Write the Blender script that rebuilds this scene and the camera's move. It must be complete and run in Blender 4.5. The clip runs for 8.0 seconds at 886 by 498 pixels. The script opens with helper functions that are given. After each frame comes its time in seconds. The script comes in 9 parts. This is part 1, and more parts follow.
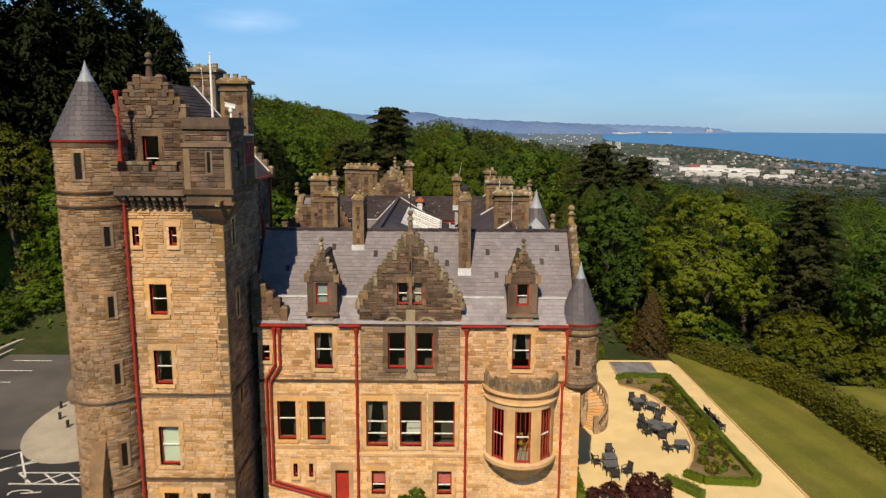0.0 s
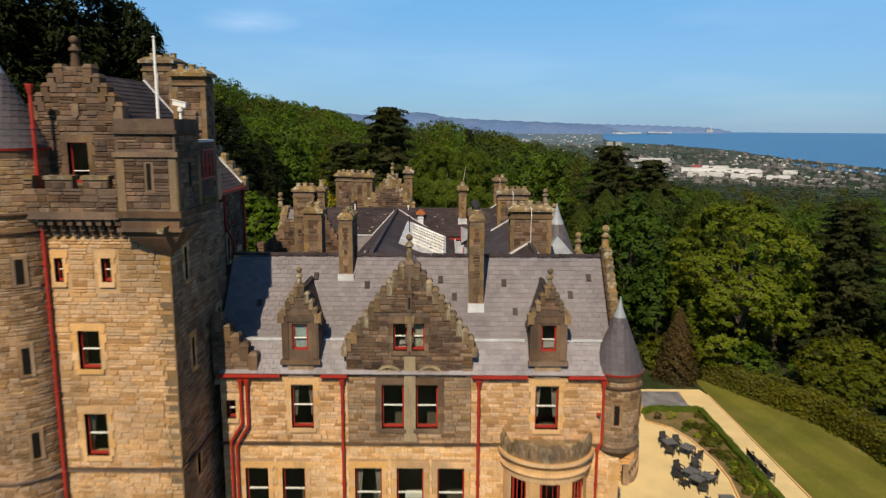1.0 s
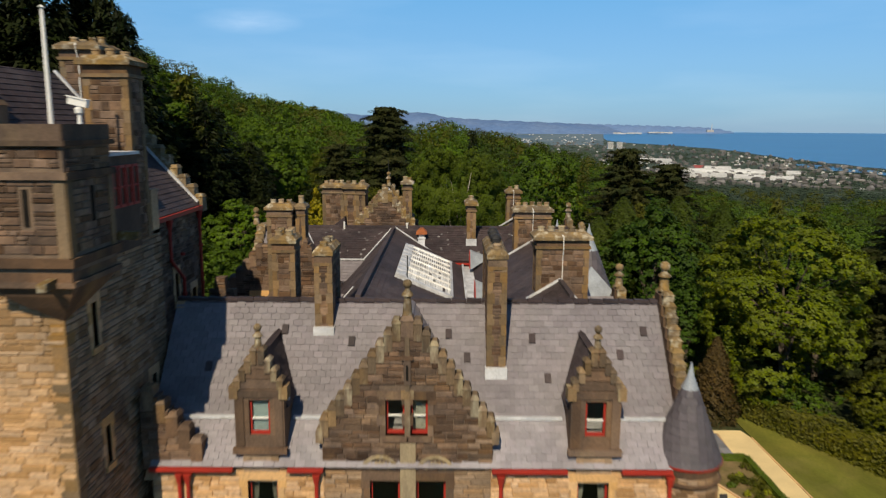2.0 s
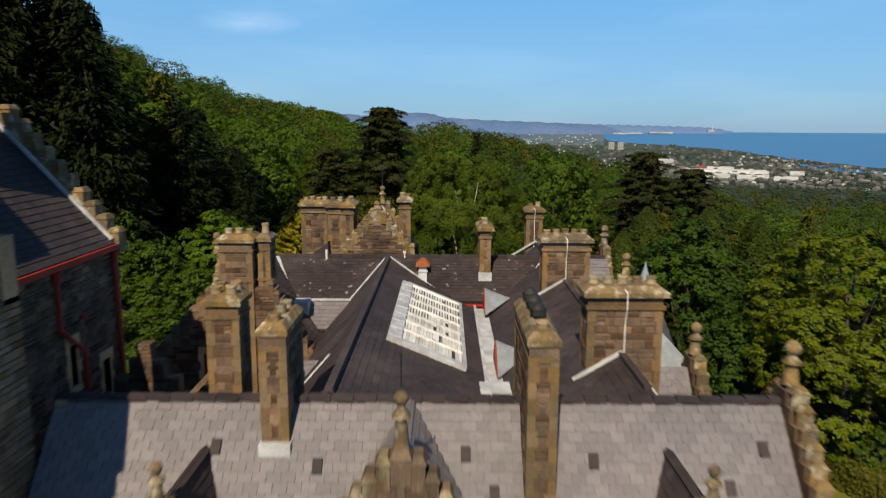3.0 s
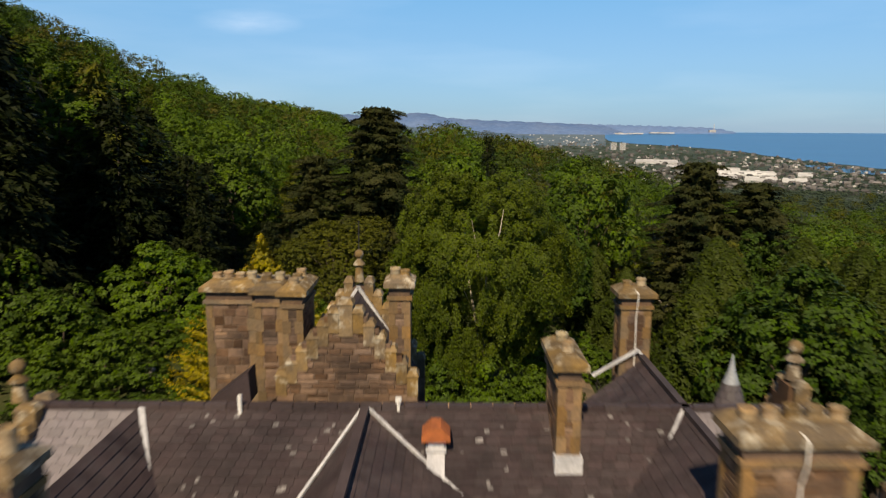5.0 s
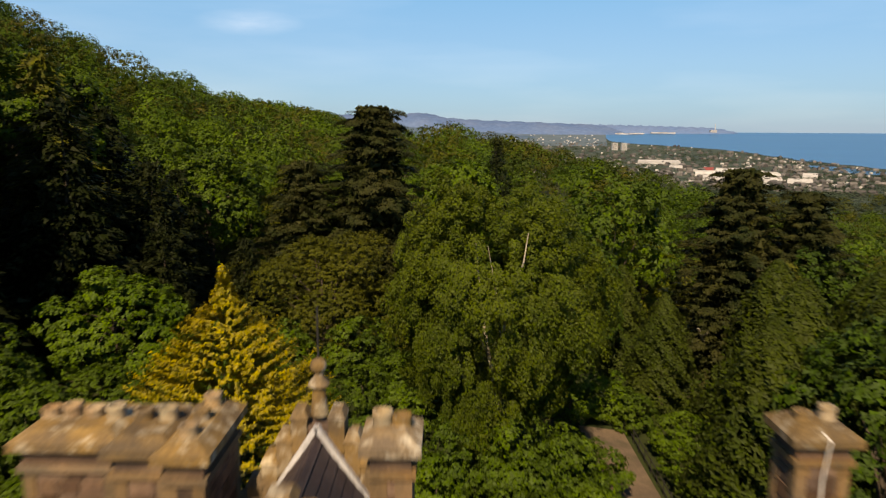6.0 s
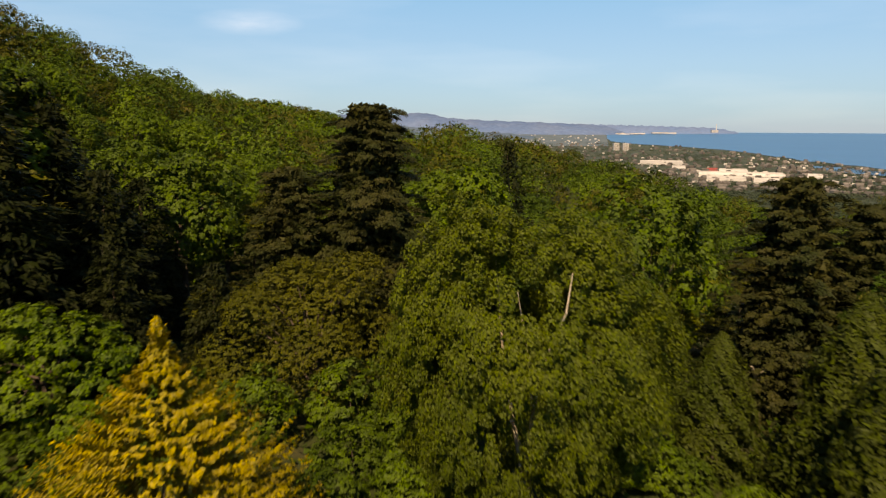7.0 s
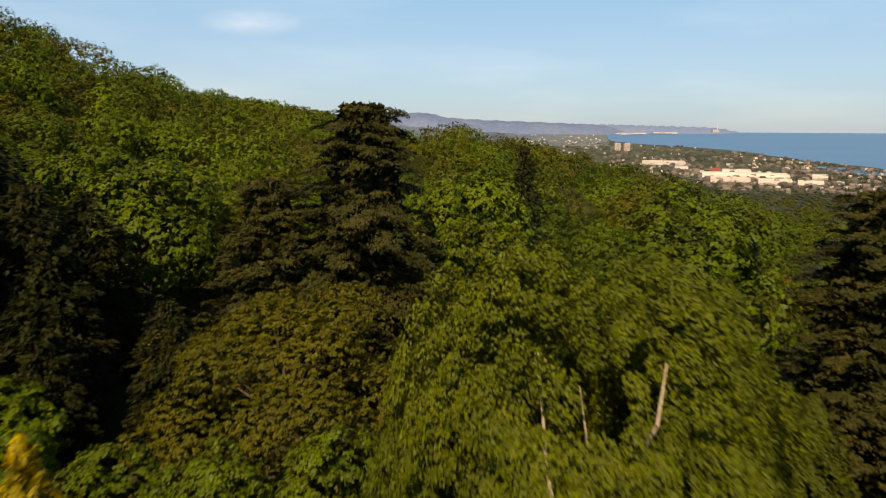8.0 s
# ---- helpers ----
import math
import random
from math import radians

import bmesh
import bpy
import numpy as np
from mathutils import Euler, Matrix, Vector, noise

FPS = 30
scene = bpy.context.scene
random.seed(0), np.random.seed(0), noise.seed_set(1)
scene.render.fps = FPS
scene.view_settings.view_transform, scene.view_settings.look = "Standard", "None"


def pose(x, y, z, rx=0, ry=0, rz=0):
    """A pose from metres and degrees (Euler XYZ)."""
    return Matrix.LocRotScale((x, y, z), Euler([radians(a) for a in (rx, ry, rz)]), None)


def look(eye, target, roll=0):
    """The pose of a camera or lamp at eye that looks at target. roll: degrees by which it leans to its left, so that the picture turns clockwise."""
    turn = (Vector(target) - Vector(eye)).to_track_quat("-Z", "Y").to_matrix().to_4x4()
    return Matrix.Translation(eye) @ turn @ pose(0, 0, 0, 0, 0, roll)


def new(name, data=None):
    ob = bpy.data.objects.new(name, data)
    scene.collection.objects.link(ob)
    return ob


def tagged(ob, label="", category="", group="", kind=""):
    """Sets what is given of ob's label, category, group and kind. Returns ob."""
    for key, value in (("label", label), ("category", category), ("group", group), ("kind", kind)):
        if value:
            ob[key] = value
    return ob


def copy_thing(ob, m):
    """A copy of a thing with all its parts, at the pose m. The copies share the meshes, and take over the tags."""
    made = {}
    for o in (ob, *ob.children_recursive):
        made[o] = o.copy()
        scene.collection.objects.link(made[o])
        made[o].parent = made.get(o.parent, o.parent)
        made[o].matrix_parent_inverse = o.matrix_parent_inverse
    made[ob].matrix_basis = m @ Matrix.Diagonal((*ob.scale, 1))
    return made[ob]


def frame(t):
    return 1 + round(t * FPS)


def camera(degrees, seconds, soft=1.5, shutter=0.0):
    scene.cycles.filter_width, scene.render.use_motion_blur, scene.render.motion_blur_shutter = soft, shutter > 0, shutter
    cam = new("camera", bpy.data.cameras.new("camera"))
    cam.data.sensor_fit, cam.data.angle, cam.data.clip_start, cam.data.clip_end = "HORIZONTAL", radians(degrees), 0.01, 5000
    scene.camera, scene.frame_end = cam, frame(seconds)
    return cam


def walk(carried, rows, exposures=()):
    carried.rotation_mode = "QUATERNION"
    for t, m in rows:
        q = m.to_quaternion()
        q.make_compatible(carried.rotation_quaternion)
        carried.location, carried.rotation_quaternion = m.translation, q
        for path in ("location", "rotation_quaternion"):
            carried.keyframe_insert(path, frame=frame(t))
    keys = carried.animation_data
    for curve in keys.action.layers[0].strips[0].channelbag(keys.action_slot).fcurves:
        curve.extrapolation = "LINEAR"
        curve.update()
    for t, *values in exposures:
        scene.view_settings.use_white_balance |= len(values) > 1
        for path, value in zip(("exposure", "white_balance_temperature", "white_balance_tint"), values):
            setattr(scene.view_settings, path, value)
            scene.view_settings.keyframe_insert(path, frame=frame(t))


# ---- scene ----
cam = camera(63.6, 8.0, soft=1.25, shutter=0.65)
METRES, EYE, TILT, LEAN, TURN = 80.0, 25.0, 0.8, 0.0, 0.2
ROWS = [
    (0.0, 0.0, 0.0, 0.0, 0.06, -10.58, -0.32),
    (0.5, -0.0019, 0.0471, 0.0002, 0.06, -10.58, -0.32),
    (1.0, -0.0042, 0.1018, 0.0003, 0.05, -10.57, -0.3),
    (1.5, -0.0064, 0.155, 0.0009, 0.05, -10.57, -0.31),
    (3.0, -0.0129, 0.334, 0.0026, 0.04, -10.54, -0.21),
    (3.5, -0.0154, 0.3929, 0.0038, 0.04, -10.55, -0.2),
    (4.0, -0.0184, 0.4585, 0.0043, 0.04, -10.54, -0.2),
    (4.5, -0.0212, 0.52, 0.0048, 0.04, -10.53, -0.2),
    (6.0, -0.0308, 0.7229, 0.0047, 0.06, -10.52, -0.19),
    (6.5, -0.0343, 0.7888, 0.0043, 0.06, -10.51, -0.19),
    (7.0, -0.0384, 0.8607, 0.0042, 0.08, -10.52, -0.19),
    (7.5, -0.0425, 0.927, 0.0049, 0.08, -10.52, -0.18),
    (8.0, -0.0469, 0.9988, 0.0059, 0.08, -10.54, -0.2),
]
walk(cam, [(t, pose(0, 0, EYE, TILT, LEAN, TURN) @ pose(METRES * x, METRES * y, METRES * z, 90 + pitch, roll, yaw)) for t, x, y, z, yaw, pitch, roll in ROWS],
     exposures=[(0.0, 0.02, 6900, 15), (1.0, -0.12, 6780, 13), (1.7, -0.15, 6700, 11), (3.0, -0.11, 6700, 11), (4.5, -0.04, 7050, 14), (6.5, 0.17, 8850, 22), (8.0, 0.27, 10200, 26)])

# ---- light: clear midday sky, sun behind the viewer and to the left ----
SUN = Vector((-0.14, -0.70, 0.71)).normalized()
world = bpy.data.worlds.new("sky")
scene.world = world
world.use_nodes = True
wn, wl = world.node_tree.nodes, world.node_tree.links
sky = wn.new("ShaderNodeTexSky")
sky.sky_type = "NISHITA"
sky.sun_disc = False
sky.sun_elevation = math.asin(SUN.z)
sky.sun_rotation = math.atan2(SUN.x, SUN.y)
sky.air_density, sky.dust_density, sky.ozone_density = 1.0, 0.5, 2.5
def wnode(kind, **values):
    n = wn.new(kind)
    for k, v in values.items():
        n.inputs[int(k[1:])].default_value = v
    return n


def blend(mode, a, b, fac):
    n = wn.new("ShaderNodeMix")
    n.data_type, n.blend_type = "RGBA", mode
    for k, v in ((0, fac), (6, a), (7, b)):
        if isinstance(v, (int, float, tuple)):
            n.inputs[k].default_value = v
        else:
            wl.new(v, n.inputs[k])
    return n.outputs[2]


# the clear sky, a pale haze that thickens towards the horizon, one wisp of cloud
tinted = blend("MULTIPLY", sky.outputs[0], (0.38, 0.96, 1.50, 1), 1.0)
where = wn.new("ShaderNodeTexCoord")
parts = wn.new("ShaderNodeSeparateXYZ")
wl.new(where.outputs["Generated"], parts.inputs[0])
veil_ramp = wn.new("ShaderNodeValToRGB")
stops = veil_ramp.color_ramp.elements
for place, tone in ((0.0, (5.9, 7.6, 10.9)), (0.085, (5.0, 8.4, 12.4)), (0.17, (3.5, 8.4, 13.2)), (0.30, (1.7, 4.2, 6.8)), (0.50, (0.4, 1.0, 1.8)), (1.0, (0.1, 0.25, 0.45))):
    stop = stops[0] if place == 0.0 else stops[-1] if place == 1.0 else stops.new(place)
    stop.position, stop.color = place, (*(v / 15 for v in tone), 1)
wl.new(parts.outputs[2], veil_ramp.inputs[0])
full = blend("MULTIPLY", veil_ramp.outputs[0], (15, 15, 15, 1), 1.0)
hazed = blend("ADD", tinted, full, 1.0)
spread = wn.new("ShaderNodeMapping")
spread.inputs["Scale"].default_value = (16.0, 1.0, 62.0)
spread.inputs["Location"].default_value = (0.254 * 16.0, -0.957, -0.132 * 62.0)
wl.new(where.outputs["Generated"], spread.inputs["Vector"])
dist = wn.new("ShaderNodeVectorMath")
dist.operation = "LENGTH"
wl.new(spread.outputs[0], dist.inputs[0])
inside = wnode("ShaderNodeMapRange", i1=0.1, i2=1.1, i3=1.0, i4=0.0)
wl.new(dist.outputs["Value"], inside.inputs[0])
wisp = wn.new("ShaderNodeTexNoise")
wisp.inputs["Scale"].default_value, wisp.inputs["Detail"].default_value = 1.6, 5.0
wl.new(spread.outputs[0], wisp.inputs["Vector"])
soft_edge = wnode("ShaderNodeMath")
soft_edge.operation = "MULTIPLY"
wl.new(inside.outputs[0], soft_edge.inputs[0])
wl.new(wisp.outputs[0], soft_edge.inputs[1])
clouded = blend("ADD", hazed, (7.0, 6.0, 4.6, 1), soft_edge.outputs[0])
veil_map = wn.new("ShaderNodeMapping")
veil_map.inputs["Scale"].default_value = (2.2, 2.2, 13.0)
wl.new(where.outputs["Generated"], veil_map.inputs["Vector"])
veil = wn.new("ShaderNodeTexNoise")
veil.inputs["Scale"].default_value, veil.inputs["Detail"].default_value = 1.3, 6.0
wl.new(veil_map.outputs[0], veil.inputs["Vector"])
thin = wnode("ShaderNodeMapRange", i1=0.45, i2=0.8, i3=0.0, i4=1.0)
wl.new(veil.outputs[0], thin.inputs[0])
clouded = blend("ADD", clouded, (2.2, 1.9, 1.4, 1), thin.outputs[0])
wn["Background"].inputs["Strength"].default_value = 0.039
wl.new(clouded, wn["Background"].inputs["Color"])
sun = new("sun", bpy.data.lights.new("sun", "SUN"))
sun.data.energy, sun.data.angle, sun.data.color = 5.3, radians(0.5), (1.0, 0.875, 0.64)
sun.matrix_world = look(SUN * 300, (0, 0, 0))

# ---- materials ----
def surface(name, a, b, rough=0.85, scale=0.6, fine=12.0, piece=0.0, bump=0.2, metal=0.0, spec=0.25, stain=None, stain_scale=0.35, stain_amt=0.6, stretch=1.0, soft=0.12, grain=0.5, odd=0.0):
    """Two-scale mottled surface; piece: how far single stones or slates differ; stain: a third colour in patches."""
    m = bpy.data.materials.new(name)
    m.use_nodes = True
    N, L = m.node_tree.nodes, m.node_tree.links
    bs = N["Principled BSDF"]
    geo = N.new("ShaderNodeNewGeometry")
    mp = N.new("ShaderNodeMapping")
    mp.inputs["Scale"].default_value = (1, 1, stretch)
    L.new(geo.outputs["Position"], mp.inputs["Vector"])

    def nz(sc, detail, src):
        n = N.new("ShaderNodeTexNoise")
        n.inputs["Scale"].default_value, n.inputs["Detail"].default_value, n.inputs["Roughness"].default_value = sc, detail, 0.6
        L.new(src, n.inputs["Vector"])
        return n.outputs[0]

    def ramp(src, lo, hi, out=1.0):
        r = N.new("ShaderNodeMapRange")
        r.inputs[1].default_value, r.inputs[2].default_value, r.inputs[4].default_value = lo, hi, out
        L.new(src, r.inputs[0])
        return r.outputs[0]

    def mix(kind, fac, c1, c2):
        x = N.new("ShaderNodeMix")
        x.data_type, x.blend_type = "RGBA", kind
        for k, v in ((0, fac), (6, c1), (7, c2)):
            if isinstance(v, (int, float)):
                x.inputs[k].default_value = v
            elif isinstance(v, tuple):
                x.inputs[k].default_value = (*v, 1)
            else:
                L.new(v, x.inputs[k])
        return x.outputs[2]

    n1, n2 = nz(scale, 5, mp.outputs[0]), nz(fine, 4, geo.outputs["Position"])
    col = mix("MIX", ramp(n1, 0.5 - soft, 0.5 + soft), a, b)
    if stain:
        n3 = nz(stain_scale, 7, mp.outputs[0])
        col = mix("MIX", ramp(n3, 0.52, 0.66, stain_amt), col, stain)
    if piece:
        info = N.new("ShaderNodeObjectInfo")
        add = N.new("ShaderNodeMath")
        add.operation = "ADD"
        L.new(geo.outputs["Random Per Island"], add.inputs[0])
        L.new(info.outputs["Random"], add.inputs[1])
        fr = N.new("ShaderNodeMath")
        fr.operation = "FRACT"
        L.new(add.outputs[0], fr.inputs[0])
        hsv = N.new("ShaderNodeHueSaturation")
        r = ramp(fr.outputs[0], 0.0, 1.0)
        mr = N.new("ShaderNodeMapRange")
        mr.inputs[3].default_value, mr.inputs[4].default_value = 1 - piece, 1 + piece
        L.new(r, mr.inputs[0])
        wn2 = N.new("ShaderNodeTexWhiteNoise")
        wn2.noise_dimensions = "1D"
        L.new(fr.outputs[0], wn2.inputs["W"])
        ms = N.new("ShaderNodeMapRange")
        ms.inputs[3].default_value, ms.inputs[4].default_value = 0.86, 1.15
        L.new(wn2.outputs[0], ms.inputs[0])
        L.new(mr.outputs[0], hsv.inputs["Value"])
        L.new(ms.outputs[0], hsv.inputs["Saturation"])
        L.new(col, hsv.inputs["Color"])
        col = hsv.outputs[0]
        if odd:
            col = mix("MULTIPLY", ramp(wn2.outputs[0], 0.66, 0.96, odd), col, (0.46, 0.42, 0.40))
    g = N.new("ShaderNodeMapRange")
    g.inputs[1].default_value, g.inputs[2].default_value, g.inputs[3].default_value, g.inputs[4].default_value = 0.25, 0.75, 1 - grain / 2, 1 + grain / 2
    L.new(n2, g.inputs[0])
    cc = N.new("ShaderNodeCombineColor")
    for k in range(3):
        L.new(g.outputs[0], cc.inputs[k])
    col = mix("MULTIPLY", 1.0, col, cc.outputs[0])
    L.new(col, bs.inputs["Base Color"])
    bs.inputs["Roughness"].default_value, bs.inputs["Metallic"].default_value = rough, metal
    bs.inputs["Specular IOR Level"].default_value = spec
    if bump:
        bp = N.new("ShaderNodeBump")
        bp.inputs["Strength"].default_value, bp.inputs["Distance"].default_value = bump, 0.05
        L.new(n2, bp.inputs["Height"])
        L.new(bp.outputs[0], bs.inputs["Normal"])
    return m


def leafy(name, a, b, rough=0.6, through_light=0.12, scale=0.25):
    """Foliage: colour drifts through the crown and from leaf to leaf, some light shines through."""
    m = surface(name, a, b, rough=rough, scale=scale, fine=7.0, piece=0.18, bump=0.5, spec=0.08, grain=0.8)
    N, L = m.node_tree.nodes, m.node_tree.links
    bs = N["Principled BSDF"]
    tr = N.new("ShaderNodeBsdfTranslucent")
    src = bs.inputs["Base Color"].links[0].from_socket
    L.new(src, tr.inputs["Color"])
    mx = N.new("ShaderNodeMixShader")
    mx.inputs[0].default_value = through_light
    L.new(bs.outputs[0], mx.inputs[1])
    L.new(tr.outputs[0], mx.inputs[2])
    L.new(mx.outputs[0], N["Material Output"].inputs["Surface"])
    return m


def glass(name):
    m = bpy.data.materials.new(name)
    m.use_nodes = True
    N, L = m.node_tree.nodes, m.node_tree.links
    tr, gl, fr, mx = N.new("ShaderNodeBsdfTransparent"), N.new("ShaderNodeBsdfGlossy"), N.new("ShaderNodeFresnel"), N.new("ShaderNodeMixShader")
    gl.inputs["Roughness"].default_value = 0.02
    tr.inputs["Color"].default_value = (0.85, 0.9, 0.88, 1)
    L.new(fr.outputs[0], mx.inputs[0])
    L.new(tr.outputs[0], mx.inputs[1])
    L.new(gl.outputs[0], mx.inputs[2])
    L.new(mx.outputs[0], N["Material Output"].inputs["Surface"])
    return m


M_STONE = surface("sandstone_rubble", (0.64, 0.40, 0.212), (0.49, 0.305, 0.165), piece=0.14, odd=0.65, bump=0.35, scale=0.9, fine=9, stain=(0.22, 0.155, 0.10), stain_scale=0.28, stain_amt=0.5)
M_ASHLAR = surface("pale_sandstone", (0.74, 0.465, 0.238), (0.62, 0.39, 0.20), piece=0.1, odd=0.4, bump=0.3, scale=0.5, fine=9, stain=(0.36, 0.24, 0.13), stain_scale=0.5, stain_amt=0.4)
M_TOWER = surface("tower_rubble", (0.58, 0.362, 0.188), (0.45, 0.282, 0.148), piece=0.11, odd=0.5, bump=0.35, scale=0.8, fine=9, stain=(0.19, 0.14, 0.092), stain_scale=0.28, stain_amt=0.55)
M_TURRET = surface("turret_rubble", (0.37, 0.232, 0.13), (0.245, 0.157, 0.093), piece=0.2, odd=0.7, bump=0.35, scale=0.8, fine=9, stain=(0.15, 0.112, 0.08), stain_scale=0.28, stain_amt=0.65)
M_MIDSTONE = surface("stained_shaded_rubble", (0.36, 0.235, 0.138), (0.235, 0.158, 0.098), piece=0.25, odd=0.7, scale=0.6, fine=9, stain=(0.13, 0.095, 0.066), stain_scale=0.4, stain_amt=0.6)
M_DARKSTONE = surface("weathered_shaded_rubble", (0.172, 0.110, 0.074), (0.085, 0.058, 0.045), spec=0.1, piece=0.42, odd=0.7, scale=0.9, fine=8, bump=0.45, stain=(0.27, 0.175, 0.10), stain_scale=0.6, stain_amt=0.5)
M_DRESS = surface("dressed_sandstone", (0.66, 0.405, 0.195), (0.54, 0.335, 0.165), piece=0.08, scale=0.8, fine=16, bump=0.08, stain=(0.20, 0.15, 0.10), stain_scale=0.5, stain_amt=0.45, stretch=0.4)
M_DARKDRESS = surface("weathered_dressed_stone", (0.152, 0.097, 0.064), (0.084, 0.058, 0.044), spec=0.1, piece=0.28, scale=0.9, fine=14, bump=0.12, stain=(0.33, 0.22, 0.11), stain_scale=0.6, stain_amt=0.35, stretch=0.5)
M_QUOIN = surface("stack_quoin", (0.21, 0.135, 0.07), (0.135, 0.10, 0.062), piece=0.2, scale=1.0, fine=14, bump=0.12, stain=(0.32, 0.18, 0.065), stain_scale=0.7, stain_amt=0.6, stretch=0.5)
M_LICHEN = surface("lichened_stone", (0.22, 0.145, 0.062), (0.12, 0.088, 0.055), piece=0.25, scale=1.6, fine=14, stain=(0.44, 0.40, 0.31), stain_scale=2.6, stain_amt=0.75)
M_CROW = surface("streaked_coping", (0.19, 0.13, 0.075), (0.10, 0.072, 0.05), piece=0.35, scale=1.4, fine=12, bump=0.35, stain=(0.38, 0.34, 0.23), stain_scale=2.2, stain_amt=0.55, stretch=0.3)
M_PALEDRESS = surface("grey_green_dressing", (0.36, 0.28, 0.165), (0.23, 0.18, 0.115), piece=0.1, scale=0.9, fine=12, stain=(0.14, 0.11, 0.08), stain_scale=0.8, stain_amt=0.5, stretch=0.4)
M_PALESLATE = surface("pale_eaves_slate", (0.27, 0.245, 0.265), (0.215, 0.195, 0.21), rough=0.55, piece=0.12, scale=0.5, fine=10, bump=0.1, spec=0.3, stain=(0.33, 0.31, 0.32), stain_scale=0.6, stain_amt=0.4, grain=0.25)
M_MORTAR = surface("mortar", (0.47, 0.30, 0.162), (0.36, 0.23, 0.126), scale=1.0, fine=20)
M_DARKMORTAR = surface("weathered_shaded_mortar", (0.185, 0.13, 0.09), (0.10, 0.072, 0.055), scale=1.0, fine=20)
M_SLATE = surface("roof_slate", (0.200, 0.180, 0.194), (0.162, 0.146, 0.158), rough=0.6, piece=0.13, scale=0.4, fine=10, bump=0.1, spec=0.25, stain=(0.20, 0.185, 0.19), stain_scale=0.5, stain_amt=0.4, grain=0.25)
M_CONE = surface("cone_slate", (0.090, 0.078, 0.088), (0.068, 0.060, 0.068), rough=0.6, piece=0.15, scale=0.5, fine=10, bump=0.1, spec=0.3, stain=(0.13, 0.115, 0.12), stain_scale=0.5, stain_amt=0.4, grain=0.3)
M_DARKSLATE = surface("old_shaded_slate", (0.062, 0.047, 0.049), (0.043, 0.034, 0.036), rough=0.6, piece=0.16, scale=0.5, fine=10, bump=0.1, spec=0.12, stain=(0.095, 0.074, 0.074), stain_scale=0.45, stain_amt=0.5, grain=0.4, stretch=0.4)
M_LEAD = surface("pale_lead", (0.62, 0.63, 0.66), (0.42, 0.43, 0.46), rough=0.5, scale=1.4, fine=18, spec=0.4, stain=(0.30, 0.29, 0.28), stain_scale=0.9, stain_amt=0.5)
M_GREYLEAD = surface("grey_lead", (0.30, 0.33, 0.37), (0.22, 0.24, 0.27), rough=0.5, scale=1.4, fine=18, spec=0.4)
M_RED = surface("red_paint", (0.37, 0.034, 0.022), (0.30, 0.028, 0.019), rough=0.45, scale=1.2, fine=20, bump=0.03, grain=0.25)
M_WHITE = surface("white_paint", (0.78, 0.77, 0.74), (0.70, 0.69, 0.66), rough=0.5, scale=1.2, fine=20, bump=0.03, grain=0.15)
M_GLASS = glass("window_glass")
# net greyed: the dimness of the room is in the cloth colour
M_CURTAIN = surface("net_curtain", (0.34, 0.32, 0.28), (0.24, 0.225, 0.2), rough=0.9, scale=6, fine=40)
# dark tone stands for the unlit rooms
M_ROOM = surface("room_dark", (0.10, 0.08, 0.06), (0.07, 0.055, 0.045), rough=0.9)
M_IRON = surface("black_iron", (0.02, 0.02, 0.022), (0.035, 0.033, 0.03), rough=0.5, scale=3, fine=30)
M_POT = surface("clay_pot", (0.34, 0.29, 0.20), (0.30, 0.20, 0.11), rough=0.85, scale=0.9, fine=20, piece=0.3)
# near-black colour for the unlit depth of slits that are not cut through
M_VOID = surface("opening_shade", (0.012, 0.011, 0.010), (0.018, 0.016, 0.014), rough=0.9, spec=0.05)
M_SKYL = surface("skylight_white", (0.78, 0.775, 0.76), (0.64, 0.63, 0.61), rough=0.6, piece=0.22, scale=1.2, fine=16, stain=(0.32, 0.28, 0.2), stain_scale=0.8, stain_amt=0.45)
M_GRAVEL = surface("pale_gravel", (0.72, 0.55, 0.28), (0.62, 0.475, 0.245), rough=0.95, scale=0.35, fine=25, grain=0.3)
M_LAWN = surface("mown_lawn", (0.112, 0.118, 0.015), (0.150, 0.140, 0.022), rough=0.9, scale=0.18, fine=8, stain=(0.19, 0.165, 0.045), stain_scale=0.16, stain_amt=0.6)
def striped(m, along, wide, depth):
    """Mowing stripes: bands of a lighter and darker nap."""
    N, L = m.node_tree.nodes, m.node_tree.links
    bs = N["Principled BSDF"]
    src = bs.inputs["Base Color"].links[0].from_socket
    geo, dot, wave, amt, mul = N.new("ShaderNodeNewGeometry"), N.new("ShaderNodeVectorMath"), N.new("ShaderNodeMath"), N.new("ShaderNodeMapRange"), N.new("ShaderNodeMix")
    dot.operation, wave.operation = "DOT_PRODUCT", "SINE"
    dot.inputs[1].default_value = (along[0] * math.pi / wide, along[1] * math.pi / wide, 0)
    amt.inputs[1].default_value, amt.inputs[2].default_value, amt.inputs[3].default_value, amt.inputs[4].default_value = -0.5, 0.5, 1 - depth, 1 + depth
    cc = N.new("ShaderNodeCombineColor")
    mul.data_type, mul.blend_type = "RGBA", "MULTIPLY"
    mul.inputs[0].default_value = 1.0
    L.new(geo.outputs["Position"], dot.inputs[0])
    L.new(dot.outputs["Value"], wave.inputs[0])
    L.new(wave.outputs[0], amt.inputs[0])
    for k in range(3):
        L.new(amt.outputs[0], cc.inputs[k])
    L.new(src, mul.inputs[6])
    L.new(cc.outputs[0], mul.inputs[7])
    L.new(mul.outputs[2], bs.inputs["Base Color"])


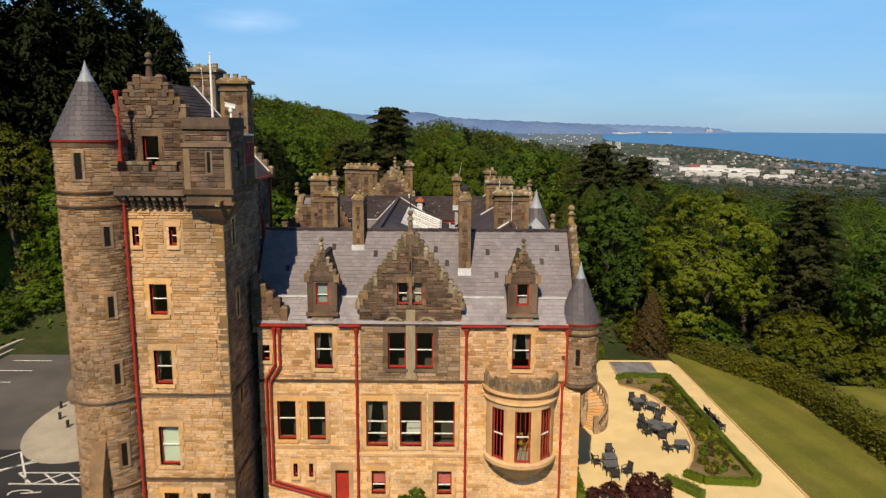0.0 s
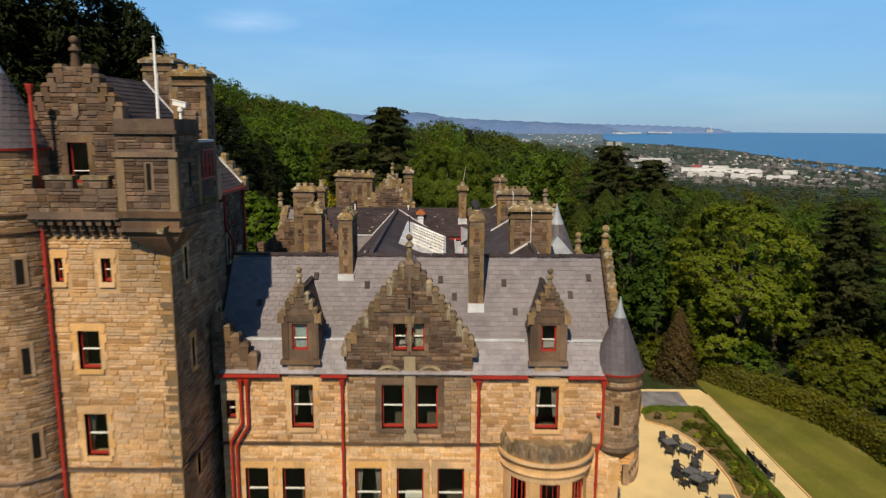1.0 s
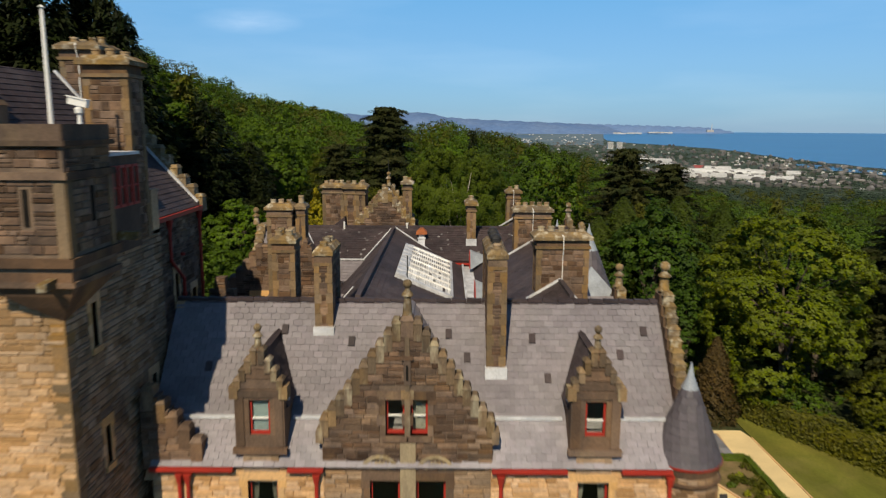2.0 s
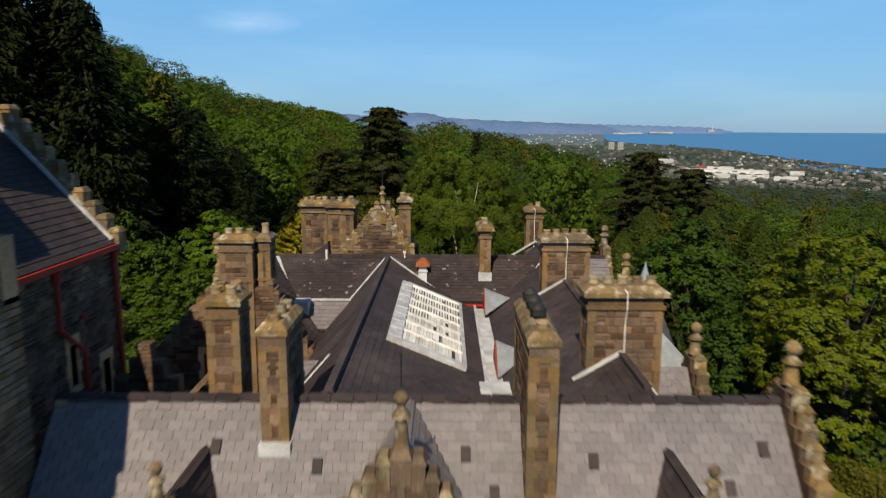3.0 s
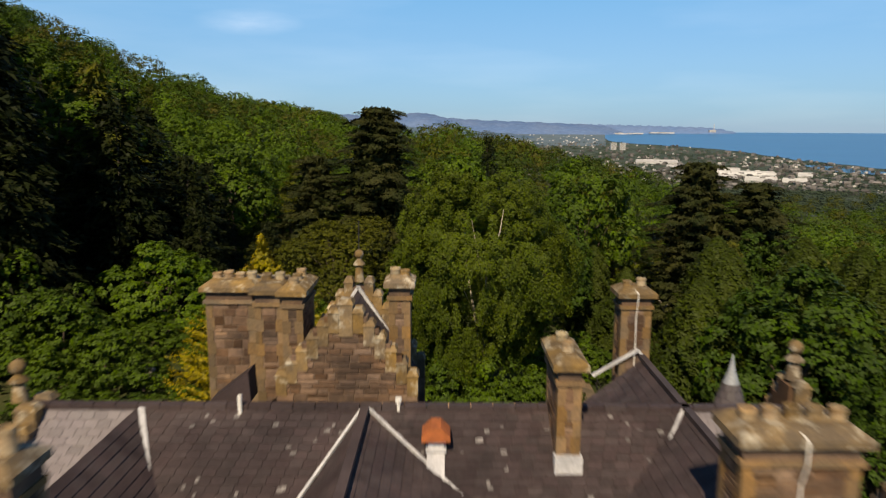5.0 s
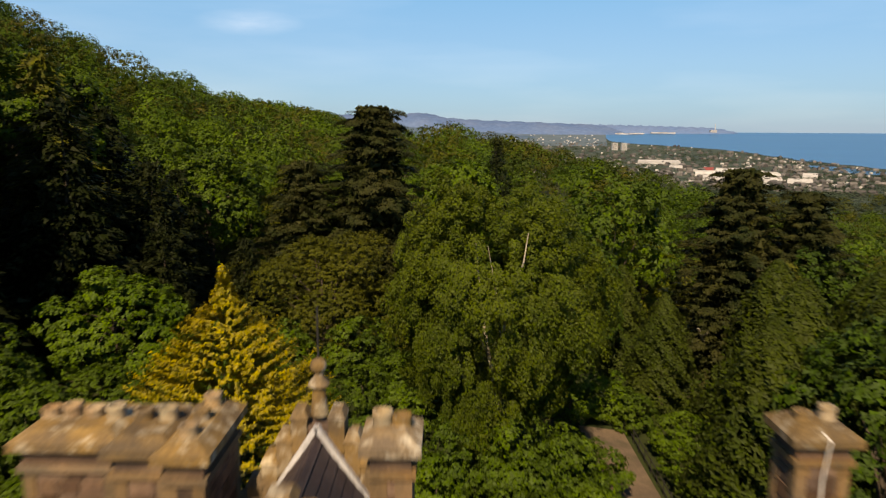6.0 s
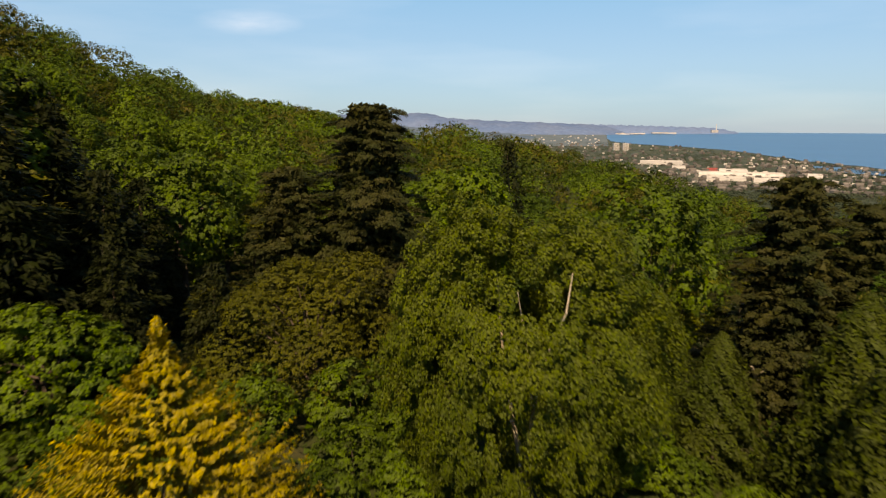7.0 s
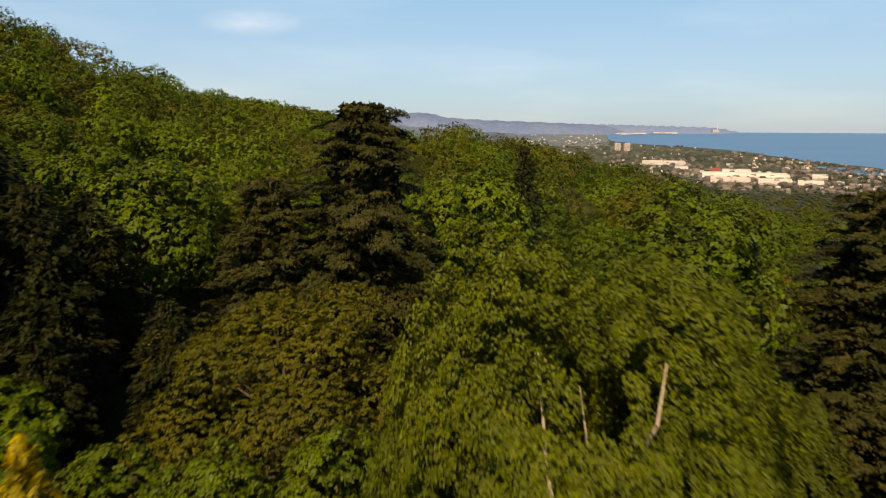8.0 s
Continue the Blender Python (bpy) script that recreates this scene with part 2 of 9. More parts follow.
striped(M_LAWN, (0.98, 0.18), 1.9, 0.10)
M_GRASS = surface("rough_grass", (0.085, 0.125, 0.016), (0.12, 0.15, 0.022), rough=0.9, scale=0.3, fine=7, stain=(0.15, 0.15, 0.04), stain_scale=0.25, stain_amt=0.5)
M_NEWTAR = surface("dark_tar", (0.026, 0.025, 0.027), (0.038, 0.036, 0.037), rough=0.85, scale=0.2, fine=20, grain=0.3)
M_ASPHALT = surface("asphalt", (0.082, 0.076, 0.072), (0.115, 0.104, 0.096), rough=0.9, scale=0.15, fine=20, grain=0.3)
M_PALEPAVE = surface("pale_paving", (0.42, 0.37, 0.29), (0.34, 0.30, 0.24), rough=0.9, scale=0.5, fine=14)
M_FLAG = surface("grey_flagstones", (0.20, 0.20, 0.22), (0.15, 0.15, 0.16), rough=0.85, scale=0.8, fine=14, piece=0.2)
M_GROUND = surface("woodland_floor", (0.022, 0.034, 0.008), (0.04, 0.05, 0.013), rough=0.95, scale=0.08, fine=1.2, stain=(0.07, 0.055, 0.03), stain_scale=0.15, stain_amt=0.5)
M_BARK = surface("bark", (0.10, 0.08, 0.06), (0.06, 0.048, 0.038), rough=0.9, scale=2, fine=12)
M_PALEBARK = surface("pale_birch_bark", (0.48, 0.43, 0.34), (0.28, 0.24, 0.18), rough=0.85, scale=1.5, fine=10)
M_SOIL = surface("flower_bed_soil", (0.12, 0.10, 0.035), (0.20, 0.14, 0.065), rough=0.95, scale=0.7, fine=6)
L_OAK = leafy("leaf_green", (0.066, 0.110, 0.010), (0.042, 0.074, 0.009))
L_LIME = leafy("leaf_bright", (0.082, 0.136, 0.010), (0.054, 0.098, 0.009))
L_MAPLE = leafy("leaf_yellow_green", (0.088, 0.096, 0.008), (0.058, 0.070, 0.007))
L_LINDEN = leafy("leaf_linden", (0.118, 0.142, 0.010), (0.080, 0.106, 0.009))
L_OLIVE = leafy("leaf_olive", (0.078, 0.084, 0.010), (0.056, 0.064, 0.008))
L_BIRCH = leafy("leaf_birch", (0.076, 0.104, 0.010), (0.050, 0.074, 0.008))
L_DEEP = leafy("leaf_deep_green", (0.044, 0.080, 0.010), (0.028, 0.054, 0.008))
L_COPPER = leafy("leaf_copper_olive", (0.086, 0.082, 0.014), (0.060, 0.062, 0.011))
L_DARK = leafy("needle_dark", (0.009, 0.014, 0.004), (0.017, 0.022, 0.006), through_light=0.03)
L_CEDAR = leafy("needle_cedar", (0.018, 0.026, 0.008), (0.036, 0.038, 0.011), through_light=0.03)
L_GOLD = leafy("needle_gold", (0.34, 0.27, 0.010), (0.20, 0.175, 0.010), through_light=0.12, scale=0.6)
L_CYPRESS = leafy("needle_green", (0.030, 0.046, 0.007), (0.042, 0.058, 0.009), through_light=0.06)
L_OLIVEFIR = leafy("needle_olive", (0.066, 0.078, 0.012), (0.085, 0.086, 0.014), through_light=0.1)
L_BROWN = leafy("needle_brown", (0.075, 0.048, 0.018), (0.050, 0.038, 0.014), through_light=0.1)
L_HEDGE = leafy("hedge_leaf", (0.10, 0.14, 0.014), (0.07, 0.105, 0.011))
L_HEDGEDK = leafy("hedge_leaf_dark", (0.075, 0.080, 0.012), (0.105, 0.100, 0.015))
L_YELLOW = leafy("leaf_yellow", (0.26, 0.27, 0.02), (0.19, 0.21, 0.018))
L_RED = leafy("leaf_purple", (0.05, 0.014, 0.012), (0.035, 0.012, 0.012))


# ---- building blocks ----
def box(bm, x0, x1, y0, y1, z0, z1):
    v = [bm.verts.new((x, y, z)) for z in (z0, z1) for x, y in ((x0, y0), (x1, y0), (x1, y1), (x0, y1))]
    for f in ((3, 2, 1, 0), (4, 5, 6, 7), (0, 1, 5, 4), (1, 2, 6, 5), (2, 3, 7, 6), (3, 0, 4, 7)):
        bm.faces.new([v[i] for i in f])


def prism(bm, pts, way):
    a = [bm.verts.new(p) for p in pts]
    b = [bm.verts.new(Vector(p) + Vector(way)) for p in pts]
    n = len(a)
    bm.faces.new(a[::-1])
    bm.faces.new(b)
    for i in range(n):
        bm.faces.new((a[i], a[(i + 1) % n], b[(i + 1) % n], b[i]))


def lathe(bm, profile, cx, cy, n=24, a0=0.0, a1=2 * math.pi):
    full = a1 - a0 > 6.28
    rings = []
    for r, z in profile:
        m = n if full else n + 1
        rings.append([bm.verts.new((cx + r * math.cos(a0 + (a1 - a0) * k / n), cy + r * math.sin(a0 + (a1 - a0) * k / n), z)) for k in range(m)])
    for lo, hi in zip(rings, rings[1:]):
        m = len(lo)
        for k in range(m if full else m - 1):
            bm.faces.new((lo[k], lo[(k + 1) % m], hi[(k + 1) % m], hi[k]))
    for ring in (rings[0][::-1], rings[-1]):
        bm.faces.new(ring)


def beam(bm, p, q, w, h=None, up=(0, 0, 1)):
    """A straight bar of w by h from p to q."""
    p, q = Vector(p), Vector(q)
    d = (q - p).normalized()
    s = d.cross(Vector(up))
    s = s.normalized() if s.length > 1e-4 else Vector((1, 0, 0))
    t = s.cross(d).normalized()
    h = h or w
    s, t = s * w / 2, t * h / 2
    a = [bm.verts.new(p + i * s + j * t) for i, j in ((-1, -1), (1, -1), (1, 1), (-1, 1))]
    b = [bm.verts.new(q + i * s + j * t) for i, j in ((-1, -1), (1, -1), (1, 1), (-1, 1))]
    bm.faces.new(a[::-1])
    bm.faces.new(b)
    for i in range(4):
        bm.faces.new((a[i], a[(i + 1) % 4], b[(i + 1) % 4], b[i]))


def pipe(bm, p, q, r, n=8):
    p, q = Vector(p), Vector(q)
    m = (q - p).to_track_quat("Z", "Y").to_matrix()
    rings = [[bm.verts.new(c + m @ Vector((r * math.cos(2 * math.pi * k / n), r * math.sin(2 * math.pi * k / n), 0))) for k in range(n)] for c in (p, q)]
    for k in range(n):
        bm.faces.new((rings[0][k], rings[0][(k + 1) % n], rings[1][(k + 1) % n], rings[1][k]))
    bm.faces.new(rings[0][::-1])
    bm.faces.new(rings[1])


def tube(bm, pts, r, n=5):
    """One bent tube through pts."""
    rings = [[bm.verts.new((p[0] + r * math.cos(2 * math.pi * k / n), p[1] + r * math.sin(2 * math.pi * k / n), p[2])) for k in range(n)] for p in pts]
    for lo, hi in zip(rings, rings[1:]):
        for k in range(n):
            bm.faces.new((lo[k], lo[(k + 1) % n], hi[(k + 1) % n], hi[k]))
    bm.faces.new(rings[0][::-1])
    bm.faces.new(rings[-1])


def part(name, bm, material, parent=None, label="", smooth=False):
    bmesh.ops.recalc_face_normals(bm, faces=bm.faces)
    me = bpy.data.meshes.new(name)
    bm.to_mesh(me)
    bm.free()
    me.materials.append(material)
    if smooth:
        me.polygons.foreach_set("use_smooth", [True] * len(me.polygons))
        me.set_sharp_from_angle(angle=radians(40))
    ob = new(name, me)
    if parent:
        ob.parent = parent
    if label:
        ob["label"] = label
    return ob


def made(name, fn, material, parent=None, label="", smooth=False):
    bm = bmesh.new()
    fn(bm)
    return part(name, bm, material, parent, label, smooth)


def raw(name, verts, faces, material, parent=None, label=""):
    me = bpy.data.meshes.new(name)
    me.from_pydata(verts, [], faces)
    me.materials.append(material)
    me.validate()
    ob = new(name, me)
    if parent:
        ob.parent = parent
    if label:
        ob["label"] = label
    return ob


def thing(name, label, category, group="", kind="", at=(0, 0, 0)):
    ob = new(name)
    ob.location = at
    return tagged(ob, label, category, group, kind)


class Pieces:
    """Collects single stones or slates: the first ones near the walk become objects, the rest one mesh."""

    def __init__(self):
        self.v, self.f = [], []

    def add(self, corners, inset=0.018):
        """corners: four points on the wall and the four above them, proud of it."""
        k = len(self.v)
        self.v += corners
        self.f += [(k + 4, k + 5, k + 6, k + 7), (k, k + 1, k + 5, k + 4), (k + 1, k + 2, k + 6, k + 5), (k + 2, k + 3, k + 7, k + 6), (k + 3, k, k + 4, k + 7)]

    def flush(self, name, material, parent, near=None, limit=0, piece="stone"):
        """near: a test on a piece's middle that picks those that become objects of their own."""
        n = len(self.v) // 8
        single = []
        if near and limit:
            for i in range(n):
                c = sum((Vector(p) for p in self.v[8 * i:8 * i + 8]), Vector()) / 8
                if near(c) and len(single) < limit:
                    single.append(i)
        chosen = set(single)
        verts, faces = [], []
        for i in range(n):
            if i in chosen:
                vs = self.v[8 * i:8 * i + 8]
                ob = raw(piece, vs, [tuple(a - 8 * i for a in f) for f in self.f[5 * i:5 * i + 5]], material, parent)
            else:
                k = len(verts)
                verts += self.v[8 * i:8 * i + 8]
                faces += [tuple(a - 8 * i + k for a in f) for f in self.f[5 * i:5 * i + 5]]
        if verts:
            tagged(raw(name, verts, faces, material, parent), kind="stuff")


def less(intervals, cuts):
    """Intervals with the cuts taken out."""
    for a, b in cuts:
        intervals = [p for lo, hi in intervals for p in ((lo, min(hi, a)), (max(lo, b), hi)) if p[1] - p[0] > 0.04]
    return intervals


def flat(o, u, n):
    o, u, n = Vector(o), Vector(u), Vector(n)
    return lambda s, z, d: tuple(o + u * s + n * d + Vector((0, 0, z)))


def round_wall(cx, cy, r):
    return lambda s, z, d: (cx + (r + d) * math.cos(s / r), cy + (r + d) * math.sin(s / r), z)


def courses(pieces, put, spans, holes=(), rnd=None, high=(0.12, 0.26), long=(0.24, 0.78), proud=0.042, gap=0.009):
    """Lays rubble courses over spans (z0, z1, s0, s1), round the holes (s0, s1, z0, z1)."""
    rnd = rnd or random.Random(5)
    z = min(s[0] for s in spans)
    top = max(s[1] for s in spans)
    while z < top - 0.06:
        h = min(rnd.uniform(*high), top - z)
        mid = z + h / 2
        row = [(s[2], s[3]) for s in spans if s[0] <= mid <= s[1]]
        row = less(row, [(a, b) for a, b, c, d in holes if c - 0.02 < z + h and d + 0.02 > z])
        for lo, hi in row:
            s = lo
            while s < hi - 0.02:
                w = rnd.uniform(*long)
                e = hi if hi - s - w < 0.2 else s + w
                split = h > 0.2 and rnd.random() < 0.25
                for za, zb in (((z, z + h / 2), (z + h / 2, z + h)) if split else ((z, z + h),)):
                    a, b, c, d = s + gap, e - gap, za + gap, zb - gap
                    p = proud * rnd.uniform(0.4, 1.3)
                    t = 0.02
                    j = [rnd.uniform(-0.008, 0.008) for _ in range(4)]
                    pieces.add([put(a, c, 0), put(b, c, 0), put(b, d, 0), put(a, d, 0),
                                put(a + t, c + t + j[0], p), put(b - t, c + t + j[1], p), put(b - t, d - t + j[2], p), put(a + t, d - t + j[3], p)])
                s = e
        z += h


def backing(put, spans, holes, thick):
    """A wall of slabs with the openings left free."""
    zs = sorted({z for s in spans for z in s[:2]} | {z for h in holes for z in h[2:]})
    verts, faces = [], []
    for z0, z1 in zip(zs, zs[1:]):
        mid = (z0 + z1) / 2
        row = [(s[2], s[3]) for s in spans if s[0] <= mid <= s[1]]
        for a, b in less(row, [(h[0], h[1]) for h in holes if h[2] <= mid <= h[3]]):
            n = 1
            for i in range(n):
                a1, b1 = a + (b - a) * i / n, a + (b - a) * (i + 1) / n
                k = len(verts)
                verts += [put(a1, z0, 0), put(b1, z0, 0), put(b1, z1, 0), put(a1, z1, 0), put(a1, z0, -thick), put(b1, z0, -thick), put(b1, z1, -thick), put(a1, z1, -thick)]
                faces += [tuple(k + q for q in f) for f in ((0, 1, 2, 3), (7, 6, 5, 4), (0, 4, 5, 1), (1, 5, 6, 2), (2, 6, 7, 3), (3, 7, 4, 0))]
    return verts, faces
# ---- land, sea and distance ----
def smooth(a, b, x):
    t = np.clip((x - a) / (b - a), 0, 1)
    return t * t * (3 - 2 * t)


def height(x, y):
    """The lie of the land: a level platform for the castle, a wooded hillside to the left, falling ground to the right and ahead."""
    x, y = np.asarray(x, float), np.asarray(y, float)
    h = 0.3 + smooth(74, 100, y) * np.clip(3.3 - 0.13 * x, -3, 9)
    rise = 0.41 * np.maximum(0, -40 - 10 * (1 - smooth(80, 96, y)) - x)
    cap_h = 25.0
    h = h + np.where(rise > cap_h - 6, cap_h - 6 + 6 * (1 - np.exp(-np.maximum(0, rise - cap_h + 6) / 6)), rise)
    h = h - 0.2 * np.maximum(0, x - 34) * smooth(20, 60, np.hypot(x, y - 60))
    edge = -60 - 0.12 * (y - 200)
    h = h - 46 * smooth(290, 720, y) * smooth(0, 130, x - edge)
    h = h - 80 * smooth(900, 1500, y) - 40 * smooth(420, 900, -y)
    h = h + 9 * np.exp(-((x - 20) / 80) ** 2 - ((y - 290) / 80) ** 2)
    h = h - 6 * smooth(190, 380, y) * smooth(40, 90, -x) * smooth(-180, -125, x)
    h = h + 9.5 * np.exp(-((x + 108) / 26) ** 2 - ((y - 215) / 60) ** 2)
    r = np.hypot(x, y)
    plain = -40 + np.maximum(0, r - 1500) * 28 / 3400 - 300 * smooth(4500, 4900, r)
    return np.maximum(h, plain) + 0.25 * np.sin(x * 0.11) * np.cos(y * 0.09) * smooth(60, 160, r)


def sheet(name, xs, ys, fn, material):
    X, Y = np.meshgrid(xs, ys)
    Z = fn(X, Y)
    nx, ny = len(xs), len(ys)
    co = np.stack([X, Y, Z], -1).reshape(-1, 3)
    i = np.arange(nx * ny).reshape(ny, nx)
    q = np.stack([i[:-1, :-1], i[:-1, 1:], i[1:, 1:], i[1:, :-1]], -1).reshape(-1, 4)
    return quads(name, co, q, material)


def quads(name, co, q, material, parent=None):
    me = bpy.data.meshes.new(name)
    me.vertices.add(len(co))
    me.vertices.foreach_set("co", np.ascontiguousarray(co, dtype=np.float32).ravel())
    me.loops.add(q.size)
    me.loops.foreach_set("vertex_index", np.ascontiguousarray(q, dtype=np.int32).ravel())
    me.polygons.add(len(q))
    me.polygons.foreach_set("loop_start", np.arange(0, q.size, q.shape[1], dtype=np.int32))
    me.update(calc_edges=True)
    me.materials.append(material)
    ob = new(name, me)
    if parent:
        ob.parent = parent
    return ob


def graded(n, near, far, mid):
    u = np.linspace(-1, 1, n)
    return mid + near * u + (far - near) * u ** 5


# land colour greyed with the haze of the air
M_PLAIN = surface("distant_land_haze", (0.044, 0.064, 0.050), (0.060, 0.080, 0.058), rough=0.95, scale=0.012, fine=0.06, bump=0, stain=(0.11, 0.115, 0.08), stain_scale=0.02, stain_amt=0.4, grain=0.7)


ground = tagged(sheet("ground", graded(190, 520, 4950, 0), graded(190, 520, 4950, 60), height, M_GROUND), "wooded hillside ground falling to a coastal plain", "ground", kind="structure")
for p in ground.data.polygons:
    p.use_smooth = True


def ramp_z(x, y, up):
    return -40 + max(0, math.hypot(x, y) - 1500) * 34 / 3400 + up


# coastal plain and sea, as fans of direction (degrees from straight ahead) and distance
def fan(name, a0, a1, near, far, up, material, steps=48, rings=14):
    co, q = [], []
    for i in range(steps + 1):
        a = radians(a0 + (a1 - a0) * i / steps)
        n, fr = near(math.degrees(a)), far(math.degrees(a))
        for k in range(rings + 1):
            r = n + (fr - n) * (k / rings)
            x, y = r * math.sin(a), r * math.cos(a)
            co.append((x, y, ramp_z(x, y, up)))
    w = rings + 1
    for i in range(steps):
        for k in range(rings):
            q.append((i * w + k, i * w + k + 1, (i + 1) * w + k + 1, (i + 1) * w + k))
    return quads(name, np.array(co), np.array(q), material)


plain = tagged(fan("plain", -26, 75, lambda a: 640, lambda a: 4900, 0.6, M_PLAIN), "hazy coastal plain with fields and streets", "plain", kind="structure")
# second sheet over the far part, air haze put into its blue-grey colour
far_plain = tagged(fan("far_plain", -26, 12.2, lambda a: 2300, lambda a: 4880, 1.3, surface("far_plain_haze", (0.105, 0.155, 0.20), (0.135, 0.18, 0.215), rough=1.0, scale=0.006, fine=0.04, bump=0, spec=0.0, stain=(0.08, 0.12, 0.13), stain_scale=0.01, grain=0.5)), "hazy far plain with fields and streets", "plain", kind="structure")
M_SEA = surface("sea", (0.014, 0.105, 0.275), (0.020, 0.125, 0.30), rough=0.3, scale=0.004, fine=0.05, bump=0.0, spec=0.5, stretch=1, grain=0.1)


def shore(a):
    """Distance of the near shore by direction."""
    table = ((11.9, 3900), (12.1, 3200), (12.5, 2780), (14, 2550), (17.1, 2360), (20.5, 2110), (23.3, 1820), (25.4, 1630), (31.8, 1320), (75, 800))
    for (p, r), (q, s) in zip(table, table[1:]):
        if a <= q:
            return r + (s - r) * max(0, a - p) / (q - p) + 14 * math.sin(a * 9) + 9 * math.sin(a * 23)
    return 700


sea = tagged(fan("sea", 11.9, 75, shore, lambda a: 4930, 1.2, M_SEA, 120, 10), "deep blue sea lough under a clear sky", "sea", kind="structure")


def lagoon_edge(rows):
    """Distance by direction of a shoreline given as degrees below eye level."""
    def fn(a):
        el = table_fn(rows)(a)
        return 66.5 / math.tan(radians(el)) + 74
    return fn


def table_fn(rows):
    def fn(a):
        for (p, r), (q, s) in zip(rows, rows[1:]):
            if a <= q:
                return r + (s - r) * max(0, min(1, (a - p) / (q - p)))
        return rows[-1][1]
    return fn


lagoon = tagged(fan("lagoon", 25.6, 34, lagoon_edge(((25.6, 2.85), (27.2, 3.19), (29.8, 3.35), (34, 3.75))), lagoon_edge(((25.6, 2.74), (27.2, 2.79), (29.8, 3.07), (34, 3.5))), 1.4, M_SEA, 40, 4), "narrow blue lagoon behind the shore", "lagoon", kind="structure")


# matt surface with the blue of the air haze mixed into its base colour
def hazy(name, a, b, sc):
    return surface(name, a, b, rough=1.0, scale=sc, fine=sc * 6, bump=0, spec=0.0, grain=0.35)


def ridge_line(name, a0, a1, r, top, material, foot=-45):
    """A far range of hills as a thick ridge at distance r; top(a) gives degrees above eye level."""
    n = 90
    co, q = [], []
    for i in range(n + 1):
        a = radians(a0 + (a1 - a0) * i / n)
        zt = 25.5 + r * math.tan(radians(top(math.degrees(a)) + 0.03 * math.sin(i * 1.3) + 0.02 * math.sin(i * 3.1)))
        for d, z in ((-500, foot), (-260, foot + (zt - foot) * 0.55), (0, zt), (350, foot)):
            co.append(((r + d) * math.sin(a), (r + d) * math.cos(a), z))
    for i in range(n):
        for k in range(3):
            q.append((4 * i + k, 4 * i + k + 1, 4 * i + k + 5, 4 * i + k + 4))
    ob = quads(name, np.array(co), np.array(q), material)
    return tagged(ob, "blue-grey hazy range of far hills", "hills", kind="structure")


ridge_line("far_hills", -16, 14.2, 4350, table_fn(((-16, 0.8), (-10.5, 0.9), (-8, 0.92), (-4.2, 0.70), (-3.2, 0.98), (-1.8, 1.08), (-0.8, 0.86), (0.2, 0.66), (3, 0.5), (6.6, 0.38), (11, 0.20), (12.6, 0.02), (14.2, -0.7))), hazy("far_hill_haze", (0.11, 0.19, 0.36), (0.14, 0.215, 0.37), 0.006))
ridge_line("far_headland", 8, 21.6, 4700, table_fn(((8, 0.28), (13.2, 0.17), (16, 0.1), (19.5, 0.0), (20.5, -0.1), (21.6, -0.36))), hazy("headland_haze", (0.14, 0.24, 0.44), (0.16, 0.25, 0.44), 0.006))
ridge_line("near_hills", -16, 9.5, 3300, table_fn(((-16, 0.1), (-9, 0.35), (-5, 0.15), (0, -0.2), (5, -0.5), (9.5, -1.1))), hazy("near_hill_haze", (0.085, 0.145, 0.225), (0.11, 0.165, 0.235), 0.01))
# ---- the castle ----
M_FLAGPALE = surface("grey_lichen", (0.20, 0.19, 0.19), (0.14, 0.13, 0.13), rough=0.9, piece=0.3)
T = 0.4  # level of the terrace
castle = thing("castle", "large baronial sandstone castle with slate roofs and red-painted trim", "castle")


def pbox(bm, put, s0, s1, z0, z1, d0, d1):
    v = [bm.verts.new(put(s, z, d)) for d in (d0, d1) for s, z in ((s0, z0), (s1, z0), (s1, z1), (s0, z1))]
    for f in ((3, 2, 1, 0), (4, 5, 6, 7), (0, 1, 5, 4), (1, 2, 6, 5), (2, 3, 7, 6), (3, 0, 4, 7)):
        bm.faces.new([v[i] for i in f])


